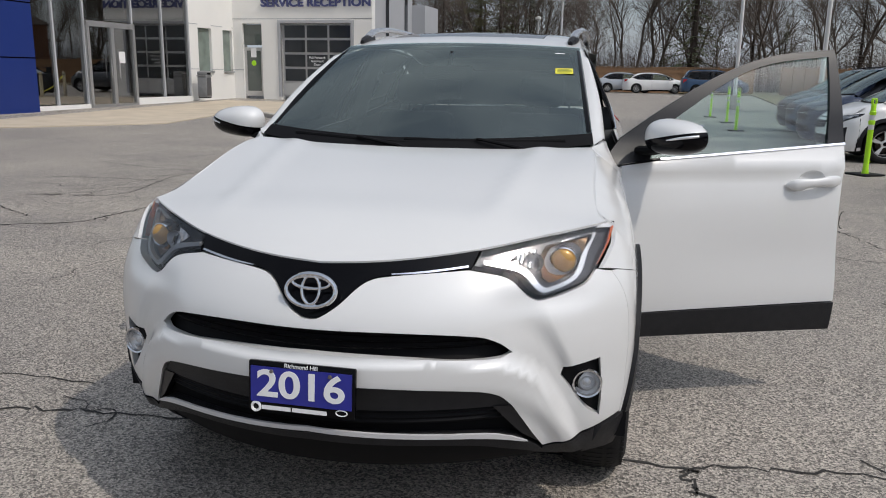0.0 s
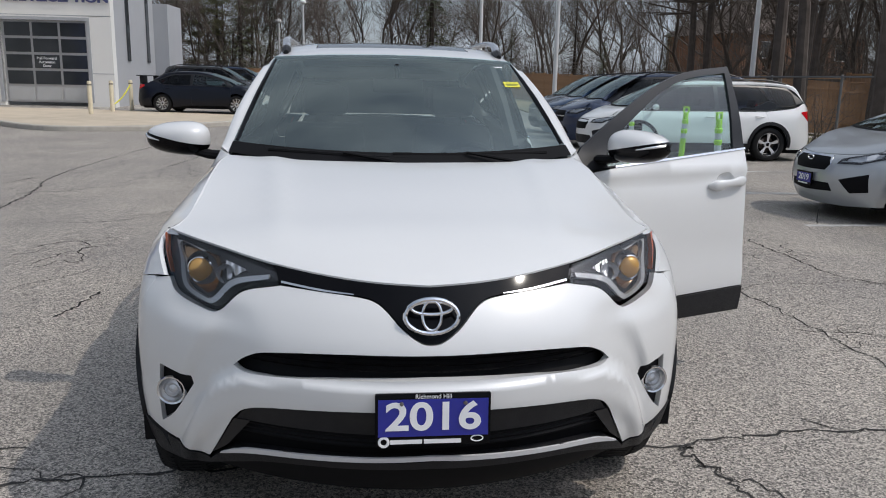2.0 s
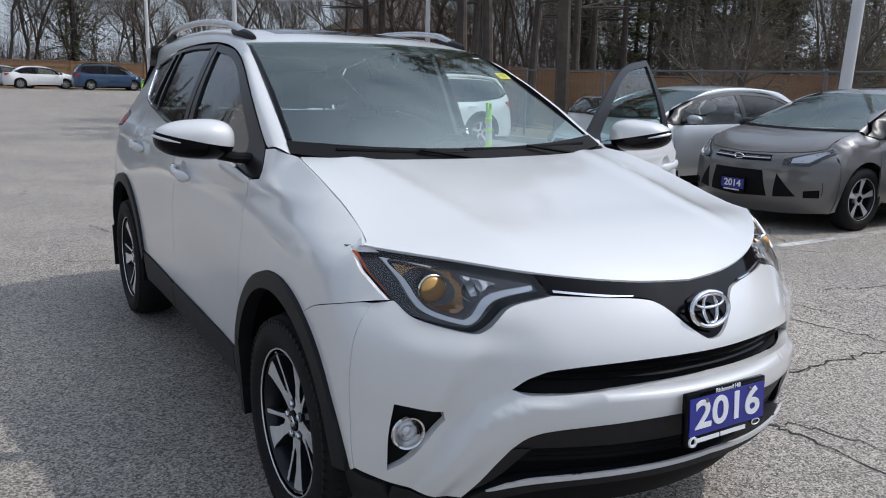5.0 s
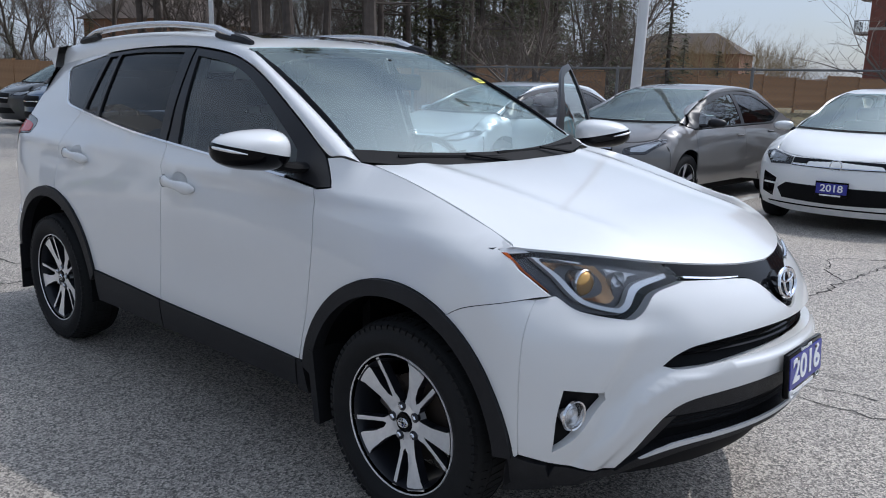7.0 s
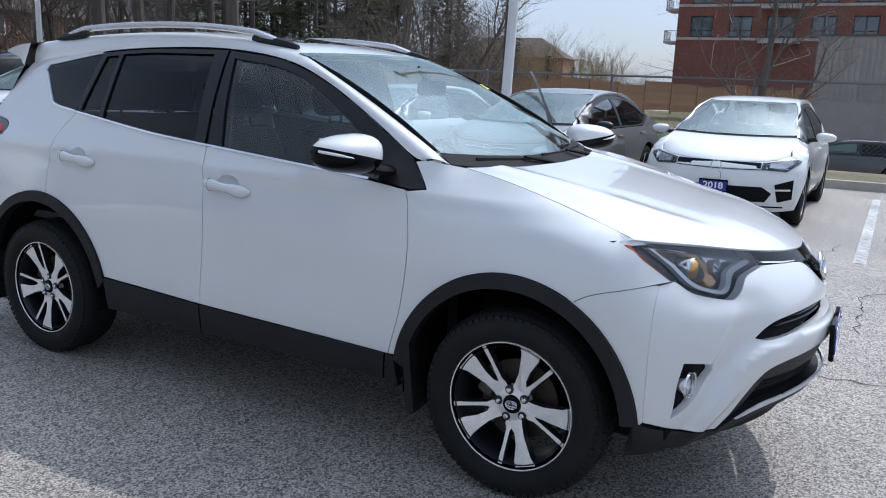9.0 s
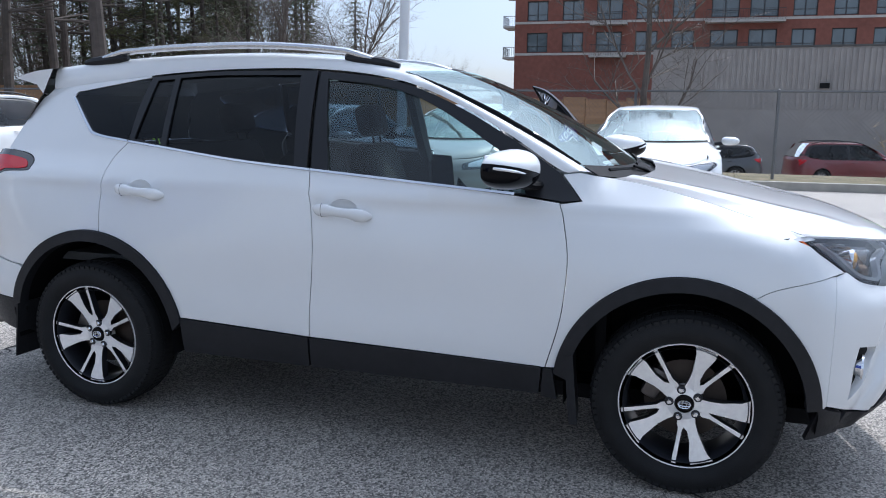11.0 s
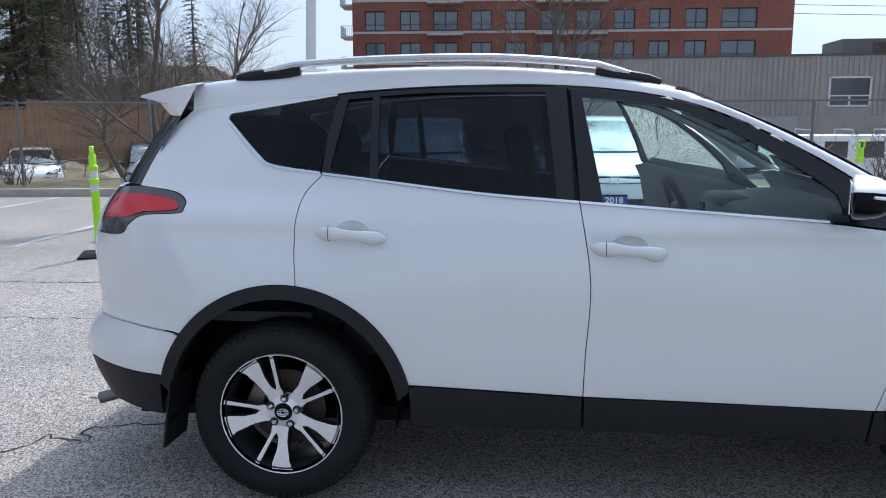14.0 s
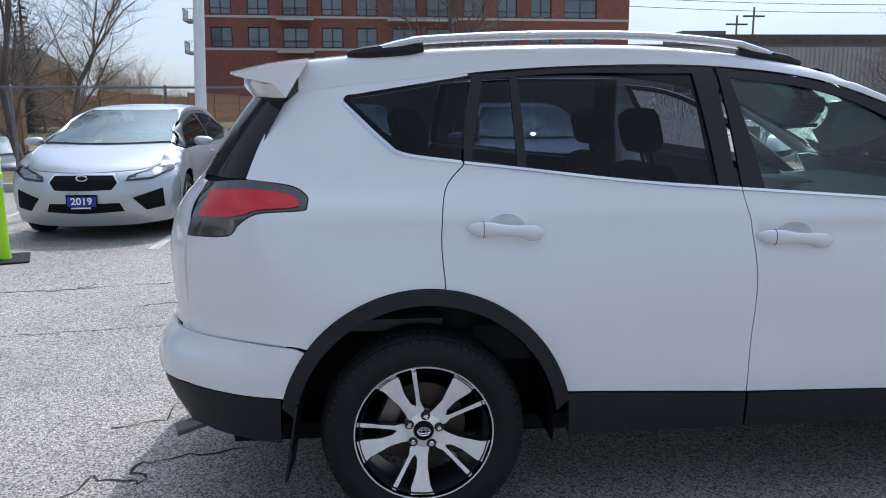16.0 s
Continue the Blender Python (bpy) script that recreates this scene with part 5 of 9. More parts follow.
panel("trap_cheek", loop_of([(0.50, 0.505), (0.553, 0.503)], [(0.553, 0.503), (0.637, 0.352)], [(0.637, 0.352), (0.58, 0.40)]) * np.array([-1, 1]), "front", SUV, SATINBLACK, suv, off=-0.008, depth=0.03)
for z in (0.462, 0.476, 0.490):
    bm = bmesh.new()
    xs = np.linspace(-0.545, 0.545, 25)
    ys = SUV.front(xs, np.full(25, z)) + 0.03
    add_tube(bm, [(x, y, z) for x, y in zip(xs, ys)], 0.005, 4, squash=1.5)
    part("grille_bar", bm, MATTEBLACK, suv)
panel("slot_backing", slot, "front", SUV, MATTEBLACK, suv, off=-0.055, depth=0.0, gap=-0.012)
for z in (0.683, 0.700, 0.717):
    bm = bmesh.new()
    half = {0.683: 0.50, 0.700: 0.48, 0.717: 0.42}[z]
    xs = np.linspace(-half, half, 25)
    add_tube(bm, [(x, y, z) for x, y in zip(xs, SUV.front(xs, np.full(25, z)) + 0.035)], 0.0045, 4)
    part("slot_bar", bm, GLOSSBLACK, suv)
panel("grille_band", both_halves(loop_of(band_low, [(0.42, 0.885), (0.44, 0.940)], [(x, z + 0.012) for x, z in hood_front[::-1][2:]])), "front", SUV, GLOSSBLACK, suv, off=-0.006, res=0.03, label="gloss black band between the headlamps")
for s in (1, -1):
    strip = loop_of([(0.205, 0.8815), (0.30, 0.8885), (0.415, 0.900)], [(0.415, 0.900), (0.415, 0.891)], [(0.415, 0.891), (0.30, 0.880), (0.21, 0.876)])
    panel("chrome_strip", strip * np.array([s, 1]), "front", SUV, CHROME, suv, off=0.004, res=0.02, depth=0.008)
# emblem: plain chrome ovals on black
ey = float(SUV.front(np.array([0.0]), np.array([0.825]))[0]) - 0.014
bm = bmesh.new()
tilt = Matrix.Translation((0.0, ey, 0.837)) @ Matrix.Rotation(radians(-14), 4, "X")


def oval(bm, rx, rz, r, cz=0.0):
    add_tube(bm, [tilt @ Vector((rx * math.cos(q), 0, cz + rz * math.sin(q))) for q in np.linspace(0, 2 * math.pi, 44, False)], r, 8, True)


oval(bm, 0.072, 0.046, 0.0068)
oval(bm, 0.026, 0.040, 0.0048, 0.002)
oval(bm, 0.055, 0.017, 0.0048, 0.022)
part("emblem", bm, CHROME, suv, "chrome oval emblem")
panel("emblem_backing", both_halves(np.array([(0, 0.873), (0.05, 0.86), (0.068, 0.826), (0.05, 0.79), (0, 0.777)])), "front", SUV, GLOSSBLACK, suv, off=0.004, res=0.02, depth=0.01)

# plate holder with the year plate
py = -2.288
bm = bmesh.new()
add_box(bm, -0.155, 0.155, -0.009, 0.009, -0.070, 0.072, 0.004)
PLATE_M = Matrix.Translation((0.0, py, 0.576)) @ Matrix.Rotation(radians(-4), 4, "X")
holder = part("dealer_plate", bm, GLOSSBLACK, suv, "black plate frame with a blue year plate", m=PLATE_M)
box_part("plate_face", (-0.147, 0.147, -0.0125, -0.0085, -0.043, 0.058), PLATEBLUE, holder, "blue plate face")
UPRIGHT = pose(0, 0, 0, 90, 0, 0)
text_mesh("2016", 0.106, PAPER, "year_number", 0.0022, holder, Matrix.Translation((0, -0.0135, 0.008)) @ UPRIGHT @ Matrix.Diagonal((1.22, 1, 1, 1)), label="white digits 2016")
text_mesh("Richmond Hill", 0.017, PAPER, "place_lettering", 0.0, holder, Matrix.Translation((0, -0.0105, 0.065)) @ UPRIGHT)
for x0, x1 in ((-0.115, -0.03), (-0.025, 0.075)):
    box_part("dealer_mark", (x0, x1, -0.0115, -0.0085, -0.064, -0.053), PAPER, holder, "plain pale bar in place of a dealer name", m=None)
bm = bmesh.new()
add_tube(bm, [(-0.132 + 0.012 * math.cos(q), -0.011, -0.058 + 0.012 * math.sin(q)) for q in np.linspace(0, 6.283, 20, False)], 0.004, 5, True)
part("round_mark", bm, PAPER, holder)
bm = bmesh.new()
add_tube(bm, [(0.118 + 0.016 * math.cos(q), -0.0105, -0.053 + 0.008 * math.sin(q)) for q in np.linspace(0, 6.283, 20, False)], 0.0018, 5, True)
part("oval_mark", bm, PAPER, holder)
for x in (-0.085, 0.085):
    part("screw", lathe([(0, 0.006), (0.004, 0.005), (0.005, 0)], 10), STEEL, holder, m=Matrix.Translation((x, -0.0125, 0.047)) @ pose(0, 0, 0, 0, 0, -90))

# fog lamps in their black corners
for s in (1, -1):
    k = np.array([s, 1])
    pocket = panel("fog_pocket", fog_hole * k, "front", SUV, MATTEBLACK, suv, off=-0.03, depth=0.0, gap=-0.01, res=0.03)
    fx, fz = 0.760 * s, 0.525
    fy = float(SUV.front(np.array([abs(fx)]), np.array([fz]))[0]) + 0.010
    lamp = part("fog_lamp", lathe([(0.035, 0.036), (0.0, 0.0465), (-0.007, 0.044), (-0.005, 0.039), (0.006, 0.037)], 32), CHROME, suv, "round fog lamp with a chrome ring", m=Matrix.Translation((fx, fy, fz)) @ pose(0, 0, 0, 0, 0, 90 + 10 * s))
    part("reflector", lathe([(0.006, 0.040), (0.010, 0.030), (0.004, 0.022), (0.010, 0.013), (0.005, 0.0)], 28), REFLECTOR, lamp)
    part("lens", lathe([(0.002, 0.040), (-0.005, 0.024), (-0.008, 0.0)], 24), LENS, lamp)

# headlamps
lamp_top = [(0.44, 0.930), (0.62, 0.959), (0.72, 0.974), (0.775, 0.980), (0.812, 0.976)]
lamp_loop = loop_of(lamp_top, [(0.812, 0.976), (0.80, 0.93), (0.765, 0.863)], lamp_low[::-1], [(0.42, 0.885), (0.44, 0.930)])
for s in (1, -1):
    k = np.array([s, 1])
    lamp = panel("headlamp", lamp_loop * k, "front", SUV, LAMPDARK, suv, off=-0.050, res=0.03, gap=0.001, depth=0.02, label="headlamp with dark bezel and a pale light strip")
    panel("lens", lamp_loop * k, "front", SUV, LENS, lamp, off=0.002, res=0.025, gap=0.001, depth=0.0)
    panel("amber_marker", loop_of([(0.799, 0.970), (0.811, 0.971)], [(0.811, 0.971), (0.799, 0.925), (0.768, 0.868)], [(0.768, 0.868), (0.765, 0.872), (0.788, 0.92)], [(0.788, 0.92), (0.799, 0.970)]) * k, "front", SUV, AMBER, lamp, off=-0.016, res=0.02, depth=0.03)
    light_strip = loop_of([(0.762, 0.960), (0.740, 0.91), (0.715, 0.842), (0.640, 0.812), (0.605, 0.818), (0.55, 0.868), (0.45, 0.893)],
                          [(0.45, 0.893), (0.448, 0.908)], [(0.448, 0.908), (0.56, 0.884), (0.615, 0.834), (0.643, 0.828), (0.700, 0.852), (0.722, 0.91), (0.742, 0.952), (0.66, 0.937)], [(0.66, 0.937), (0.66, 0.945), (0.762, 0.960)])
    panel("light_strip", light_strip * k, "front", SUV, REFLECTOR, lamp, off=-0.014, res=0.015, depth=0.02)
    bowl = loop_of([(0.612, 0.930), (0.735, 0.944)], [(0.735, 0.944), (0.712, 0.860), (0.690, 0.846)], [(0.690, 0.846), (0.640, 0.832), (0.612, 0.846)], [(0.612, 0.846), (0.598, 0.89), (0.612, 0.930)])
    panel("lamp_bowl", bowl * k, "front", SUV, BOWL, lamp, off=-0.034, res=0.012, depth=0.012, more=lambda a, b: 0.035 * np.clip(1 - ((np.abs(a) - 0.668) / 0.075) ** 2 - ((b - 0.889) / 0.06) ** 2, 0, 1), label="warm mirrored lamp bowl")
    facet = loop_of([(0.520, 0.905), (0.592, 0.922)], [(0.592, 0.922), (0.585, 0.868)], [(0.585, 0.868), (0.560, 0.880), (0.520, 0.905)])
    panel("lamp_facet", facet * k, "front", SUV, REFLECTOR, lamp, off=-0.036, res=0.012, depth=0.01, more=lambda a, b: 0.006 * np.sin(np.abs(a) * 260) + 0.012 * np.clip(1 - ((np.abs(a) - 0.565) / 0.04) ** 2, 0, 1))
    px = 0.668
    pj = part("projector", lathe([(0.05, 0.034), (0.0, 0.041), (-0.004, 0.038), (-0.002, 0.035)], 28), CHROME, lamp, m=Matrix.Translation((px * s, float(SUV.front(np.array([px]), np.array([0.888]))[0]) + 0.028, 0.888)) @ pose(0, 0, 0, 0, 0, 90 + 10 * s))
    bm = bmesh.new()
    bmesh.ops.create_uvsphere(bm, u_segments=20, v_segments=12, radius=0.035)
    part("projector_glass", bm, GLOWLAMP, lamp, m=pj.matrix_basis @ Matrix.Diagonal((0.5, 1, 1, 1)))
    part("high_beam", lathe([(0.04, 0.005), (0.03, 0.02), (0.0, 0.03)], 24), REFLECTOR, lamp, m=Matrix.Translation((0.585 * s, float(SUV.front(np.array([0.585]), np.array([0.885]))[0]) + 0.03, 0.890)) @ pose(0, 0, 0, 0, 0, 90 + 10 * s))

# hood, seen from above
hx = smooth_line(hood_front, 6)
hy = SUV.front(hx[:, 0], hx[:, 1])
seam = [(0.786, -1.695), (0.762, -1.655), (0.736, -1.48), (0.727, -1.26), (0.716, -1.10), (0.70, -1.02)]
SEAM_X = table([(y, x) for x, y in seam])
hood_half = np.concatenate([np.stack([hx[:, 0], hy + 0.006], 1)[:-1], smooth_line(seam), smooth_line([(0.66, -1.03), (0.4, -1.10), (0, -1.13)])])


def hood_lip(a, b):
    """Bends the hood down to its front edge; two soft creases run along it."""
    a = np.abs(a)
    edge_y = np.interp(a, hx[:, 0], hy)
    low = np.interp(a, hx[:, 0], hx[:, 1]) + 0.004 - SUV.top(a, edge_y)
    return 0.008 * bump(a, 0.50 + 0.10 * (b + 1.2), 0.05) * step(-2.0, -1.7, b) + low * np.exp(-np.clip(b - edge_y, 0, 1) / 0.17)


panel("hood", both_halves(hood_half), "top", SUV, WHITE, suv, res=0.04, depth=0.007, gap=0.002, more=hood_lip, label="white hood")



def seam_z(y):
    return SUV.top(SEAM_X(y), y) + hood_lip(SEAM_X(y), y)


def fender_top(y, z):
    """Brings the wing's upper edge to the hood's edge."""
    zs = seam_z(y)
    return (SEAM_X(y) + 0.003 - SUV.side(y, zs)) * np.exp(-np.clip(zs - z, 0, 1) / 0.04) * step(-0.93, -1.04, y)


# sides
door_front = [(-0.812, 0.435), (-0.865, 0.64), (-0.882, 0.85), (-0.858, 1.0), (-0.838, 1.062)]
door_mid = [(0.222, 1.151), (0.182, 0.87), (0.195, 0.60), (0.20, 0.452)]
door_rear = [(1.178, 1.246), (1.247, 1.16), (1.265, 1.0), (1.256, 0.855)]
belt = [(-0.838, 1.066), (-0.55, 1.096), (0.222, 1.151), (0.589, 1.179), (0.98, 1.224), (1.178, 1.246)]
rail_a = [(-0.885, 1.178), (-0.82, 1.186), (-0.616, 1.312), (-0.34, 1.450), (-0.071, 1.536), (0.304, 1.577), (0.748, 1.576), (1.151, 1.552), (1.45, 1.524), (1.735, 1.492)]
HINGE = Vector((0.84, -0.83, 0))
OPEN = Matrix.Translation(HINGE) @ Matrix.Rotation(radians(-67), 4, "Z") @ Matrix.Translation(-HINGE)


def pull_handle(parent, s, y0, z0, y1, z1, swing):
    """A grip on two feet with a seam at its rear cap, over a bowl in the skin; from the rear end to the front end."""
    def skin(y, z):
        return float(SUV.side(y, z))
    bm = bmesh.new()
    q = np.linspace(0, 1, 15)
    reach = [0.004, 0.016, 0.022, 0.026, 0.032, 0.036, 0.038, 0.038, 0.038, 0.037, 0.034, 0.029, 0.024, 0.018, 0.004]
    thick = [0.005, 0.0125, 0.0155, 0.0160, 0.0150, 0.0130, 0.0118, 0.0115, 0.0115, 0.0120, 0.0140, 0.0160, 0.0162, 0.0130, 0.005]
    add_tube(bm, [(s * (skin(y0 + (y1 - y0) * t, z0 + (z1 - z0) * t) + r), y0 + (y1 - y0) * t, z0 + (z1 - z0) * t + (0.004 if 0.28 < t < 0.75 else 0)) for t, r in zip(q, reach)], thick, 14, squash=1.65)
    grip = part("door_handle", bm, WHITE, parent, m=swing, label="white pull handle", angle=60)
    bm = bmesh.new()
    t = 0.19
    y, z = y0 + (y1 - y0) * t, z0 + (z1 - z0) * t
    add_tube(bm, [(s * (skin(y, z) + 0.024 + 0.0163 * math.sin(a)), y, z + 0.0268 * math.cos(a)) for a in np.linspace(-0.3, 3.4, 16)], 0.0013, 5)
    part("handle_seam", bm, MATTEBLACK, grip, m=swing)


def handle_bowl(y0, z0, y1, z1):
    cy, cz = (y0 + y1) / 2, (z0 + z1) / 2
    half = abs(y1 - y0) * 0.24
    return np.array([(cy + half * math.cos(a), cz + 0.008 + 0.042 * math.sin(a) * (1 if math.sin(a) > 0 else 0.6)) for a in np.linspace(0, 2 * math.pi, 28, False)])


def bowl_depth(y0, z0, y1, z1):
    cy, cz = (y0 + y1) / 2, (z0 + z1) / 2
    half = abs(y1 - y0) * 0.24
    return lambda a, b: -0.020 * np.clip(1 - ((a - cy) / half) ** 2 - ((b - cz - 0.008) / 0.042) ** 2, 0, 1) ** 0.7


GRIP_F, GRIP_R = (0.183, 1.0, -0.083, 0.979), (1.178, 1.044, 0.922, 1.022)

for s in (-1, 1):
    right = s < 0
    swing = None if right else OPEN
    fender = loop_of(door_front, [(-0.838, 1.062), (-0.918, 1.074)], [(-0.918, 1.074), (-0.835, 1.168)], [(-0.835, 1.168), (-0.90, 1.176)], [(-0.90, 1.176)] + [(y, float(seam_z(y))) for y in (-1.02, -1.14, -1.26, -1.38, -1.48, -1.57, -1.655, -1.70)],
                     [(-1.70, float(seam_z(-1.70))), (-1.655, 0.974)], [(-1.655, 0.974), (-1.682, 0.965), (-1.711, 0.953), (-1.739, 0.93), (-1.768, 0.91), (-1.795, 0.89), (-1.832, 0.863)], [(-1.832, 0.863), (-1.766, 0.849), (-1.611, 0.806), (-1.535, 0.765)], arc(*ARCH_F, RF, 119, 10, 30), [(-0.845, 0.438), (-0.812, 0.435)])
    panel("front_fender", fender, "side", SUV, WHITE, suv, s, res=0.035, more=fender_top, label="white front fender")
    panel("arch_trim", np.concatenate([arc(*ARCH_F, RF, 176, 8, 34), arc(*ARCH_F, RF - 0.052, 6, 176, 34)]), "side", SUV, CLAD, suv, s, off=0.014, depth=0.05, gap=0, label="black plastic wheel arch trim")
    panel("arch_trim", np.concatenate([arc(*ARCH_R, RR, 168, 12, 34), arc(*ARCH_R, RR - 0.05, 8, 172, 34)]), "side", SUV, CLAD, suv, s, off=0.014, depth=0.05, gap=0, label="black plastic wheel arch trim")
    # white filler added under the hood corner, where the gap showed black
    panel("corner_filler", np.array([(-1.735, 0.968), (-1.70, 0.985), (-1.60, 1.005), (-1.60, 0.965), (-1.66, 0.962)]), "side", SUV, WHITE, suv, s, off=-0.014, depth=0, res=0.03)
    # front door
    skin = loop_of(door_front[::-1], [(-0.812, 0.435), (0.20, 0.452)], door_mid[::-1], [(0.222, 1.151), (-0.55, 1.096), (-0.838, 1.066)])
    door = panel("front_door", [skin, handle_bowl(*GRIP_F)], "side", SUV, WHITE, suv, s, label="white front door, closed" if right else "white driver door, swung wide open", m=swing)
    surround = loop_of([(0.222, 1.155), (0.258, 1.568)], [(0.258, 1.568), (-0.071, 1.530), (-0.34, 1.444), (-0.616, 1.305), (-0.82, 1.178)], [(-0.82, 1.178), (-0.915, 1.076)], [(-0.915, 1.076), (-0.838, 1.066)], [(-0.838, 1.070), (-0.55, 1.100), (0.222, 1.155)])
    pane = loop_of([(0.136, 1.150), (0.212, 1.530)], [(0.212, 1.530), (-0.074, 1.494), (-0.298, 1.416), (-0.555, 1.266), (-0.67, 1.185)], [(-0.67, 1.185), (-0.70, 1.095)], [(-0.70, 1.095), (-0.55, 1.106), (0.136, 1.150)])
    panel("window_frame", [surround, pane], "side", SUV, SATINBLACK, door, s, res=0.04, m=swing)
    panel("door_glass", pane, "side", SUV, SIDEGLASS, door, s, off=-0.010, depth=0, gap=-0.004, res=0.06, m=swing, label="clear side glass")
    strip = np.concatenate([smooth_line([(-0.66, 1.088), (-0.55, 1.096), (0.222, 1.151)]), smooth_line([(0.222, 1.160), (-0.55, 1.105), (-0.66, 1.097)])])
    panel("belt_strip", strip, "side", SUV, CHROME, door, s, off=0.006, depth=0.01, gap=0, m=swing)
    panel("door_cladding", loop_of([(-0.80, 0.436), (0.197, 0.450)], [(0.197, 0.450), (0.197, 0.318)], [(0.197, 0.318), (-0.79, 0.325)], [(-0.79, 0.325), (-0.80, 0.436)]), "side", SUV, CLAD, door, s, off=0.010, depth=0.03, m=swing)
    pull_handle(door, s, *GRIP_F, swing)
    panel("handle_cup", handle_bowl(*GRIP_F), "side", SUV, WHITE, door, s, depth=0.0, res=0.012, gap=-0.001, m=swing, more=bowl_depth(*GRIP_F))
    # inner trim of the door
    inner = loop_of([(-0.80, 0.45), (0.18, 0.46)], [(0.18, 0.46), (0.17, 0.87), (0.20, 1.14)], [(0.20, 1.14), (-0.55, 1.09), (-0.82, 1.06)], [(-0.82, 1.06), (-0.85, 0.85), (-0.80, 0.45)])
    panel("door_trim", inner, "side", SUV, TRIM, door, s, off=-0.085, depth=-0.07, m=swing, label="dark grey inner door trim")
    bm = bmesh.new()
    add_box(bm, s * 0.70 - 0.04, s * 0.70 + 0.04, -0.45, 0.10, 0.80, 0.86, 0.015)
    part("armrest", bm, TRIM, door, m=swing)
    # mirror on its foot
    mx, my, mz = 0.965 * s, -0.665, 1.195
    bm = bmesh.new()
    bmesh.ops.create_uvsphere(bm, u_segments=36, v_segments=36, radius=1)
    for v in bm.verts:
        a, b, c = v.co
        a = math.copysign(abs(a) ** 0.75, a)
        c2 = math.copysign(abs(c) ** 0.8, c)
        tall = (0.070 if c > 0 else 0.072) * (1 - 0.16 * a * s)
        v.co = Vector((a * 0.142, b * 0.105 if b < 0 else 0.03 * b ** 0.35, c2 * tall))
    cap = bm.copy()
    for half, way in ((cap, True), (bm, False)):
        bmesh.ops.bisect_plane(half, geom=half.verts[:] + half.edges[:] + half.faces[:], plane_co=(0, 0, 0.002), plane_no=(-0.2 * s, 0, 1), clear_inner=way, clear_outer=not way)
    MM = Matrix.Translation((mx, my, mz)) @ Matrix.Rotation(radians(20 * s), 4, "Z")
    MM = swing @ MM if swing is not None else MM
    mirror = part("wing_mirror", cap, WHITE, door, "white mirror cap over a black shell", m=MM)
    part("mirror_shell", bm, GLOSSBLACK, door, m=MM)
    bm = bmesh.new()
    add_tube(bm, [(s * a, -0.104 * math.sqrt(max(0.02, 1 - (a / 0.143) ** 2.6)), -0.014 + 0.2 * a) for a in np.linspace(0.035, 0.137, 9)], [0.002, 0.003, 0.004, 0.005, 0.006, 0.006, 0.006, 0.006, 0.005], 6)
    part("turn_lamp", bm, REFLECTOR, door, m=MM)
    bm = bmesh.new()
    add_box(bm, -0.098, 0.098, 0.027, 0.0325, -0.046, 0.054, 0.002)
    part("mirror_glass", bm, CHROME, door, m=MM)
    bm = bmesh.new()
    add_tube(bm, [(s * 0.775, -0.73, 1.125), (s * 0.83, -0.715, 1.128), (s * 0.89, -0.69, 1.14), (s * 0.93, -0.67, 1.155)], [0.042, 0.040, 0.038, 0.03], 10, squash=0.5)
    part("mirror_foot", bm, MATTEBLACK, door, m=swing)
    # pillar between the doors, also added to block sun through their gap
    panel("door_pillar", loop_of([(0.08, 0.46), (0.32, 0.46)], [(0.32, 0.46), (0.32, 1.14)], [(0.32, 1.14), (0.10, 1.13)], [(0.10, 1.13), (0.08, 0.46)]), "side", SUV, MATTEBLACK, suv, s, off=-0.03, depth=0.0)
    # rear door
    skin = loop_of(door_mid, [(0.20, 0.452), (0.838, 0.478)], arc(*ARCH_R, RR, 166, 97, 14), door_rear[::-1], [(1.178, 1.246), (0.98, 1.224), (0.589, 1.179), (0.222, 1.151)])
    rdoor = panel("rear_door", [skin, handle_bowl(*GRIP_R)], "side", SUV, WHITE, suv, s, label="white rear door, closed")
    surround = loop_of([(0.238, 1.157), (0.270, 1.570)], [(0.270, 1.570), (0.748, 1.569), (1.138, 1.546)], [(1.138, 1.546), (1.170, 1.40), (1.182, 1.250)], [(1.182, 1.250), (0.98, 1.228), (0.589, 1.183), (0.238, 1.157)])
    pane = loop_of([(0.305, 1.170), (0.350, 1.547)], [(0.350, 1.547), (0.748, 1.548), (0.975, 1.537)], [(0.975, 1.537), (0.965, 1.232)], [(0.965, 1.232), (0.589, 1.192), (0.305, 1.170)])
    small = loop_of([(1.0, 1.238), (1.008, 1.532)], [(1.008, 1.532), (1.10, 1.525)], [(1.10, 1.525), (1.150, 1.262)], [(1.150, 1.262), (1.0, 1.238)])
    panel("window_frame", [surround, pane, small], "side", SUV, SATINBLACK, rdoor, s, res=0.04)
    panel("door_glass", pane, "side", SUV, PRIVACY, rdoor, s, off=-0.010, depth=0, gap=-0.004, res=0.06, label="dark tinted glass")
    panel("small_glass", small, "side", SUV, PRIVACY, rdoor, s, off=-0.010, depth=0, gap=-0.004, res=0.06, label="dark tinted glass")
    strip = np.concatenate([smooth_line([(0.225, 1.151), (0.589, 1.179), (0.98, 1.224), (1.178, 1.246)]), smooth_line([(1.178, 1.255), (0.98, 1.233), (0.589, 1.188), (0.225, 1.160)])])
    panel("belt_strip", strip, "side", SUV, CHROME, rdoor, s, off=0.006, depth=0.01, gap=0)
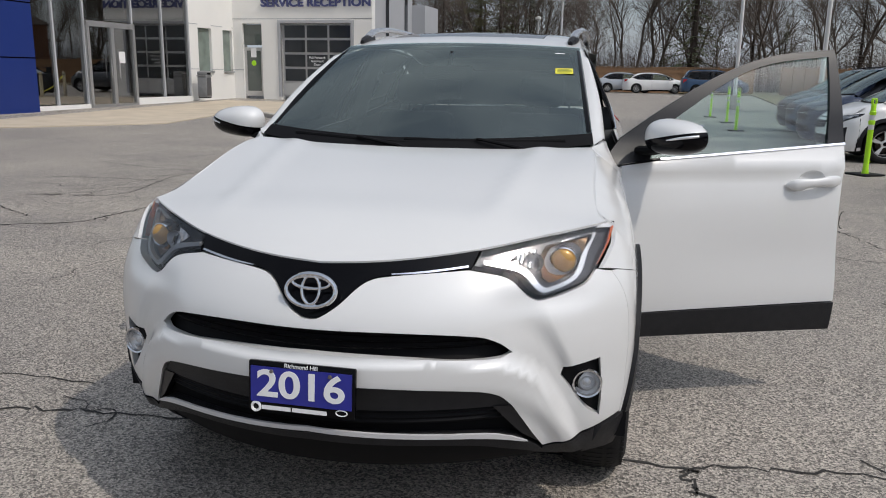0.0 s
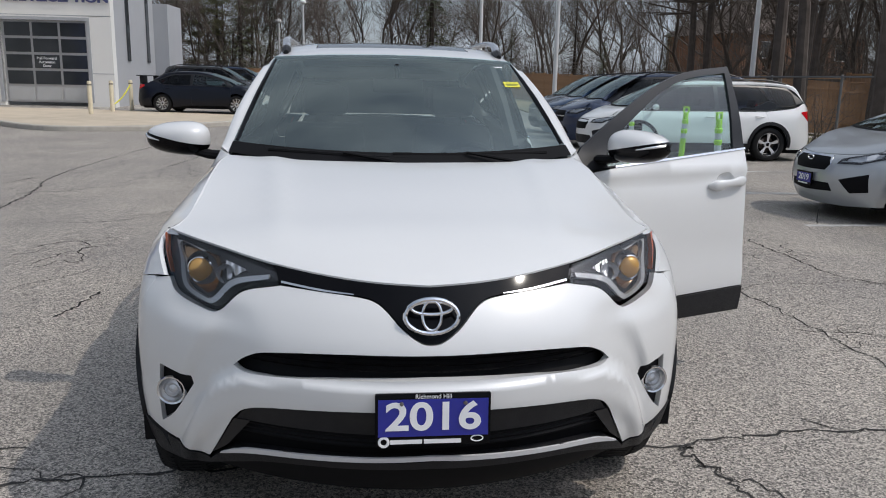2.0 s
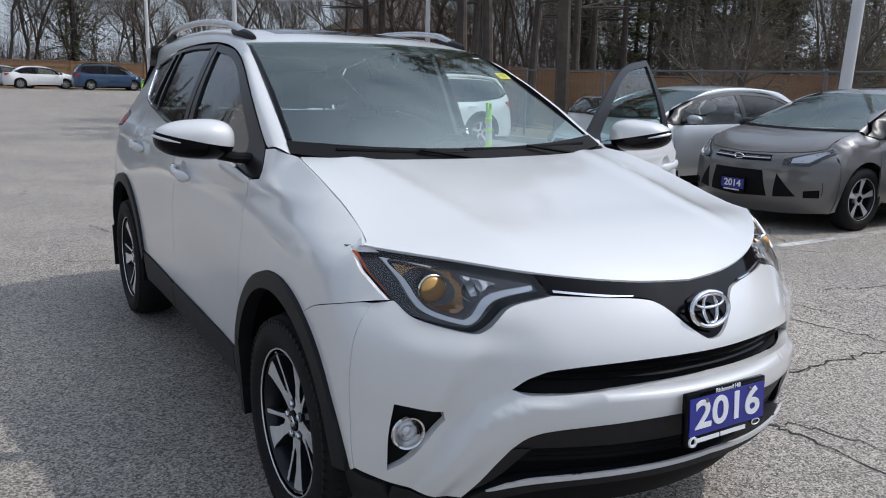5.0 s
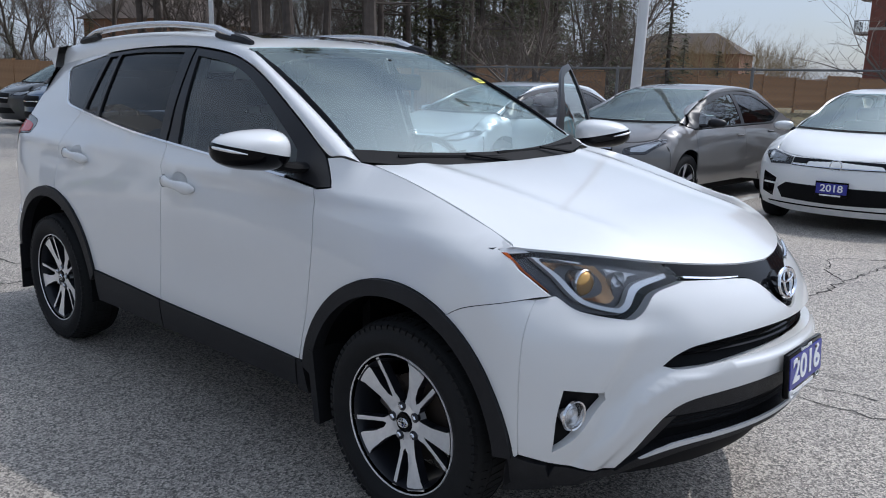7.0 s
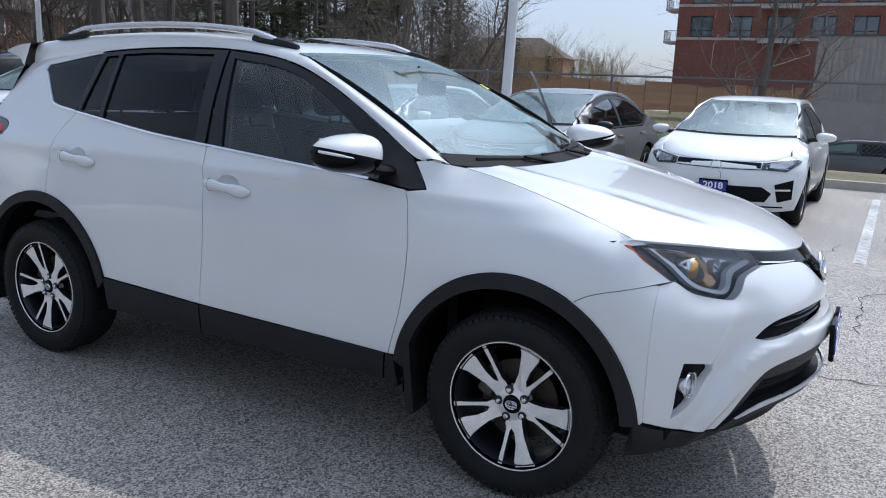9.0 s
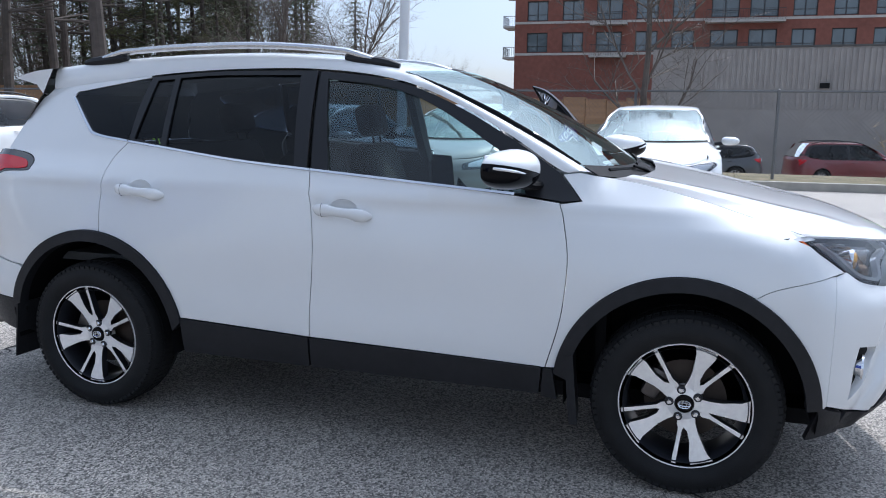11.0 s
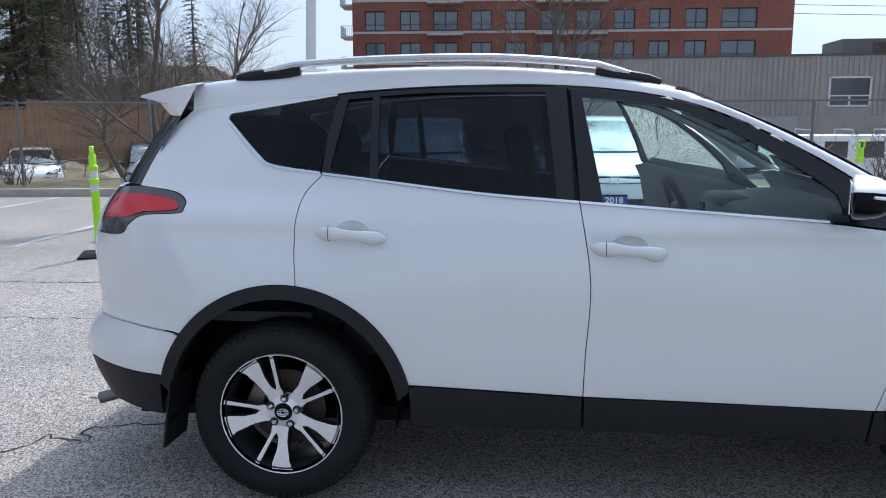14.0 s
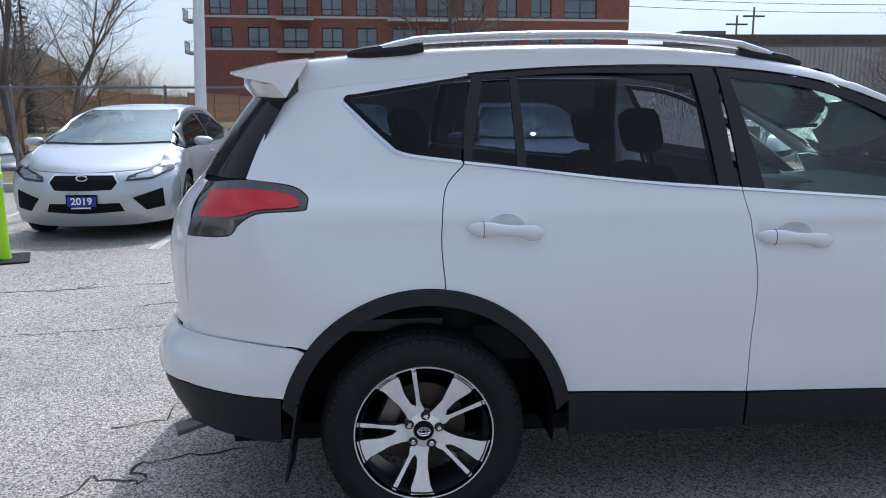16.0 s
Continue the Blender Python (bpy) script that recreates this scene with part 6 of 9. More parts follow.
    panel("door_cladding", loop_of([(0.203, 0.450), (0.838, 0.476)], [(0.838, 0.476), (0.832, 0.318)], [(0.832, 0.318), (0.203, 0.318)], [(0.203, 0.318), (0.203, 0.450)]), "side", SUV, CLAD, rdoor, s, off=0.010, depth=0.03)
    pull_handle(rdoor, s, *GRIP_R, None)
    panel("handle_cup", handle_bowl(*GRIP_R), "side", SUV, WHITE, rdoor, s, depth=0.0, res=0.012, gap=-0.001, more=bowl_depth(*GRIP_R))
    inner = loop_of([(0.22, 0.46), (0.80, 0.48)], [(0.80, 0.48), (1.0, 0.80), (1.24, 0.90)], [(1.24, 0.90), (1.16, 1.23)], [(1.16, 1.23), (0.98, 1.215), (0.24, 1.14)], [(0.24, 1.14), (0.22, 0.46)])
    panel("door_trim", inner, "side", SUV, TRIM, rdoor, s, off=-0.08, depth=-0.06)
    # quarter panel and its glass
    qglass = loop_of([(1.188, 1.252), (1.377, 1.278), (1.444, 1.318), (1.582, 1.450)], [(1.582, 1.450), (1.572, 1.472), (1.535, 1.478)], [(1.535, 1.478), (1.143, 1.540)], [(1.143, 1.540), (1.188, 1.252)])
    lamp_edge = [(2.055, 1.188), (1.908, 1.200), (1.760, 1.180), (1.705, 1.150), (1.702, 1.120), (1.72, 1.105), (1.86, 1.096), (1.925, 1.06), (1.965, 1.022), (2.12, 1.010)]
    gate = [(1.735, 1.490), (1.766, 1.462)]
    quarter = loop_of(door_rear[::-1], [(1.178, 1.246), (1.188, 1.252)], [(1.188, 1.252), (1.377, 1.278), (1.444, 1.318), (1.582, 1.450)], [(1.582, 1.450), (1.572, 1.472), (1.535, 1.478)], [(1.535, 1.478), (1.143, 1.540)], [(1.143, 1.540), (1.151, 1.550)],
                      [(1.151, 1.550), (1.45, 1.522), (1.735, 1.490)], gate, [(1.766, 1.462), (1.80, 1.432), (1.862, 1.32), (1.908, 1.200)], lamp_edge[1:], [(2.12, 1.010), (2.128, 0.85), (2.135, 0.678)], [(2.135, 0.678), (1.924, 0.673), (1.745, 0.66)], arc(*ARCH_R, RR, 37, 97, 14))
    panel("quarter_panel", quarter, "side", SUV, WHITE, suv, s, res=0.04, label="white rear quarter panel")
    # white backing added behind the slit over the rear bumper, so it isn't dark
    panel("bumper_slit_filler", np.array([(1.77, 0.70), (2.16, 0.72), (2.19, 0.60), (1.79, 0.62)]), "side", SUV, WHITE, suv, s, off=-0.012, depth=0)
    panel("quarter_glass", qglass, "side", SUV, PRIVACY, suv, s, off=-0.004, depth=0.01, res=0.05, label="dark tinted quarter glass")
    strip = np.concatenate([smooth_line([(1.182, 1.247), (1.379, 1.273), (1.449, 1.314), (1.588, 1.448)]), smooth_line([(1.580, 1.455), (1.440, 1.323), (1.374, 1.283), (1.188, 1.257)])])
    panel("glass_strip", strip, "side", SUV, CHROME, suv, s, off=0.004, depth=0.01, gap=0, res=0.02)
    # tail lamp
    lamp = panel("tail_lamp", loop_of(lamp_edge, [(2.12, 1.010), (2.105, 1.06), (2.055, 1.188)]), "side", SUV, SMOKE, suv, s, off=0.002, res=0.03, label="red and smoked tail lamp")
    panel("red_lens", loop_of([(2.03, 1.168), (1.90, 1.174), (1.765, 1.158), (1.725, 1.135)], [(1.725, 1.135), (1.735, 1.116), (1.86, 1.108)], [(1.86, 1.108), (1.94, 1.085), (2.075, 1.075)], [(2.075, 1.075), (2.03, 1.168)]), "side", SUV, REDLENS, lamp, s, off=0.006, res=0.02, depth=0.008, label="red lens")
    # rear bumper corner
    panel("rear_bumper_side", loop_of([(2.15, 0.676), (1.924, 0.671), (1.752, 0.658)], arc(*ARCH_R, RR, 36, 15, 8), [(1.803, 0.487), (1.95, 0.492), (2.12, 0.502)], [(2.12, 0.502), (2.15, 0.676)]), "side", SUV, WHITE, suv, s, off=0.006, res=0.04, label="white rear bumper corner")
    panel("rear_valance_side", loop_of([(1.803, 0.484), (2.12, 0.498)], [(2.12, 0.498), (2.06, 0.33)], [(2.06, 0.33), (1.81, 0.318)], [(1.81, 0.318), (1.803, 0.484)]), "side", SUV, CLAD, suv, s, off=0.004, res=0.05)
    # sill ends, mud flaps
    panel("sill_end", loop_of([(-0.842, 0.436), (-0.805, 0.436)], [(-0.805, 0.436), (-0.795, 0.315)], [(-0.795, 0.315), (-0.862, 0.31)], [(-0.862, 0.31), (-0.842, 0.436)]), "side", SUV, CLAD, suv, s, off=0.010, depth=0.03)
    for y0, y1, z0, z1 in ((-0.90, -0.925, 0.50, 0.225), (1.735, 1.78, 0.47, 0.20)):
        bm = bmesh.new()
        vs = []
        for z in np.linspace(z0, z1, 7):
            t = (z0 - z) / (z0 - z1)
            y = y0 + (y1 - y0) * t
            vs.append([bm.verts.new((s * x, y + d, z)) for x, d in ((0.72, 0), (0.905 - 0.01 * t, -0.02 * (1 if y0 < 0 else -1)), (0.905 - 0.01 * t, 0.012), (0.72, 0.012))])
        for a, b in zip(vs, vs[1:]):
            for k in range(4):
                bm.faces.new((a[k], a[(k + 1) % 4], b[(k + 1) % 4], b[k]))
        bm.faces.new(vs[0])
        bm.faces.new(vs[-1][::-1])
        bmesh.ops.recalc_face_normals(bm, faces=bm.faces)
        part("mud_flap", bm, CLAD, suv, "black mud flap")
    # wheel wells
    for cy in (-1.33, 1.33):
        bm = bmesh.new()
        rows = []
        for a in np.radians(np.linspace(-8, 188, 26)):
            rows.append([bm.verts.new((s * x, cy + 0.445 * math.cos(a), 0.36 + 0.445 * math.sin(a))) for x in (0.885, 0.50)])
        for a, b in zip(rows, rows[1:]):
            bm.faces.new((a[0], b[0], b[1], a[1]))
        bm.faces.new([r[1] for r in rows])
        part("wheel_well", bm, MATTEBLACK, suv)
    # roof rail and cant rail
    ra = smooth_line(rail_a, 6)
    edge = []
    for y, z in ra:
        if y < -0.071:
            t = (y + 0.885) / (0.885 - 0.071)
            q = (0.712 - 0.118 * t, -0.965 + 0.835 * t, 1.158 + 0.408 * t - 0.035 * (t * t - t) * 2)
        else:
            t = min(1, (y + 0.071) / 0.25)
            q = (0.594 - 0.064 * t, -0.13 + (y + 0.13) * (t if t < 1 else 1), 0)
            q = (q[0], q[1], float(SUV.lid(q[0], q[1])))
        edge.append(q)
    verts, faces, n = [], [], 9
    for (y, z), q in zip(ra, edge):
        low = 0.004 * float(step(1.05, 1.2, y))
        a, b = Vector((float(SUV.side(y, z - low)) + low * 0.2, y, z - low)), Vector(q)
        k = a.lerp(b, 0.5)
        k = Vector((max(a.x, b.x) - 0.012, k.y, max(a.z, b.z) + 0.004)) if y > -0.2 else k + Vector((0.026, -0.004, 0.022))
        for i in range(n):
            t = i / (n - 1)
            c = a * (1 - t) ** 2 + k * 2 * t * (1 - t) + b * t * t
            verts.append((s * c.x, c.y, c.z))
    for i in range(len(ra) - 1):
        for j in range(n - 1):
            q = (i * n + j, i * n + j + 1, (i + 1) * n + j + 1, (i + 1) * n + j)
            faces.append(q if s < 0 else q[::-1])
    put("roof_side", mesh_from("roof_side", verts, faces, WHITE), suv, "white roof side and windscreen pillar")
    ys = np.linspace(-0.08, 1.56, 22)
    lift = [0.004 + 0.036 * min(1, min(i, 21 - i) / 3.0) for i in range(22)]
    bm = bmesh.new()
    add_tube(bm, [(s * (0.545 + 0.035 * math.sin(math.pi * (y + 0.08) / 1.64)), y, float(SUV.lid(0.57, y)) + l) for y, l in zip(ys, lift)], [0.006, 0.018] + [0.022] * 18 + [0.018, 0.006], 10, squash=0.7)
    rail = part("roof_rail", bm, SILVER, suv, "silver roof rail on black feet")
    for y0, y1 in ((-0.085, 0.16), (1.30, 1.565)):
        bm = bmesh.new()
        add_tube(bm, [(s * (0.545 + 0.035 * math.sin(math.pi * (y + 0.08) / 1.64)), y, float(SUV.lid(0.57, y)) + 0.012) for y in np.linspace(y0, y1, 6)], [0.012, 0.022, 0.024, 0.024, 0.022, 0.012], 8)
        part("rail_foot", bm, CLAD, rail)

# roof, glass, tailgate
roof_half = np.concatenate([smooth_line([(0, -0.235), (0.35, -0.20), (0.592, -0.13)]), smooth_line([(0.575, -0.05), (0.532, 0.14)]), smooth_line([(0.530, 0.4), (0.530, 1.0), (0.520, 1.72)]), np.array([(0.0, 1.78)])])
sun_hole = both_halves(loop_of([(0, 0.02), (0.40, 0.035)], [(0.40, 0.035), (0.40, 0.62)], [(0.40, 0.62), (0, 0.62)]))
panel("roof", [both_halves(roof_half), sun_hole], "lid", SUV, WHITE, suv, depth=0.01, gap=0.0, label="white roof")
panel("sunroof", sun_hole, "lid", SUV, PRIVACY, suv, depth=0.01, gap=0.004, label="dark glass sunroof")
panel("headliner", both_halves(loop_of([(0, -0.20), (0.58, -0.10)], [(0.58, -0.10), (0.56, 1.8)], [(0.56, 1.8), (0, 1.82)])), "lid", SUV, HEADLINER, suv, off=-0.035, depth=0.0)


def sheet(name, low, high, bulge, material, rows=14, cols=28, inset_u=0.0, v0=0.0, v1=1.0, lift=0.0, label="", parent=suv):
    verts, faces = [], []
    for j in range(rows + 1):
        v = v0 + (v1 - v0) * j / rows
        for i in range(cols + 1):
            u = (-1 + 2 * i / cols) * (1 - inset_u)
            a, b = Vector(low(u)), Vector(high(u))
            p = a.lerp(b, v)
            n = (b - a).cross(Vector((1, 0, 0))).normalized()
            if n.z < 0:
                n = -n
            verts.append(p + n * (bulge * (1 - u * u) * 4 * v * (1 - v) * 0.5 + bulge * 2 * v * (1 - v) + lift))
    w = cols + 1
    for j in range(rows):
        for i in range(cols):
            faces.append((j * w + i, j * w + i + 1, (j + 1) * w + i + 1, (j + 1) * w + i))
    return put(name, mesh_from(name, verts, faces, material), parent, label)


ws_low, ws_high = (lambda u: (0.712 * u, -1.11 + 0.145 * u * u, 1.118 + 0.04 * u * u)), (lambda u: (0.594 * u, -0.235 + 0.105 * u * u, 1.583 - 0.017 * u * u))
screen = sheet("windscreen", ws_low, ws_high, 0.035, CLEAR, label="windscreen with cloud reflections and a yellow sticker")
# dark border of the screen
for u0, u1, v0, v1 in ((-1, 1, 0.955, 1.0), (-1, 1, 0.0, 0.085), (-1, -0.965, 0.10, 0.955), (0.965, 1, 0.10, 0.955)):
    mid, half = (u0 + u1) / 2, (u1 - u0) / 2
    sheet("glass_border", lambda u: ws_low(mid + half * u), lambda u: ws_high(mid + half * u), 0.035, GLOSSBLACK if v0 else MATTEBLACK, rows=4, cols=20, v0=v0, v1=v1, lift=0.005 if v0 == 0 else -0.004 if half > 0.5 else -0.002, parent=screen)


def screen_patch(name, u0, u1, v0, v1, lift, material, parent, label=""):
    """A thin patch that lies on the windscreen's glass."""
    mid, half, v = (u0 + u1) / 2, (u1 - u0) / 2, (v0 + v1) / 2
    rise = 0.035 * 2 * v * (1 - v) * (2 - mid * mid)
    return sheet(name, lambda u: ws_low(mid + half * u), lambda u: ws_high(mid + half * u), 0.0, material, rows=1, cols=4, v0=v0, v1=v1, lift=rise + lift, label=label, parent=parent)


sticker = screen_patch("sticker", 0.80, 0.925, 0.640, 0.698, 0.003, YELLOW, screen, "yellow paper sticker")
for v0, v1, u1 in ((0.653, 0.657, 0.90), (0.665, 0.672, 0.915), (0.682, 0.686, 0.90)):
    screen_patch("sticker_mark", 0.815, u1, v0, v1, 0.0045, STICKERINK, sticker)
screen_patch("paper_tab", 0.80, 0.875, 0.880, 0.888, 0.003, PAPER, screen)
# cowl and wipers
bm = bmesh.new()
vs = []
for x in np.linspace(-0.70, 0.70, 29):
    u = x / 0.70
    vs.append([bm.verts.new(p) for p in ((x, -1.15 + 0.125 * u * u, 1.118 + 0.018 * u * u), (x, -1.10 + 0.13 * u * u, 1.105 + 0.035 * u * u), (x, -1.04 + 0.13 * u * u, 1.140 + 0.04 * u * u))])
for a, b in zip(vs, vs[1:]):
    for k in range(2):
        bm.faces.new((a[k], b[k], b[k + 1], a[k + 1]))
part("cowl", bm, CLAD, suv, "black cowl below the windscreen")
for pts in ([(-0.55, -0.985, 1.195), (-0.25, -1.045, 1.182), (0.02, -1.065, 1.168)], [(-0.05, -1.05, 1.188), (0.25, -1.035, 1.186), (0.60, -0.975, 1.194)]):
    bm = bmesh.new()
    line = smooth_line(pts, 8)
    line = line - np.array([0, 0.0, 0.022])
    add_tube(bm, line, 0.006, 6, squash=1.6)
    mid = line[len(line) // 2]
    add_tube(bm, [mid + np.array([0, -0.012, 0.012]), mid * np.array([1, 1, 1]) + np.array([0.18, -0.05, -0.015]), mid + np.array([0.3, -0.075, -0.05])], [0.006, 0.008, 0.011], 6)
    part("wiper", bm, MATTEBLACK, suv, "black wiper arm and blade")
# spoiler, rear glass, tailgate, rear bumper
verts, faces = [], []
xs = np.linspace(-0.62, 0.62, 25)
for x in xs:
    k = abs(x) / 0.62
    tip_y, tip_z, top_z = 2.03 - 0.09 * k * k, 1.572 - 0.026 * k * k, float(SUV.lid(min(abs(x), 0.60), 1.70)) + 0.003
    prof = [(1.70 + (tip_y - 1.70) * q, top_z + (tip_z - top_z) * q + 0.008 * math.sin(math.pi * q)) for q in (0, 0.25, 0.5, 0.75, 1)]
    u = min(1.0, abs(x) / 0.63)
    back = 1.94 - 0.05 * u * u - 0.125 * u ** 6
    prof += [(tip_y + 0.001, tip_z - 0.007), (tip_y - 0.05, tip_z - 0.018), (back + 0.035, 1.512), (back - 0.004, 1.466)]
    verts += [(x * (1 - 0.03 * float(step(1.75, 2.0, y))), y, z) for y, z in prof]
n = len(prof)
for i in range(len(xs) - 1):
    for j in range(n - 1):
        faces.append((i * n + j, (i + 1) * n + j, (i + 1) * n + j + 1, i * n + j + 1))
faces += [tuple(range(n))[::-1], tuple(range((len(xs) - 1) * n, len(xs) * n))]
put("spoiler", mesh_from("spoiler", verts, faces, WHITE), suv, "white roof spoiler")
sheet("rear_glass", lambda u: (0.692 * u, 2.13 - 0.07 * u * u - 0.15 * u ** 6, 1.200), lambda u: (0.618 * u, 1.94 - 0.05 * u * u - 0.125 * u ** 6, 1.472), 0.008, REARGLASS, 8, 36, label="dark tailgate glass")
panel("tailgate", both_halves(loop_of([(0, 1.20), (0.585, 1.188)], [(0.585, 1.188), (0.63, 1.10), (0.675, 1.01)], [(0.675, 1.01), (0.668, 0.85), (0.66, 0.685)], [(0.66, 0.685), (0, 0.685)])), "rear", SUV, WHITE, suv, label="white tailgate")
panel("rear_bumper", both_halves(loop_of([(0, 0.682), (0.66, 0.676)], [(0.66, 0.676), (0.757, 0.60), (0.795, 0.503)], [(0.79, 0.503), (0, 0.50)])), "rear", SUV, WHITE, suv, off=0.006)
panel("rear_valance", both_halves(loop_of([(0, 0.495), (0.765, 0.498)], [(0.79, 0.498), (0.73, 0.33)], [(0.70, 0.33), (0, 0.30)])), "rear", SUV, CLAD, suv, depth=0.1)
bm = lathe([(-0.10, 0.022), (0.06, 0.025), (0.06, 0.021), (-0.08, 0.019)], 20)
part("exhaust_pipe", bm, STEEL, suv, "steel exhaust tip", m=Matrix.Translation((-0.58, 2.16, 0.29)) @ pose(0, 0, 0, 0, 14, 100))
bm = bmesh.new()
add_box(bm, -0.02, 0.02, 1.30, 1.46, 0, 0.045, 0.012)
for v in bm.verts:
    if v.co.z > 0.02:
        v.co.y += 0.03
        v.co.x *= 0.4
part("antenna_fin", bm, WHITE, suv, m=Matrix.Translation((0, 0.0, 1.635)))
# underside, floor and firewall keep light out of the shell; two unseen black boxes block it in the nose
box_part("underbody", (-0.66, 0.66, -1.85, 2.0, 0.25, 0.31), MATTEBLACK, suv)
box_part("nose_light_block", (-0.49, 0.49, -2.0, -1.02, 0.39, 0.84), MATTEBLACK, suv)
box_part("low_light_block", (-0.40, 0.40, -2.05, -1.76, 0.385, 0.395), MATTEBLACK, suv)
box_part("firewall", (-0.72, 0.72, -1.02, -0.98, 0.3, 1.06), MATTEBLACK, suv)
box_part("cargo_floor", (-0.70, 0.70, 1.25, 2.05, 0.66, 0.70), TRIM, suv)
# cabin
bm = bmesh.new()
add_box(bm, -0.69, 0.69, -0.98, -0.52, 0.78, 1.06, 0.05)
for v in bm.verts:
    if v.co.z > 0.95:
        v.co.z += 0.05 * (1 - abs(v.co.x)) - 0.10 * (v.co.y + 0.75)
dash = part("dashboard", bm, mat("dash_grey", (0.15, 0.158, 0.155), 0.75, 0, 0, 0.15, 12, 0.1, 300), suv, "grey dashboard")
box_part("display", (-0.12, 0.12, -0.535, -0.51, 0.84, 0.98), GLOSSBLACK, dash, bevel=0.01)
box_part("cluster_hood", (0.22, 0.56, -0.66, -0.50, 1.02, 1.08), TRIM, dash, bevel=0.03)
for x in (-0.57, 0.62):
    box_part("air_vent", (x - 0.07, x + 0.07, -0.525, -0.505, 0.95, 1.02), MATTEBLACK, dash, bevel=0.01)
bm = bmesh.new()
WM = Matrix.Translation((0.37, -0.36, 0.985)) @ Matrix.Rotation(radians(-24), 4, "X")
add_tube(bm, [WM @ Vector((0.185 * math.cos(q), 0, 0.185 * math.sin(q))) for q in np.linspace(0, 6.2832, 40, False)], 0.017, 8, True)
wheel = part("steering_wheel", bm, MATTEBLACK, suv, "black steering wheel")
bm = bmesh.new()
add_box(bm, -0.07, 0.07, -0.03, 0.03, -0.055, 0.055, 0.02)
add_box(bm, -0.18, 0.18, -0.01, 0.012, -0.02, 0.02, 0.006)
add_box(bm, -0.025, 0.025, -0.01, 0.012, -0.18, 0.0, 0.006)
part("wheel_boss", bm, TRIM, wheel, m=WM)


def build_seat(x, y, wide, rest):
    seat = new("car_seat")
    seat.parent = suv
    bm = bmesh.new()
    add_box(bm, x - wide / 2, x + wide / 2, y - 0.50, y + 0.05, 0.50, 0.66, 0.05)
    part("cushion", bm, CLOTH, seat)
    bm = bmesh.new()
    add_box(bm, x - wide / 2, x + wide / 2, -0.07, 0.09, 0, 0.62, 0.06, None)
    for v in bm.verts:
        if v.co.z > 0.4:
            v.co.x = x + (v.co.x - x) * 0.88
    part("backrest", bm, CLOTH, seat, m=Matrix.Translation((0, y + 0.06, 0.62)) @ Matrix.Rotation(radians(-17), 4, "X"))
    for hx in rest:
        bm = bmesh.new()
        add_box(bm, hx - 0.13, hx + 0.13, -0.05, 0.06, 0.655, 0.83, 0.045)
        add_tube(bm, [(hx - 0.05, 0, 0.58), (hx - 0.05, 0, 0.68)], 0.007, 6)
        add_tube(bm, [(hx + 0.05, 0, 0.58), (hx + 0.05, 0, 0.68)], 0.007, 6)
        part("headrest", bm, CLOTH, seat, m=Matrix.Translation((0, y + 0.06, 0.62)) @ Matrix.Rotation(radians(-14), 4, "X"))


build_seat(-0.37, 0.20, 0.52, [-0.37])
build_seat(0.37, 0.20, 0.52, [0.37])
build_seat(0.0, 1.10, 1.28, [-0.42, 0.42])
bm = bmesh.new()
add_box(bm, -0.12, 0.12, -0.46, -0.43, 1.40, 1.47, 0.015)
add_tube(bm, [(0, -0.43, 1.45), (0, -0.36, 1.53)], 0.012, 6)
part("rear_view_mirror", bm, MATTEBLACK, suv, "black rear view mirror")
box_part("centre_console", (-0.11, 0.11, -0.62, 0.35, 0.45, 0.72), TRIM, suv, bevel=0.03)
for s in (-1, 1):
    bm = bmesh.new()
    add_tube(bm, [(s * 0.70, 0.23, 1.10), (s * 0.63, 0.27, 1.35), (s * 0.55, 0.29, 1.55)], 0.04, 6)
    part("inner_pillar", bm, TRIM, suv)
for x, y in ((-0.785, -1.33), (0.785, -1.33), (-0.785, 1.33), (0.785, 1.33)):
    build_wheel(suv, x, y, 0.345, 0.347, 0.225, 0.238, 1 if x > 0 else -1, "split", spin=197 if y < 0 else 176)


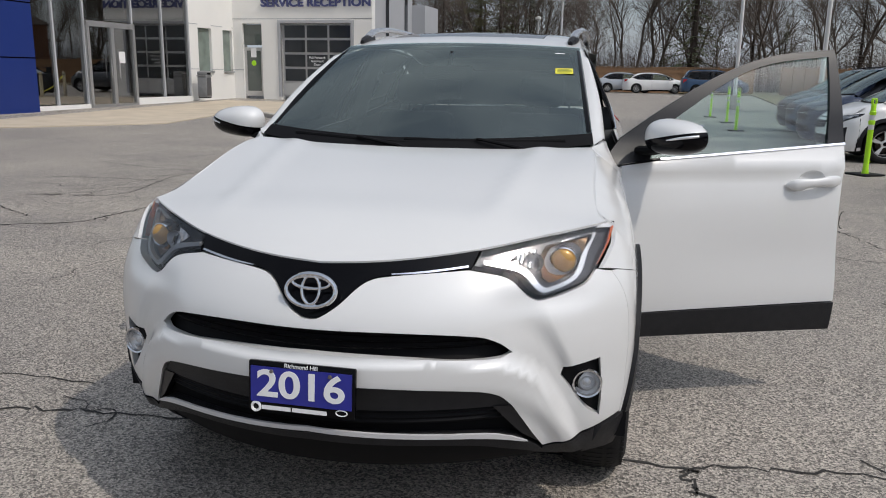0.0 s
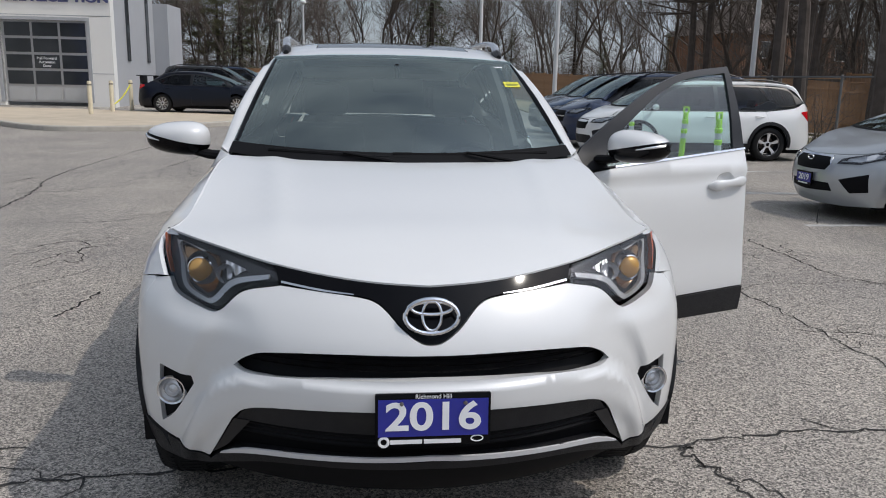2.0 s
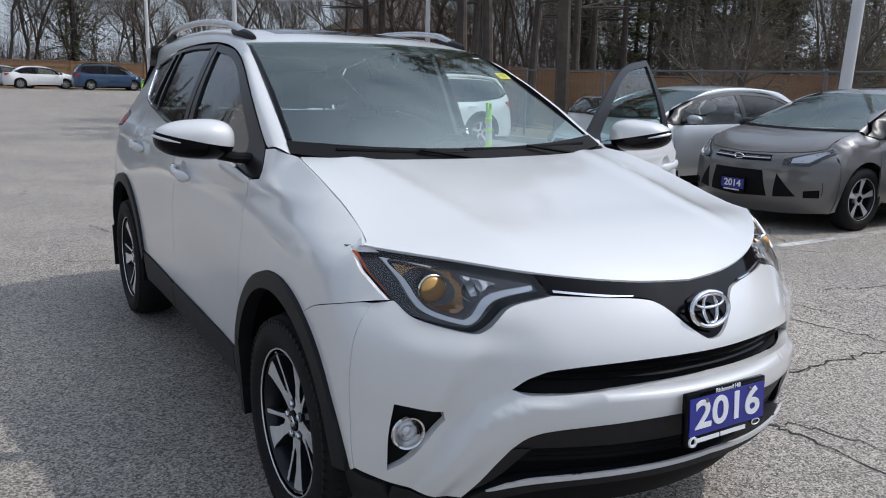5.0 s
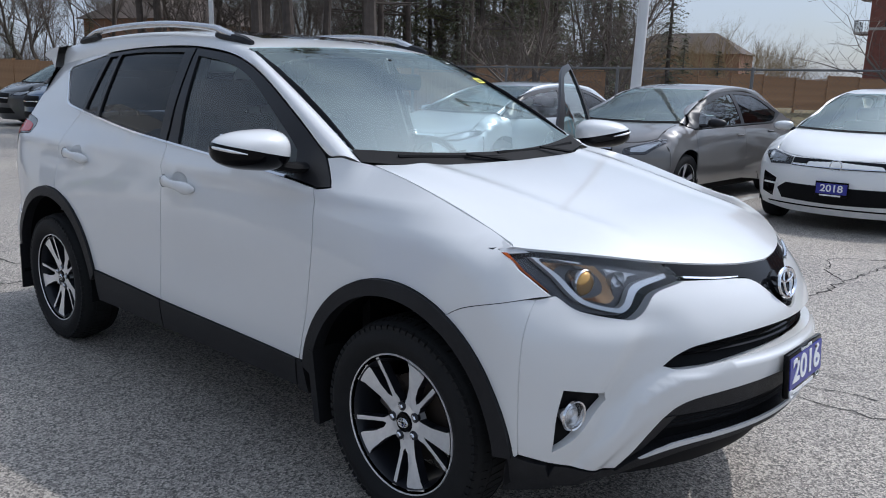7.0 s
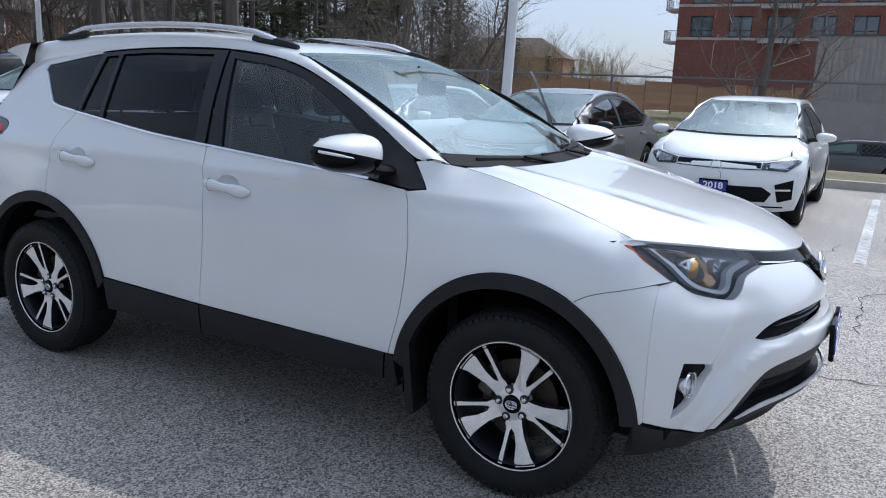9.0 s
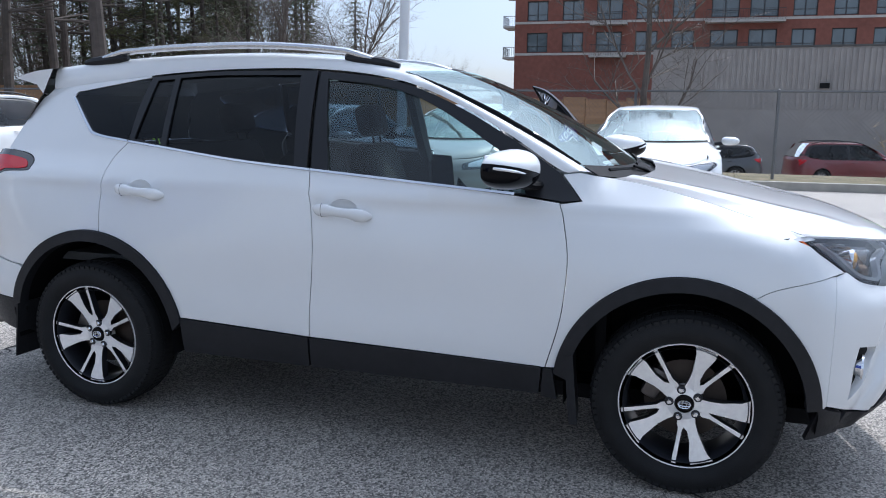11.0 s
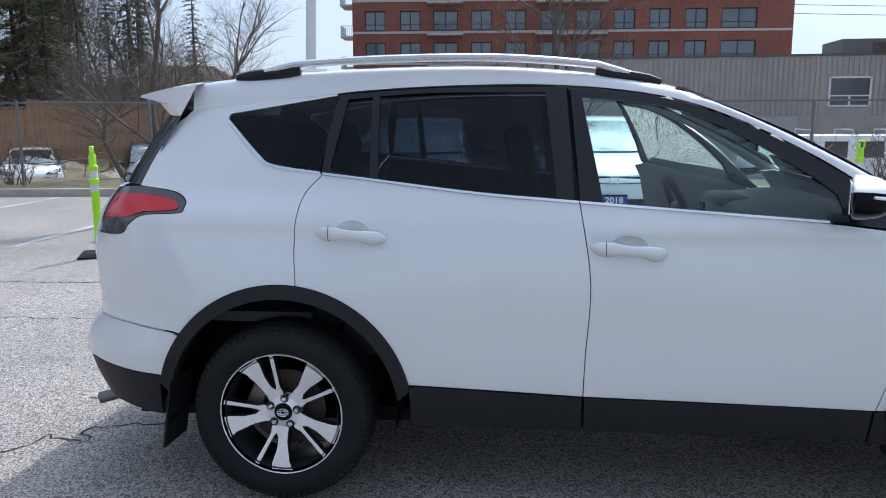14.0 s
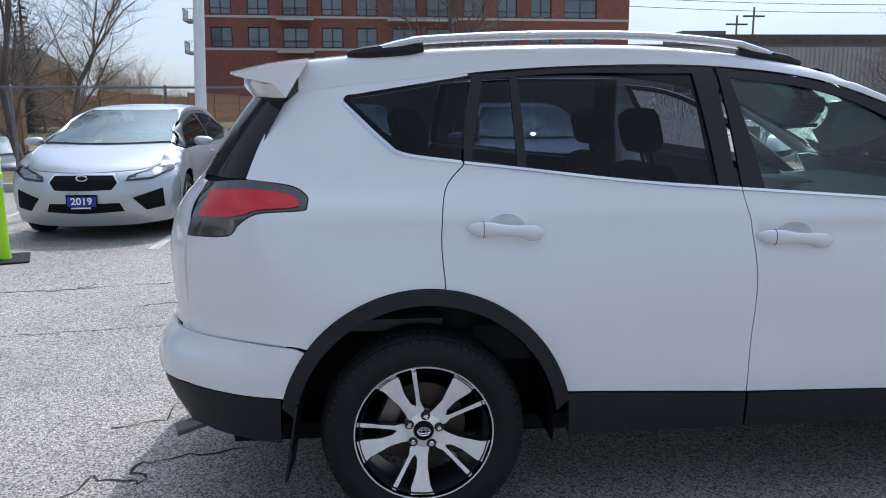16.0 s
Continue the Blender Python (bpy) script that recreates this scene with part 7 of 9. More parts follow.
# ---- parked cars ----
def build_car(name, label, front, turn, paint, L, W, H, WB, style, belt=0.93, nose_h=0.70, screen=None, features=(), year=None, lamps=None, clad=None, plate_z=0.45, wheel=0.33, rail=False, spokes="ten", res=0.09, group="parked cars", tail_red=True):
    """A parked car by its sizes; front: where the middle of its nose stands."""
    car = thing(name, label, "car", group)
    half, y0, y1 = W / 2, -L / 2, L / 2
    sedan, tall = style == "sedan", style in ("suv", "van")
    a0 = y0 + (1.02 if not tall else 0.98) if screen is None else screen[0]
    a1 = a0 + (0.98 if not tall else 0.85) if screen is None else screen[1]
    a2, a3 = (y1 - 1.25, y1 - 0.52) if sedan else (y1 - 0.62, y1 - 0.22)
    deck = belt + 0.10
    width = [(0.12, half * 0.88), (0.32, half * 0.97), (0.52, half), (0.72, half * 0.985), (belt - 0.08, half * 0.955), (belt + 0.03, half * 0.90), ((belt + H) / 2, half * 0.78), (H - 0.10, half * 0.655), (H, half * 0.56)]
    nose = [(0.12, y0 + 0.13), (0.28, y0 + 0.03), (0.42, y0), (0.56, y0 + 0.005), (nose_h - 0.05, y0 + 0.05), (nose_h + 0.03, y0 + 0.15), (nose_h + 0.12, y0 + 0.35), (belt + 0.08, y0 + 0.75), (H, y0 + 1.9)]
    tail = [(0.12, y1 - 0.12), (0.30, y1 - 0.02), (0.48, y1), (0.62, y1 - 0.02), (0.85, y1 - 0.05), (belt + 0.10, y1 - 0.10)] + ([(H, y1 - 0.4)] if sedan else [(belt + 0.25, y1 - 0.20), (H - 0.1, y1 - 0.42), (H, y1 - 0.50)])
    hood_z = belt + 0.075
    hood = [(y0, nose_h - 0.06), (y0 + 0.15, nose_h + 0.04), (y0 + 0.40, nose_h + 0.13), (a0 - 0.25, hood_z - 0.02), (a0 + 0.05, hood_z + 0.02), (0.3, hood_z + 0.03), (a3, deck), (y1 - 0.15, deck - 0.02), (y1, deck - 0.06)]
    roof = [(a1 - 0.12, H - 0.075), (a1 + 0.05, H - 0.04), ((a1 + a2) / 2, H), (a2, H - 0.035), (a2 + 0.4, H - 0.09)]
    arch_r = wheel + 0.055
    yf, yr = y0 + (L - WB) * 0.47, y0 + (L - WB) * 0.47 + WB

    def more(y, z):
        low = 1 - step(0.62, belt, z)
        up = step(belt, H - 0.1, z)
        w = 0.02 * low * (bump(y, yf, 0.4) + bump(y, yr, 0.4)) - 0.014 * bump(z, 0.62, 0.1) * bump(y, 0, 0.8) - 0.04 * up * np.clip((y - 0.3) / 1.3, 0, 2) ** 2
        brow = np.interp(y, [y0 + 0.35, a0 - 0.2, a0 + 0.1], [nose_h + 0.10, hood_z - 0.03, hood_z])
        return w - 0.10 * np.clip(1 - (brow - z) / 0.11, 0, 1.1) ** 2 * step(y0 + 0.3, y0 + 0.5, y) * step(a0 + 0.15, a0 - 0.1, y)
    sh = Shape(width, nose, tail, hood, roof, (0.45, 0.10, 8), (0.12, 0.70, 6), more, None, 0.0, half * 0.68)
    cut = min(y0 + 0.52, yf - arch_r - 0.05)
    ez = np.linspace(nose_h + 0.085, 0.20, 9)
    ex = sh.side(np.full(9, cut), ez)
    bumper = np.concatenate([np.array([(0, nose_h - 0.01), (half * 0.35, nose_h), (half * 0.6, nose_h + 0.012), (half * 0.72, nose_h + 0.03), (half * 0.80, nose_h + 0.055)]), np.stack([ex, ez], 1), np.array([(half * 0.55, 0.17), (0, 0.17)])])
    panel("front_bumper", both_halves(bumper), "front", sh, paint, car, res=res * 0.7, gap=0.001)
    for pts, material, off in features:
        f = np.array(pts, float)
        if abs(f[0, 0]) < 1e-6:
            panel("grille", both_halves(f), "front", sh, material, car, off=off, res=0.06, depth=0.02, gap=0)
        else:
            for s in (1, -1):
                panel("bumper_insert", f * np.array([s, 1]), "front", sh, material, car, off=off, res=0.06, depth=0.02, gap=0)
    lamp = np.array(lamps if lamps else [(half * 0.50, nose_h - 0.09), (half * 0.52, nose_h - 0.02), (half * 0.93, nose_h + 0.07), (half * 0.95, nose_h + 0.02), (half * 0.80, nose_h - 0.09)])
    # body-coloured backing added to close the dark hole round each headlamp
    under = np.array([(half * 0.52, nose_h - 0.10), (half * 0.52, nose_h + 0.004), (half * 0.70, nose_h + 0.04), (half * 0.80, nose_h + 0.075), (half * 0.92, nose_h + 0.10), (half * 0.95, nose_h), (half * 0.8, nose_h - 0.12)])
    for s in (1, -1):
        panel("lamp_gap_filler", under * np.array([s, 1]), "front", sh, paint, car, off=-0.02, res=0.06, depth=0.0, gap=0)
        hl = panel("headlamp", lamp * np.array([s, 1]), "front", sh, LAMPDARK, car, off=0.004, res=0.06, depth=0.02, gap=0, label="clear headlamp")
        mid, small = lamp.mean(0), 0.62
        panel("reflector", (mid + (lamp - mid) * small) * np.array([s, 1]), "front", sh, REFLECTOR, hl, off=0.008, res=0.05, depth=0.006, gap=0)
        panel("lens", lamp * np.array([s, 1]), "front", sh, LENS, hl, off=0.016, res=0.06, depth=0.0, gap=0)
    # hood
    hx = np.linspace(0, half * 0.80, 8)
    hz = np.interp(hx / half, [0, 0.35, 0.6, 0.72, 0.8], [nose_h - 0.01, nose_h, nose_h + 0.012, nose_h + 0.03, nose_h + 0.055])
    hy = sh.front(hx, hz)

    def hood_lip(a, b):
        ey = np.interp(np.abs(a), hx, hy)
        return (np.interp(np.abs(a), hx, hz) + 0.003 - sh.top(a, ey)) * np.exp(-np.clip(b - ey, 0, 2) / 0.12)
    hood_half = np.concatenate([np.stack([hx, hy + 0.003], 1), np.array([(half * 0.80, cut + 0.05), (half * 0.80, a0 - 0.05)]), np.array([(half * 0.72, a0 - 0.02), (0, a0 - 0.14)])])
    panel("hood", both_halves(hood_half), "top", sh, paint, car, res=res * 0.7, depth=0.008, more=hood_lip)
    if sedan:
        panel("trunk_lid", both_halves(np.array([(0, a3 - 0.02), (half * 0.62, a3 - 0.04), (half * 0.74, y1 - 0.30), (half * 0.5, y1 - 0.10), (0, y1 - 0.08)])), "top", sh, paint, car, res=res, depth=0.02)
    arch_f, arch_b = (yf, wheel), (yr, wheel)
    d0, d1, d2 = a0 + 0.12, (a0 + y1) / 2 - 0.28, yr - 0.08
    sill = 0.27
    belt_line = lambda y: belt + 0.035 * (y - a0) / (a3 - a0)
    rail_pts = [(a0 - 0.02, belt + 0.045), (a0 + 0.30, belt + 0.235), (a1 - 0.10, H - 0.135), ((a1 + a2) / 2, H - 0.085), (a2 - 0.05, H - 0.125), (a3 - (0.16 if sedan else 0.10), belt + (0.16 if sedan else 0.22))]

    def fender_top(y, z):
        zs = sh.top(half * 0.80, y) + hood_lip(half * 0.80, y)
        return (half * 0.803 - sh.side(y, zs)) * np.exp(-np.clip(zs - z, 0, 1) / 0.05) * step(a0 - 0.01, a0 - 0.10, y) * step(cut, cut + 0.10, y)
    for s in (-1, 1):
        edge_z = lambda y: float(sh.top(half * 0.80, y) + hood_lip(half * 0.80, y))
        fender = loop_of([(d0, sill), (d0 - 0.05, 0.6), (d0 - 0.02, belt_line(d0))], [(d0 - 0.02, belt_line(d0)), (a0 - 0.02, belt + 0.04)], [(a0 - 0.02, belt + 0.04)] + [(y, edge_z(y)) for y in np.linspace(a0 - 0.08, cut + 0.08, 5)] + [(cut, nose_h + 0.085)], [(cut, nose_h + 0.085), (cut, 0.20)], [(cut, 0.20), (yf - arch_r, 0.21)], arc(*arch_f, arch_r, 198, -12, 20), [(yf + arch_r, 0.23), (d0, sill)])
        panel("front_fender", fender, "side", sh, paint, car, s, res=res * 0.7, more=fender_top)
        door = loop_of([(d0, sill), (d0 - 0.05, 0.6), (d0 - 0.02, belt_line(d0))], [(d0 - 0.02, belt_line(d0)), (d1, belt_line(d1))], [(d1, belt_line(d1)), (d1 - 0.02, sill)], [(d1 - 0.02, sill), (d0, sill)])
        dr = panel("front_door", door, "side", sh, paint, car, s, res=res)
        bm = bmesh.new()
        add_tube(bm, [(s * (float(sh.side(y, belt - 0.09)) + t), y, belt - 0.09) for y, t in ((d1 - 0.08, 0.0), (d1 - 0.12, 0.03), (d1 - 0.22, 0.03), (d1 - 0.26, 0.0))], 0.014, 6)
        part("door_handle", bm, paint, dr)
        door = loop_of([(d1, belt_line(d1)), (d1 - 0.02, sill)][::-1], [(d1, belt_line(d1)), (d2, belt_line(d2))], [(d2, belt_line(d2)), (d2 + 0.05, wheel + arch_r * 0.99)], arc(*arch_b, arch_r, 96, 200, 14)) if d2 < yr else None
        dr = panel("rear_door", door, "side", sh, paint, car, s, res=res)
        bm = bmesh.new()
        add_tube(bm, [(s * (float(sh.side(y, belt - 0.07)) + t), y, belt - 0.07) for y, t in ((d2 - 0.06, 0.0), (d2 - 0.10, 0.03), (d2 - 0.20, 0.03), (d2 - 0.24, 0.0))], 0.014, 6)
        part("door_handle", bm, paint, dr)
        top_z = deck if sedan else belt + 0.22
        if sedan:
            back = [(d2, belt_line(d2)), (a3 - 0.16, belt + 0.16), (a3, deck - 0.01), (y1 - 0.25, deck - 0.03), (y1 - 0.14, deck - 0.08)]
        else:
            back = [(d2, belt_line(d2)), (a3 - 0.35, belt + 0.10), (a3 - 0.12, belt + 0.20), (a3 + 0.0, belt + 0.16), (y1 - 0.17, belt + 0.08)]
        quarter = loop_of([(d2 + 0.05, wheel + arch_r * 0.99), (d2, belt_line(d2))], back, [back[-1], (y1 - 0.16, 0.6), (y1 - 0.17, 0.24)], [(y1 - 0.17, 0.24), (yr + arch_r, 0.24)], arc(*arch_b, arch_r, -12, 96, 16))
        panel("rear_quarter", quarter, "side", sh, paint, car, s, res=res)
        # glasshouse side
        top = smooth_line(rail_pts[1:-1], 5)
        frame_loop = np.concatenate([np.array([(a0 + 0.0, belt + 0.045)]), top, np.array([rail_pts[-1]]), np.array([(d2, belt_line(d2) + 0.006), (d1, belt_line(d1) + 0.006), (d0, belt_line(d0) + 0.006)])])
        g1 = loop_of([(d0 + 0.12, belt + 0.035), (a0 + 0.42, belt + 0.225), (a1 - 0.03, H - 0.185), (d1 - 0.06, H - 0.125)], [(d1 - 0.06, H - 0.125), (d1 - 0.05, belt_line(d1) + 0.03)], [(d1 - 0.05, belt_line(d1) + 0.03), (d0 + 0.12, belt + 0.035)])
        g2 = loop_of([(d1 + 0.05, belt_line(d1) + 0.03), (d1 + 0.04, H - 0.125)], [(d1 + 0.04, H - 0.125), (a2 - 0.12, H - 0.165), (a3 - (0.34 if sedan else 0.28), belt + 0.17)], [(a3 - (0.34 if sedan else 0.28), belt + 0.17), (d2 - 0.02, belt_line(d2) + 0.035), (d1 + 0.05, belt_line(d1) + 0.03)])
        sg = panel("window_frame", [frame_loop, g1, g2], "side", sh, SATINBLACK, car, s, res=res)
        panel("front_glass", g1, "side", sh, PRIVACY if tall else SIDEGLASS, sg, s, off=-0.006, depth=0, gap=-0.004, res=0.12)
        panel("rear_glass", g2, "side", sh, PRIVACY, sg, s, off=-0.006, depth=0, gap=-0.004, res=0.12)
        # pillar and roof edge
        ra = smooth_line([rail_pts[0]] + rail_pts[1:], 5)
        verts, faces, n, lead = [], [], 6, a1 - 0.10
        for y, z in ra:
            if y < lead:
                t = (y - ra[0][0]) / (lead - ra[0][0])
                q = Vector((half * (0.80 - 0.17 * t), a0 - 0.10 + (a1 - 0.02 - a0 + 0.10) * t, hood_z + 0.01 + (H - 0.085 - hood_z) * (t ** 0.9)))
            elif y < a2 - 0.05:
                q = Vector((half * 0.60, y + 0.08 * (1 - (y - lead) / (a2 - lead)), 0))
                q.z = float(sh.lid(q.x, q.y))
            else:
                t = (y - a2 + 0.05) / (ra[-1][0] - a2 + 0.05)
                q = Vector((half * (0.60 + 0.02 * t), y + 0.03, float(sh.lid(half * 0.6, a2 - 0.05)) * (1 - t) + (z + 0.02) * t))
            a = Vector((float(sh.side(y, z)), y, z))
            k = a.lerp(q, 0.5) + Vector((0.02, 0, 0.025))
            for i in range(n):
                t = i / (n - 1)
                c = a * (1 - t) ** 2 + k * 2 * t * (1 - t) + q * t * t
                verts.append((s * c.x, c.y, c.z))
        for i in range(len(ra) - 1):
            for j in range(n - 1):
                q = (i * n + j, i * n + j + 1, (i + 1) * n + j + 1, (i + 1) * n + j)
                faces.append(q if s < 0 else q[::-1])
        put("roof_side", mesh_from("roof_side", verts, faces, paint), car)
        if rail:
            bm = bmesh.new()
            yy = np.linspace(a1 + 0.1, a2 - 0.05, 12)
            add_tube(bm, [(s * half * 0.60, y, float(sh.lid(half * 0.6, y)) + 0.05 * min(1, min(i, 11 - i) / 1.5)) for i, y in enumerate(yy)], 0.018, 6)
            part("roof_rail", bm, SATINBLACK, car)
        # mirror
        bm = bmesh.new()
        bmesh.ops.create_uvsphere(bm, u_segments=14, v_segments=10, radius=1)
        for v in bm.verts:
            v.co = Vector((math.copysign(abs(v.co.x) ** 0.8, v.co.x) * 0.115, v.co.y * (0.075 if v.co.y < 0 else 0.03), math.copysign(abs(v.co.z) ** 0.8, v.co.z) * 0.056 * (1 - 0.15 * s * v.co.x)))
        part("wing_mirror", bm, paint if name != "grey_sedan" else SATINBLACK, car, m=Matrix.Translation((s * (half + 0.10), a0 + 0.30, belt + 0.085)))
        bm = bmesh.new()
        add_tube(bm, [(s * (half * 0.88), a0 + 0.30, belt + 0.04), (s * (half + 0.05), a0 + 0.30, belt + 0.06)], 0.025, 6)
        part("mirror_foot", bm, SATINBLACK, car)
        for cy in (yf, yr):
            bm = bmesh.new()
            rows = [[bm.verts.new((s * x, cy + (arch_r - 0.01) * math.cos(a), wheel + (arch_r - 0.01) * math.sin(a))) for x in (half * 0.97, half * 0.55)] for a in np.radians(np.linspace(-15, 195, 18))]
            for a, b in zip(rows, rows[1:]):
                bm.faces.new((a[0], b[0], b[1], a[1]))
            bm.faces.new([r[1] for r in rows])
            part("wheel_well", bm, MATTEBLACK, car)
            if clad:
                panel("arch_trim", np.concatenate([arc((yf if cy == yf else yr), wheel, arch_r + 0.055, 190, -8, 24), arc((yf if cy == yf else yr), wheel, arch_r - 0.01, -8, 190, 24)]), "side", sh, CLAD, car, s, off=0.012, depth=0.03, gap=0)
            build_wheel(car, s * (half - 0.115), cy, wheel, wheel, 0.215, wheel * 0.66, s, spokes, tread=40)
        if clad:
            panel("sill_cladding", np.array([(yf + arch_r, 0.20), (yf + arch_r, 0.36), (yr - arch_r, 0.36), (yr - arch_r, 0.20)]), "side", sh, CLAD, car, s, off=0.012, depth=0.03, gap=0)
        red = loop_of([(y1 - 0.17, 0.80), (y1 - 0.40, belt - 0.01)], [(y1 - 0.40, belt - 0.01), (y1 - 0.40, belt + 0.03), (y1 - 0.165, belt + 0.05)], [(y1 - 0.165, belt + 0.05), (y1 - 0.17, 0.80)])
        panel("tail_lamp", red, "side", sh, REDLENS, car, s, off=0.006, res=0.1, gap=0)
    roof_half = np.array([(0, a1 - 0.12), (half * 0.45, a1 - 0.08), (half * 0.60, a1 + 0.02), (half * 0.605, a2 - 0.05), (half * 0.45, a2 + 0.05), (0, a2 + 0.07)])
    panel("roof", both_halves(roof_half), "lid", sh, paint, car, res=res, gap=0)
    low = lambda u: (half * 0.80 * u, a0 - 0.20 + 0.12 * u * u, hood_z - 0.01 + 0.02 * u * u)
    high = lambda u: (half * 0.63 * u, a1 - 0.13 + 0.11 * u * u, H - 0.068 - 0.02 * u * u)
    sc = sheet("windscreen", low, high, 0.035, CLEAR, 8, 16, parent=car, label="windscreen reflecting the sky")
    sheet("glass_border", low, high, 0.035, MATTEBLACK, 2, 16, v0=0.0, v1=0.035, lift=0.004, parent=sc)
    sheet("rear_screen", lambda u: (half * 0.66 * u, (a3 if sedan else y1 - 0.14) - 0.02 * u * u, deck if sedan else belt + 0.13), lambda u: (half * 0.58 * u, a2 + 0.07 - 0.03 * u * u, H - 0.05), 0.015, PRIVACY, 6, 12, parent=car)
    rear = both_halves(np.array([(0, (deck - 0.05) if sedan else belt + 0.12), (half * 0.66, (deck - 0.06) if sedan else belt + 0.10), (half * 0.78, 0.8), (half * 0.80, 0.45), (half * 0.72, 0.20), (0, 0.18)]))
    panel("rear_body", rear, "rear", sh, paint, car, res=res)
    box_part("underbody", (-half * 0.8, half * 0.8, y0 + 0.45, y1 - 0.3, 0.16, 0.26), MATTEBLACK, car)
    box_part("firewall", (-half * 0.85, half * 0.85, a0 - 0.05, a0 + 0.02, 0.2, belt - 0.02), MATTEBLACK, car)
    box_part("dashboard", (-half * 0.82, half * 0.82, a0 - 0.05, a0 + 0.42, belt - 0.2, belt + 0.02), TRIM, car, bevel=0.04)
    box_part("cabin_floor", (-half * 0.84, half * 0.84, a0, y1 - 0.35, 0.28, 0.36), TRIM, car)
    for x in (-half * 0.42, half * 0.42):
        for y in (d1 - 0.10, d1 + 0.72):
            bm = bmesh.new()
            add_box(bm, x - 0.25, x + 0.25, -0.08, 0.06, 0, 0.62, 0.05)
            add_box(bm, x - 0.13, x + 0.13, -0.05, 0.05, 0.64, 0.80, 0.04)
            part("car_seat", bm, CLOTH, car, m=Matrix.Translation((0, y, 0.45)) @ Matrix.Rotation(radians(-16), 4, "X"))
    if year:
        yy = float(sh.front(np.array([0.0]), np.array([plate_z]))[0]) - 0.02
        holder = box_part("dealer_plate", (-0.157, 0.157, -0.008, 0.008, -0.078, 0.078), GLOSSBLACK, car, "blue year plate in a black holder", m=Matrix.Translation((0, yy, plate_z)))
        box_part("plate_face", (-0.147, 0.147, -0.0115, -0.007, -0.045, 0.060), PLATEBLUE, holder)
        text_mesh(year, 0.10, PAPER, "year_number", 0.002, holder, Matrix.Translation((0, -0.0125, 0.008)) @ UPRIGHT @ Matrix.Diagonal((1.1, 1, 1, 1)))
        box_part("dealer_mark", (-0.11, 0.09, -0.011, -0.007, -0.068, -0.053), PAPER, holder)
        bm = bmesh.new()
        rr = 0.055
        yb = float(sh.front(np.array([0.0]), np.array([nose_h - 0.06]))[0]) - 0.012
        add_tube(bm, [(rr * math.cos(q), yb, nose_h - 0.055 + rr * (1.0 if name == "white_hatchback" else 0.5) * math.sin(q)) for q in np.linspace(0, 6.283, 24, False)], 0.007, 6, True)
        part("badge", bm, CHROME, car, "plain chrome badge")
    d = Matrix.Rotation(radians(turn), 4, "Z") @ Vector((0, y0, 0))
    c = Vector((*front, 0)) - d
    car.matrix_world = pose(c.x, c.y, gz(c.x, c.y), 0, 0, turn)
    return car


def paint_mat(name, c, metal=0.0, coat=1.0):
    return mat(name, c, 0.35, metal, coat, 0.03, 3, spec=0.5 * coat)


P_WHITE = paint_mat("solid_white_paint", (0.78, 0.78, 0.77))
P_GREY = paint_mat("warm_grey_paint", (0.16, 0.152, 0.145), 0.4)
P_SILVER = paint_mat("ice_silver_paint", (0.46, 0.48, 0.50), 0.5)
P_BLACK = paint_mat("black_paint", (0.005, 0.007, 0.014), 0.0, 0.3)
P_NAVY = paint_mat("navy_paint", (0.012, 0.028, 0.075), 0.2)
P_BLUE = paint_mat("dark_blue_paint", (0.02, 0.06, 0.13), 0.3)
P_DARK = paint_mat("dark_grey_paint", (0.05, 0.052, 0.055), 0.4)
P_RED = paint_mat("dark_red_paint", (0.16, 0.015, 0.02), 0.2)

build_car("white_hatchback", "white compact hatchback with slim dark grille parked nose out", (5.95, -0.66), -90, P_WHITE, 4.27, 1.79, 1.47, 2.63, "hatch", 0.92, 0.74,
          features=[([(0, 0.735), (0.46, 0.735), (0.46, 0.655), (0, 0.65)], GLOSSBLACK, 0.003), ([(0, 0.668), (0.46, 0.674), (0.46, 0.664), (0, 0.658)], CHROME, 0.008), ([(0, 0.47), (0.50, 0.47), (0.60, 0.40), (0.54, 0.30), (0, 0.29)], MATTEBLACK, 0.003),
                    ([(0.62, 0.50), (0.80, 0.56), (0.80, 0.34), (0.66, 0.30)], GLOSSBLACK, 0.003), ([(0.60, 0.45), (0.78, 0.455), (0.78, 0.435), (0.60, 0.43)], P_WHITE, 0.012), ([(0, 0.255), (0.72, 0.25), (0.72, 0.235), (0, 0.24)], GLOSSBLACK, 0.004)],
          lamps=[(0.47, 0.66), (0.47, 0.735), (0.70, 0.775), (0.83, 0.80), (0.84, 0.74), (0.72, 0.645)], year="2018", plate_z=0.45, spokes="five", wheel=0.322)
build_car("grey_sedan", "warm grey compact sedan with black mirrors parked nose out", (5.34, 1.94), -92, P_GREY, 4.53, 1.82, 1.47, 2.65, "sedan", 0.93, 0.78,
          features=[([(0, 0.755), (0.34, 0.76), (0.36, 0.70), (0, 0.69)], MATTEBLACK, 0.003), ([(0, 0.728), (0.345, 0.733), (0.345, 0.722), (0, 0.717)], CHROME, 0.008), ([(0, 0.60), (0.30, 0.60), (0.36, 0.34), (0, 0.32)], MATTEBLACK, 0.003),
                    ([(0.44, 0.58), (0.62, 0.36), (0.42, 0.34)], MATTEBLACK, 0.003), ([(0.68, 0.42), (0.80, 0.44), (0.80, 0.36), (0.68, 0.35)], GLOSSBLACK, 0.003)],
          lamps=[(0.48, 0.66), (0.47, 0.73), (0.80, 0.86), (0.86, 0.84), (0.70, 0.67)], year="2014", plate_z=0.43, spokes="five")
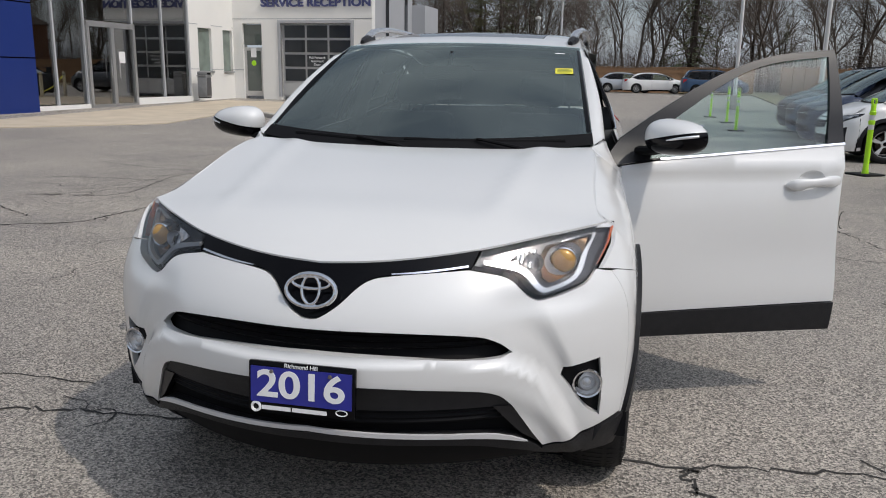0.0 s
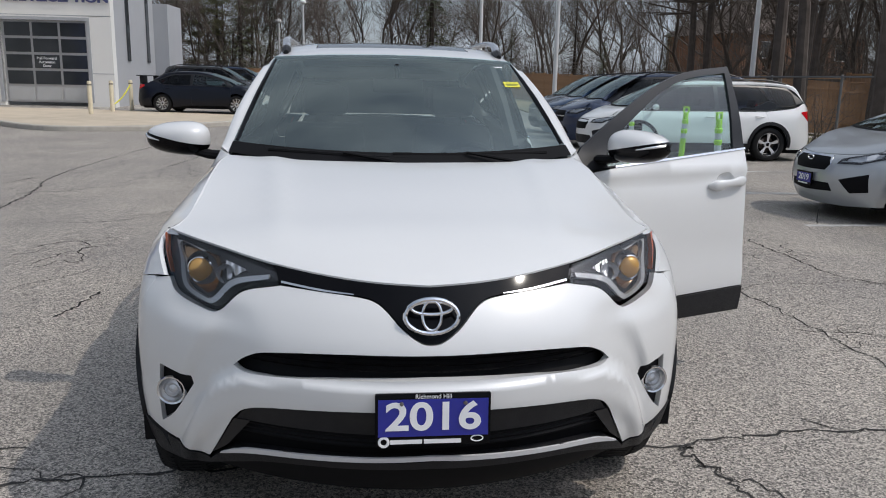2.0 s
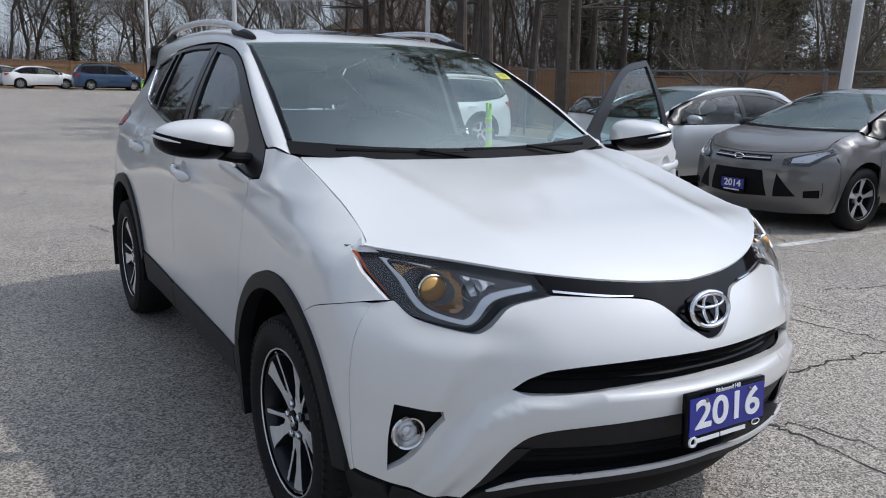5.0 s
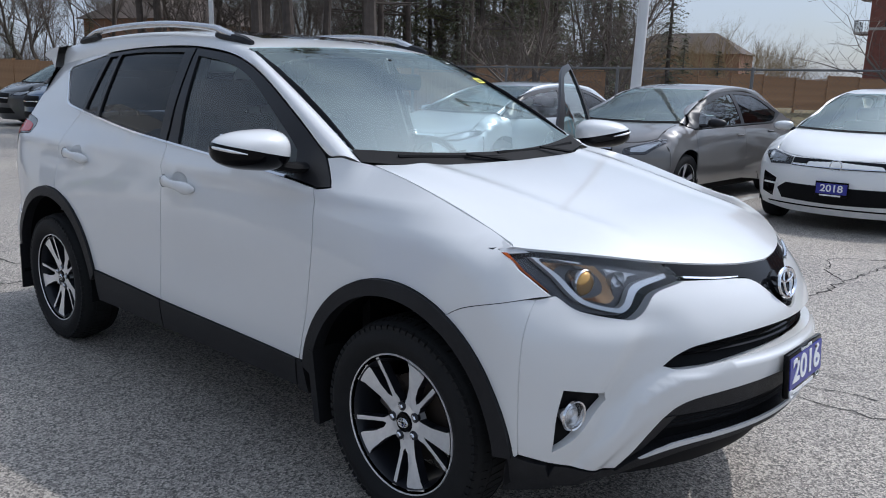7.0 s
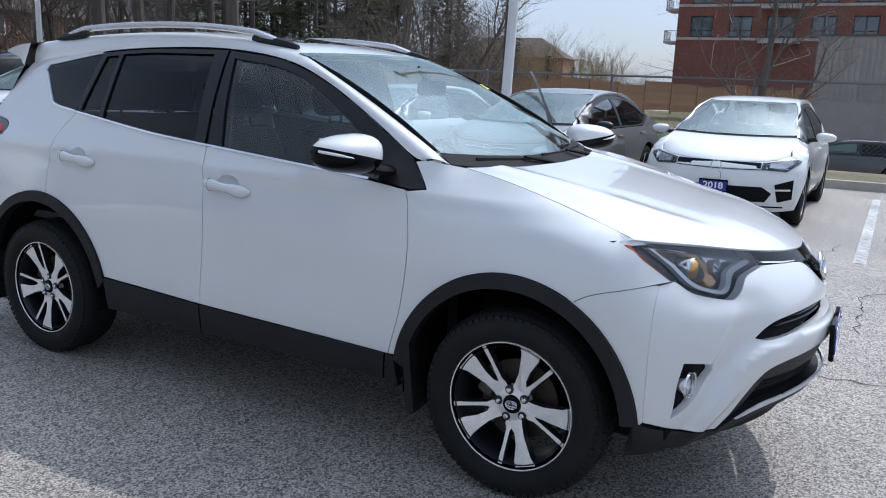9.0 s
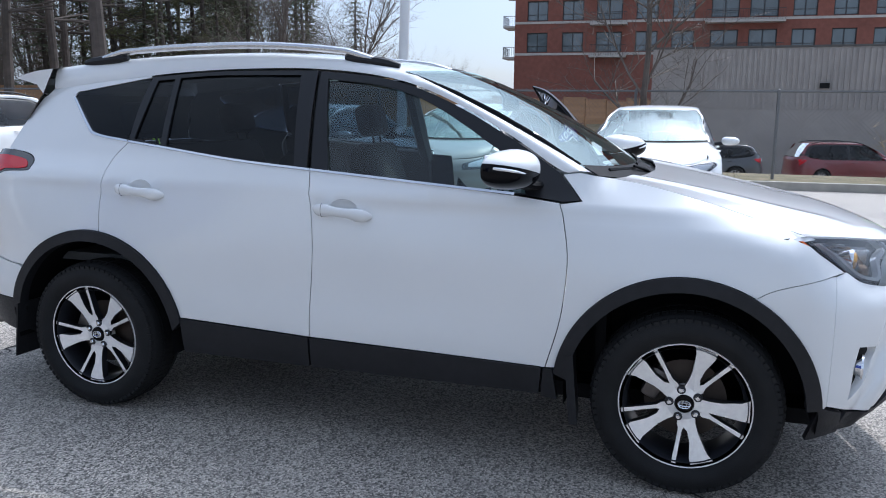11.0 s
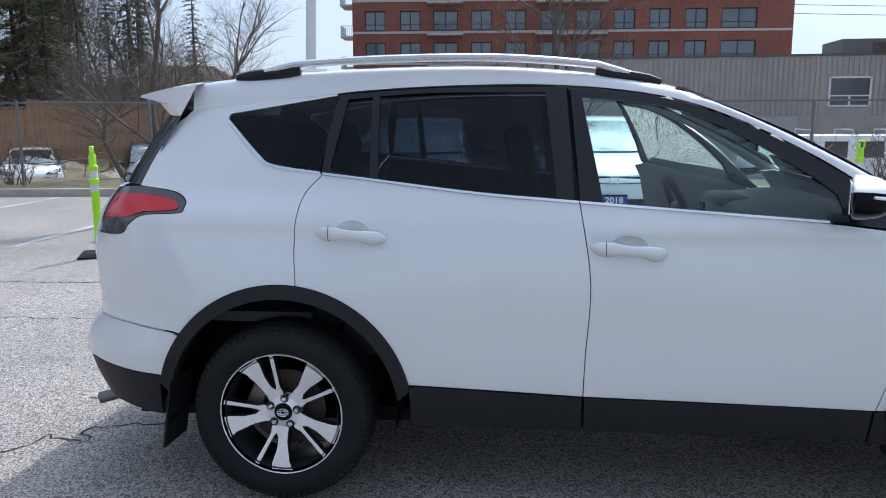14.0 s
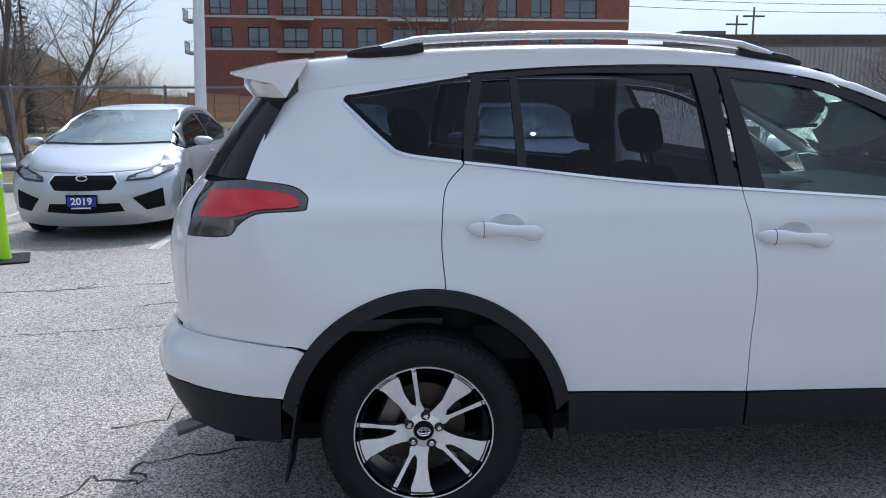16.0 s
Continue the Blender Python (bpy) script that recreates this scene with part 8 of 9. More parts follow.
build_car("silver_sedan", "ice silver sedan with a dark hexagonal grille parked nose out", (5.12, 4.50), -91, P_SILVER, 4.63, 1.78, 1.455, 2.67, "sedan", 0.93, 0.74,
          features=[([(0, 0.725), (0.30, 0.72), (0.35, 0.64), (0.29, 0.56), (0, 0.555)], MATTEBLACK, 0.003), ([(0, 0.735), (0.31, 0.73), (0.36, 0.64), (0.35, 0.63), (0.30, 0.71), (0, 0.715)], CHROME, 0.008), ([(0, 0.42), (0.36, 0.42), (0.40, 0.33), (0, 0.31)], MATTEBLACK, 0.003),
                    ([(0.48, 0.47), (0.76, 0.56), (0.77, 0.36), (0.60, 0.33)], MATTEBLACK, 0.003)],
          lamps=[(0.42, 0.645), (0.44, 0.70), (0.70, 0.79), (0.85, 0.81), (0.84, 0.74), (0.66, 0.655)], year="2019", plate_z=0.44, spokes="five")
build_car("white_wagon", "white wagon with black wheel arch cladding parked in the row", (4.45, 11.9), -91, P_WHITE, 4.80, 1.86, 1.60, 2.75, "suv", 0.97, 0.80, features=[([(0, 0.78), (0.34, 0.775), (0.40, 0.70), (0.34, 0.58), (0, 0.57)], MATTEBLACK, 0.003), ([(0, 0.46), (0.5, 0.46), (0.6, 0.30), (0, 0.28)], CLAD, 0.003), ([(0.55, 0.55), (0.82, 0.62), (0.82, 0.36), (0.62, 0.36)], CLAD, 0.004)], clad=True, wheel=0.345, rail=True, spokes="five")
for y, p, n, lab in ((14.6, P_NAVY, "navy_suv", "navy blue sport utility parked in the row"), (17.2, P_BLUE, "blue_suv", "dark blue sport utility with roof rails in the row"), (19.8, P_DARK, "dark_suv", "dark grey sport utility at the end of the row")):
    build_car(n, lab, (4.6 + 0.1 * (y - 14), y), -90, p, 4.95, 1.92, 1.76, 2.85, "suv", 1.06, 0.88, features=[([(0, 0.86), (0.40, 0.855), (0.46, 0.76), (0.40, 0.60), (0, 0.59)], MATTEBLACK, 0.003), ([(0, 0.735), (0.44, 0.74), (0.44, 0.715), (0, 0.71)], CHROME, 0.008), ([(0, 0.48), (0.5, 0.48), (0.6, 0.34), (0, 0.32)], MATTEBLACK, 0.003)], clad=True, wheel=0.37, rail=True, res=0.12)
wrx = build_car("black_sedan", "black sport sedan with a tall rear wing by the service bay", (-3.30, 25.39), 82, P_BLACK, 4.59, 1.80, 1.47, 2.65, "sedan", 0.94, 0.76, features=[([(0, 0.70), (0.3, 0.70), (0.3, 0.58), (0, 0.57)], MATTEBLACK, 0.003)], spokes="ten", res=0.12)
bm = bmesh.new()
add_box(bm, -0.74, 0.74, 1.95, 2.20, 1.27, 1.30, 0.01)
for x in (-0.62, 0.62):
    add_box(bm, x - 0.02, x + 0.02, 1.85, 2.12, 0.98, 1.28, 0.008)
part("rear_wing", bm, SATINBLACK, wrx)
for (x, y), p, n, lab, st in (((-4.04, 31.92), P_DARK, "grey_wagon", "dark grey wagon with roof rails in the far row", "suv"), ((-3.80, 37.15), P_NAVY, "dark_wagon", "dark blue wagon seen past the sedan", "suv"), ((-2.89, 42.96), P_WHITE, "white_sedan", "white sedan in the far row", "sedan"), ((-2.81, 48.20), P_DARK, "dark_hatchback", "dark hatchback in the far row", "hatch"),
                              ((9.36, 53.56), P_BLUE, "far_blue_wagon", "dark blue wagon far across the lot", "suv"), ((5.46, 55.63), P_WHITE, "far_white_sedan", "white sedan far across the lot", "sedan"), ((3.42, 56.69), P_SILVER, "far_silver_sedan", "silver sedan far across the lot", "sedan")):
    build_car(n, lab, (x, y), 86 if x < 0 else 92, p, 4.6, 1.82, 1.68 if st == "suv" else 1.47, 2.67, st, 1.0 if st == "suv" else 0.93, 0.78, rail=st == "suv", res=0.2)
for (x, y), turn, p, n, lab, st in (((32.0, -8.8), 20, P_RED, "red_wagon", "dark red wagon by the warehouse", "suv"), ((24.5, 6.8), 200, P_RED, "red_sedan", "dark red sedan beyond the mesh fence", "sedan"), ((27.0, 1.2), 185, P_DARK, "black_hatchback", "black hatchback beyond the mesh fence", "hatch"),
                                    ((27.5, 4.2), 180, P_BLACK, "dark_sedan", "dark sedan beyond the mesh fence", "sedan"), ((20.6, 12.2), -60, P_DARK, "grey_minivan", "grey minivan parked in the lower lot", "suv"), ((18.9, 15.4), -60, P_WHITE, "pale_sedan", "white sedan parked in the lower lot", "sedan"), ((17.4, 18.4), -60, P_SILVER, "silver_wagon", "silver wagon parked in the lower lot", "suv"), ((22.8, 9.6), -65, P_WHITE, "pale_hatchback", "white hatchback parked in the lower lot", "hatch"), ((26.2, 9.3), -65, P_WHITE, "pale_wagon", "white wagon parked in the lower lot", "suv")):
    build_car(n, lab, (x, y), turn, p, 4.6, 1.82, 1.70 if st == "suv" else 1.47, 2.67, st, 1.0 if st == "suv" else 0.93, 0.78, rail=st == "suv", res=0.2, group="cars in the lower lot")


# white van in the lower lot
van = thing("white_van", "white cargo van with ladder racks in the lower lot", "van", at=(28.3, -11.8, gz(28.3, -11.8)), turn=0)
bm = bmesh.new()
add_box(bm, -1.0, 1.0, -2.7, 2.7, 0.35, 2.1, 0.12)
part("body", bm, P_WHITE, van)
for y in (-2.0, -0.7, 0.6, 1.8):
    box_part("window", (-1.012, -0.99, y - 0.42, y + 0.42, 1.25, 1.85), NIGHTGLASS, van)
for y in (-1.7, 1.7):
    for s in (-1, 1):
        part("wheel", lathe([(-0.1, 0.2), (-0.1, 0.36), (0.1, 0.36), (0.1, 0.2), (0.08, 0)], 24), RUBBER, van, m=Matrix.Translation((s * 0.92, y, 0.36)))
bm = bmesh.new()
for y in (-1.5, 0, 1.5):
    add_tube(bm, [(-0.9, y, 2.1), (-0.9, y, 2.28), (0.9, y, 2.28), (0.9, y, 2.1)], 0.03, 6)
part("roof_rack", bm, ALU, van)
# red donation bin far down the lot
rb = thing("red_bin", "bright red steel bin at the end of the lot", "bin", at=(-4.3, 52.9, gz(-4.3, 52.9)))
box_part("body", (-0.9, 0.9, -0.6, 0.6, 0, 1.2), mat("bright_red", (0.55, 0.02, 0.03), 0.5), rb, bevel=0.03)


# ---- trees ----
BARK = mat("grey_brown_bark", (0.105, 0.085, 0.070), 0.95, 0, 0, 0.35, 6, 0.8, 30)
TWIG = mat("thin_twigs", (0.135, 0.110, 0.092), 0.95, 0, 0, 0.3, 3)
DARKBARK = mat("dark_pine_bark", (0.082, 0.066, 0.056), 0.95, 0, 0, 0.4, 5, 0.9, 25)
NEEDLE = mat("spruce_needles", (0.060, 0.072, 0.042), 0.85, 0, 0, 0.5, 1.5, second=(0.115, 0.115, 0.062))
PINE = mat("pine_needles", (0.105, 0.108, 0.050), 0.85, 0, 0, 0.5, 1.2, second=(0.175, 0.155, 0.080))
WILLOW = mat("willow_twigs", (0.30, 0.22, 0.12), 0.9, 0, 0, 0.3, 2)


def limb_mesh(rings, faces, verts, a, b, ra, rb, sides):
    d = (b - a).normalized()
    u = d.cross(Vector((0, 0, 1)) if abs(d.z) < 0.9 else Vector((1, 0, 0))).normalized()
    w = d.cross(u)
    base = len(verts)
    for p, r in ((a, ra), (b, rb)):
        for k in range(sides):
            q = 2 * math.pi * k / sides
            verts.append(p + r * (math.cos(q) * u + math.sin(q) * w))
    for k in range(sides):
        faces.append((base + k, base + (k + 1) % sides, base + sides + (k + 1) % sides, base + sides + k))


def bare_tree(height, seed, spread=0.55, depth=5, trunk=0.13, fork=0.28, bark=BARK, twig=TWIG, droop=0.0, lean=0.02, wiggle=0.18):
    r = random.Random(seed)
    tv, tf, cv, cf = [], [], [], []

    def grow(p, d, length, rad, level):
        steps = 4 if level < 2 else 3
        for k in range(steps):
            d = (d + Vector((r.gauss(0, wiggle), r.gauss(0, wiggle), r.gauss(0, wiggle * 0.5) + (0.06 if level else 0.10) - droop * level))).normalized()
            q = p + d * length / steps
            r2 = rad * (0.86 if level else 0.84)
            if level == 0:
                limb_mesh(None, tf, tv, p, q, rad, r2, 8)
            else:
                limb_mesh(None, cf, cv, p, q, rad, r2, 4 if level < 2 else 3)
            p, rad = q, r2
            if level < depth and (level > 0 or k >= 1 or fork < 0.2):
                for _ in range(2 if level < 3 else r.choice((1, 2, 2))):
                    a = r.uniform(0, 6.283)
                    side = Vector((math.cos(a), math.sin(a), 0))
                    nd = (d * (1 - spread) + (side - d * side.dot(d)).normalized() * spread + Vector((0, 0, 0.15))).normalized()
                    grow(p, nd, length * r.uniform(0.42, 0.68), rad * r.uniform(0.42, 0.6), level + 1)
        if level == 0 and depth:
            for _ in range(3):
                nd = (d + Vector((r.gauss(0, 0.4), r.gauss(0, 0.4), 0.2))).normalized()
                grow(p, nd, length * 0.5, rad * 0.7, 1)
    grow(Vector((0, 0, -0.2)), Vector((r.gauss(0, lean), r.gauss(0, lean), 1)).normalized(), height * 0.58, trunk, 0)
    return mesh_from("trunk", tv, tf, bark), mesh_from("branches", cv, cf, twig, smooth=False)


def spruce(height, seed, base_r, start=0.06, thin=1.0):
    """Whorls of drooping limbs set with many small needle sprays."""
    r = random.Random(seed)
    tv, tf, cv, cf = [], [], [], []
    limb_mesh(None, tf, tv, Vector((0, 0, -0.2)), Vector((0, 0, height * 0.97)), height * 0.016 + 0.05, 0.02, 8)
    z = height * start
    while z < height * 0.985:
        t = z / height
        reach = base_r * (1 - t) ** 0.85 * r.uniform(0.75, 1.15) + 0.12
        for k in range(r.randint(5, 7)):
            a = r.uniform(0, 6.283)
            d = Vector((math.cos(a), math.sin(a), 0))
            p0, n = Vector((0, 0, z)), max(3, int(reach / 0.28 * thin))
            for j in range(n):
                s = (j + 0.6) / n
                c = p0 + d * reach * s + Vector((0, 0, -0.30 * reach * s * s + 0.05))
                for _ in range(3):
                    e = r.uniform(0.16, 0.34) * (1.1 - 0.4 * s)
                    b = a + r.choice((-1, 1)) * r.uniform(0.3, 1.1)
                    o = Vector((math.cos(b), math.sin(b), r.uniform(-0.55, 0.05))) * e
                    w = Vector((-math.sin(b), math.cos(b), r.uniform(-0.3, 0.3))) * e * 0.28
                    m = len(cv)
                    cv.extend((c - w, c + w, c + o + w * 0.3 + Vector((0, 0, r.uniform(-0.05, 0.03))), c + o - w * 0.3))
                    cf.append((m, m + 1, m + 2, m + 3))
        z += height * 0.018 + 0.10
    return mesh_from("trunk", tv, tf, DARKBARK), mesh_from("needles", cv, cf, NEEDLE, smooth=False)


def pine(height, seed, crown_from, reach0):
    """A tall bare stem with loose tufts of needles on crooked limbs."""
    r = random.Random(seed)
    tv, tf, cv, cf = [], [], [], []
    p, d = Vector((0, 0, -0.2)), Vector((r.gauss(0, 0.03), r.gauss(0, 0.03), 1)).normalized()
    n = 12
    for k in range(n):
        d = (d + Vector((r.gauss(0, 0.02), r.gauss(0, 0.02), 0.05))).normalized()
        q = p + d * height / n
        limb_mesh(None, tf, tv, p, q, 0.175 * (1 - 0.75 * k / n), 0.175 * (1 - 0.75 * (k + 1) / n), 9)
        if q.z > height * crown_from * 0.6:
            for _ in range(4):
                a = r.uniform(0, 6.283)
                reach = reach0 * r.uniform(0.5, 1.1) * (1.15 - 0.7 * k / n)
                e = q + Vector((math.cos(a) * reach, math.sin(a) * reach, reach * r.uniform(-0.1, 0.35)))
                limb_mesh(None, tf, tv, q, e, 0.045, 0.012, 5)
                if q.z < height * crown_from:
                    continue
                for j in range(int(34 * reach)):
                    s = r.uniform(0.25, 1.05)
                    c = q.lerp(e, s) + Vector((r.gauss(0, 0.28), r.gauss(0, 0.28), r.gauss(0, 0.16)))
                    for _ in range(9):
                        o = Vector((r.gauss(0, 1), r.gauss(0, 1), r.gauss(0.2, 0.7))).normalized() * r.uniform(0.14, 0.28)
                        w = o.cross(Vector((r.gauss(0, 1), r.gauss(0, 1), r.gauss(0, 1)))).normalized() * 0.017
                        m = len(cv)
                        cv.extend((c - w, c + w, c + o))
                        cf.append((m, m + 1, m + 2))
        p = q
    return mesh_from("trunk", tv, tf, DARKBARK), mesh_from("needles", cv, cf, PINE, smooth=False)


def shrub(height, seed, material, stems=26, spread=0.5):
    r = random.Random(seed)
    v, f = [], []
    for _ in range(stems):
        a = r.uniform(0, 6.283)
        p = Vector((r.gauss(0, 0.15), r.gauss(0, 0.15), -0.05))
        d = Vector((math.cos(a) * spread * r.random(), math.sin(a) * spread * r.random(), 1)).normalized()
        ln = height * r.uniform(0.6, 1.1)
        for k in range(5):
            d = (d + Vector((r.gauss(0, 0.16), r.gauss(0, 0.16), r.gauss(0, 0.08)))).normalized()
            q = p + d * ln / 5
            limb_mesh(None, f, v, p, q, 0.012 * (1 - k / 6), 0.012 * (1 - (k + 1) / 6), 3)
            if k > 0:
                for _ in range(2):
                    e = q + Vector((r.gauss(0, 1), r.gauss(0, 1), r.gauss(0.6, 0.6))).normalized() * ln * 0.16
                    limb_mesh(None, f, v, q, e, 0.006, 0.002, 3)
            p = q
    return mesh_from("stems", v, f, material, smooth=False)


def plant_tree(pair, x, y, turn, size, name, label, group, sink=0.0):
    """A tree of trunk and crown at a place; the meshes are shared between alike trees."""
    t = tagged(new(name), label, "tree", group)
    t.matrix_world = pose(x, y, gz(x, y) - sink, 0, 0, turn) @ Matrix.Diagonal((1.046 * size, 1.046 * size, 1.046 * size, 1))
    for me in pair:
        o = put("trunk" if me.name.startswith("trunk") else "crown", me, t)
    return t


r = random.Random(11)
bare = [bare_tree(13, 1, 0.5, 4, 0.17), bare_tree(12, 2, 0.42, 4, 0.14), bare_tree(14, 3, 0.38, 4, 0.15), bare_tree(11, 5, 0.6, 4, 0.18)]
slim = [bare_tree(14, 21, 0.30, 3, 0.10, wiggle=0.10), bare_tree(13, 22, 0.33, 3, 0.09, wiggle=0.12)]
crooked = [bare_tree(9, 31, 0.62, 5, 0.15, wiggle=0.30), bare_tree(8, 32, 0.66, 5, 0.13, wiggle=0.32)]
young = [bare_tree(5.6, 41, 0.55, 4, 0.075, fork=0.1, wiggle=0.12), bare_tree(6.2, 42, 0.60, 4, 0.085, fork=0.1, wiggle=0.15)]
fir = [spruce(13, 51, 2.6), spruce(12, 52, 3.0, 0.03), spruce(9, 53, 2.0)]
pines = [pine(13, 61, 0.16, 2.6), pine(12, 62, 0.26, 2.8), pine(14, 63, 0.50, 2.6)]
willow = [bare_tree(9, 71, 0.40, 4, 0.12, bark=WILLOW, twig=WILLOW, wiggle=0.12), bare_tree(8, 72, 0.45, 4, 0.10, bark=WILLOW, twig=WILLOW, wiggle=0.12)]
L_BARE, L_SLIM = "bare grey deciduous tree without leaves in early spring", "slender bare tree at the edge of the wood"
# wood behind the lot
for i in range(80):
    x = -12 + 74 * (i + r.uniform(-0.3, 0.3)) / 80
    y = 65 + r.uniform(0, 16) + max(0, (x - 14)) * -0.35
    plant_tree(r.choice(bare + slim), x, y, r.uniform(0, 360), r.uniform(0.72, 1.08), "bare_tree", r.choice((L_BARE, L_SLIM)), "trees of the wood")
for i in range(44):
    x = 17 + 34 * (i + r.uniform(-0.3, 0.3)) / 44
    y = 30 + r.uniform(0, 14) - 0.25 * (x - 17)
    plant_tree(r.choice(crooked + slim + bare), x, y, r.uniform(0, 360), r.uniform(0.7, 1.05), "bare_tree", r.choice((L_BARE, L_SLIM)), "trees of the wood")
for i in range(16):
    x, y = -22 + r.uniform(0, 14), 60 + r.uniform(0, 14)
    plant_tree(r.choice(bare), x, y, r.uniform(0, 360), r.uniform(0.7, 0.95), "bare_tree", L_BARE, "trees of the wood")
# spruces
for x, y, s in ((-9.8, 66.8, 1.00), (-7.5, 69.0, 0.90), (6.4, 64.0, 1.20), (23.4, 54.5, 0.55), (31.3, 48.3, 0.50), (13.5, 65.1, 0.45), (20.5, 60.9, 0.50)):
    plant_tree(fir[int(x) % 3], x, y, r.uniform(0, 360), s, "spruce_tree", "dark green spruce tree at the edge of the wood", "spruces")
for x, y, s in ((35.1, 28.4, 1.00), (37.7, 26.3, 1.05), (40.3, 27.7, 1.10), (43.0, 24.2, 1.00), (45.8, 24.9, 0.95), (48.2, 22.4, 0.85), (32.4, 30.9, 0.95), (41.9, 30.3, 1.10), (47.3, 27.9, 1.00), (36.6, 32.5, 1.10), (30.3, 25.8, 0.70), (27.7, 23.1, 0.60), (33.8, 24.8, 0.90), (36.3, 23.6, 0.85), (39.3, 21.8, 0.80), (31.8, 22.6, 0.75), (29.3, 28.8, 0.90), (25.2, 27.2, 0.80)):
    plant_tree(fir[int(x) % 3], x, y, r.uniform(0, 360), s, "spruce_tree", "tall dark spruce behind the board fence", "spruces")
# pines with bare stems by the parked wagon
for x, y, s, k in ((10.85, 11.5, 1.00, 2), (11.9, 17.7, 1.05, 2), (11.0, 14.9, 0.95, 2), (15.6, 30.5, 1.10, 2), (15.0, 30.8, 1.0, 2), (17.4, 21.2, 1.00, 2), (15.8, 22.9, 0.95, 2), (19.8, 21.5, 1.05, 2), (17.7, 25.5, 1.00, 2), (22.6, 23.6, 1.00, 2), (25.7, 24.9, 1.00, 2), (29.9, 24.5, 0.95, 2), (26.8, 28.7, 1.05, 2), (33.0, 26.1, 1.00, 2)):
    plant_tree(pines[k], x, y, r.uniform(0, 360), s, "pine_tree", "tall pine with a bare dark stem", "pines")
for x, y, s in ((-11.6, 68.9, 0.80), (-9.4, 71.0, 0.85), (-14.4, 71.9, 0.75), (34.5, 25.9, 0.90), (38.2, 29.9, 1.00), (42.4, 28.7, 0.95), (45.0, 30.9, 1.00), (30.8, 28.1, 0.90)):
    plant_tree(pines[int(abs(x)) % 2], x, y, r.uniform(0, 360), s, "pine_tree", "full olive green pine behind the fence", "pines")
larch = []
for height, seed in ((12, 55), (11, 56)):
    a, b = spruce(height, seed, 2.2, 0.08, 0.8)
    b.materials.clear()
    b.materials.append(TWIG)
    larch.append((a, b))
for x, y, s in ((-22.8, 68.6, 0.80), (-20.7, 70.7, 0.90), (-18.3, 67.6, 0.85), (-16.4, 69.7, 0.95), (-14.9, 66.6, 0.80), (-25.4, 70.6, 0.90), (-12.7, 73.0, 1.00), (11.7, 69.3, 0.80), (18.6, 63.1, 0.75)):
    plant_tree(larch[int(abs(x)) % 2], x, y, r.uniform(0, 360), s, "larch_tree", "bare brown larch of the wood", "larches")
# twiggy undergrowth that fills the wood
verts, faces = [], []
for i in range(15000):
    if i % 3:
        x = r.uniform(-24, 46)
        y = 64 + r.uniform(0, 15) - max(0, x - 14) * 0.35
    else:
        x = r.uniform(17, 50)
        y = 29 + r.uniform(0, 14) - 0.25 * (x - 17)
    z, h = gz(x, y), r.uniform(1.5, 7.5) * r.uniform(0.4, 1)
    lean_x, lean_y, w = r.gauss(0, 0.14) * h, r.gauss(0, 0.14) * h, r.uniform(0.012, 0.03)
    q = r.uniform(0, 3.14)
    k = len(verts)
    verts += [(x - w * math.cos(q), y - w * math.sin(q), z), (x + w * math.cos(q), y + w * math.sin(q), z), (x + lean_x, y + lean_y, z + h)]
    faces.append((k, k + 1, k + 2))
    for _ in range(3):
        t = r.uniform(0.3, 0.9)
        p = Vector((x + lean_x * t, y + lean_y * t, z + h * t))
        e = p + Vector((r.gauss(0, 0.5), r.gauss(0, 0.5), r.uniform(0.2, 0.9)))
        k = len(verts)
        verts += [p - Vector((0, 0, 0.02)), p + Vector((0.012, 0.012, 0.01)), e]
        faces.append((k, k + 1, k + 2))
tagged(put("undergrowth", mesh_from("undergrowth", verts, faces, TWIG, smooth=False)), "bare brown twiggy undergrowth of the wood", "undergrowth", kind="stuff")
# far willows and young conifers before the apartment block
for i in range(22):
    y = 20 + 21 * (i + r.uniform(-0.4, 0.4)) / 22
    plant_tree(r.choice(willow), 70 + r.uniform(-3, 10), y, r.uniform(0, 360), r.uniform(0.65, 0.95), "willow_tree", "bare willow with ochre twigs in the distance", "far willows", 1.6)
for y in (24, 27.5, 31, 21.5, 34, 37):
    plant_tree(fir[2], 60 + r.uniform(-3, 3), y, r.uniform(0, 360), r.uniform(0.6, 0.85), "spruce_tree", "young spruce among the far willows", "spruces", 1.4)
# young trees on the verge
plant_tree(young[0], 14.4, 8.85, 20, 1.25, "young_tree", "young bare tree on the verge by the fence", "young trees")
plant_tree(young[1], 12.25, -0.12, 140, 0.98, "young_tree", "young bare tree with fine twigs beyond the fence", "young trees")
plant_tree(young[0], 32.12, -23.36, 140, 1.0, "young_tree", "young bare tree by the warehouse", "young trees")
plant_tree(young[1], 27.91, -19.73, 10, 1.0, "young_tree", "young bare tree by the warehouse", "young trees")
plant_tree(young[1], 19.08, 9.36, 80, 1.05, "young_tree", "young bare tree beyond the fence", "young trees")
plant_tree(crooked[1], 19.91, 12.74, 80, 0.75, "bare_tree", L_BARE, "trees of the wood")
plant_tree(crooked[0], 25.20, 14.09, 10, 0.7, "bare_tree", L_BARE, "trees of the wood")
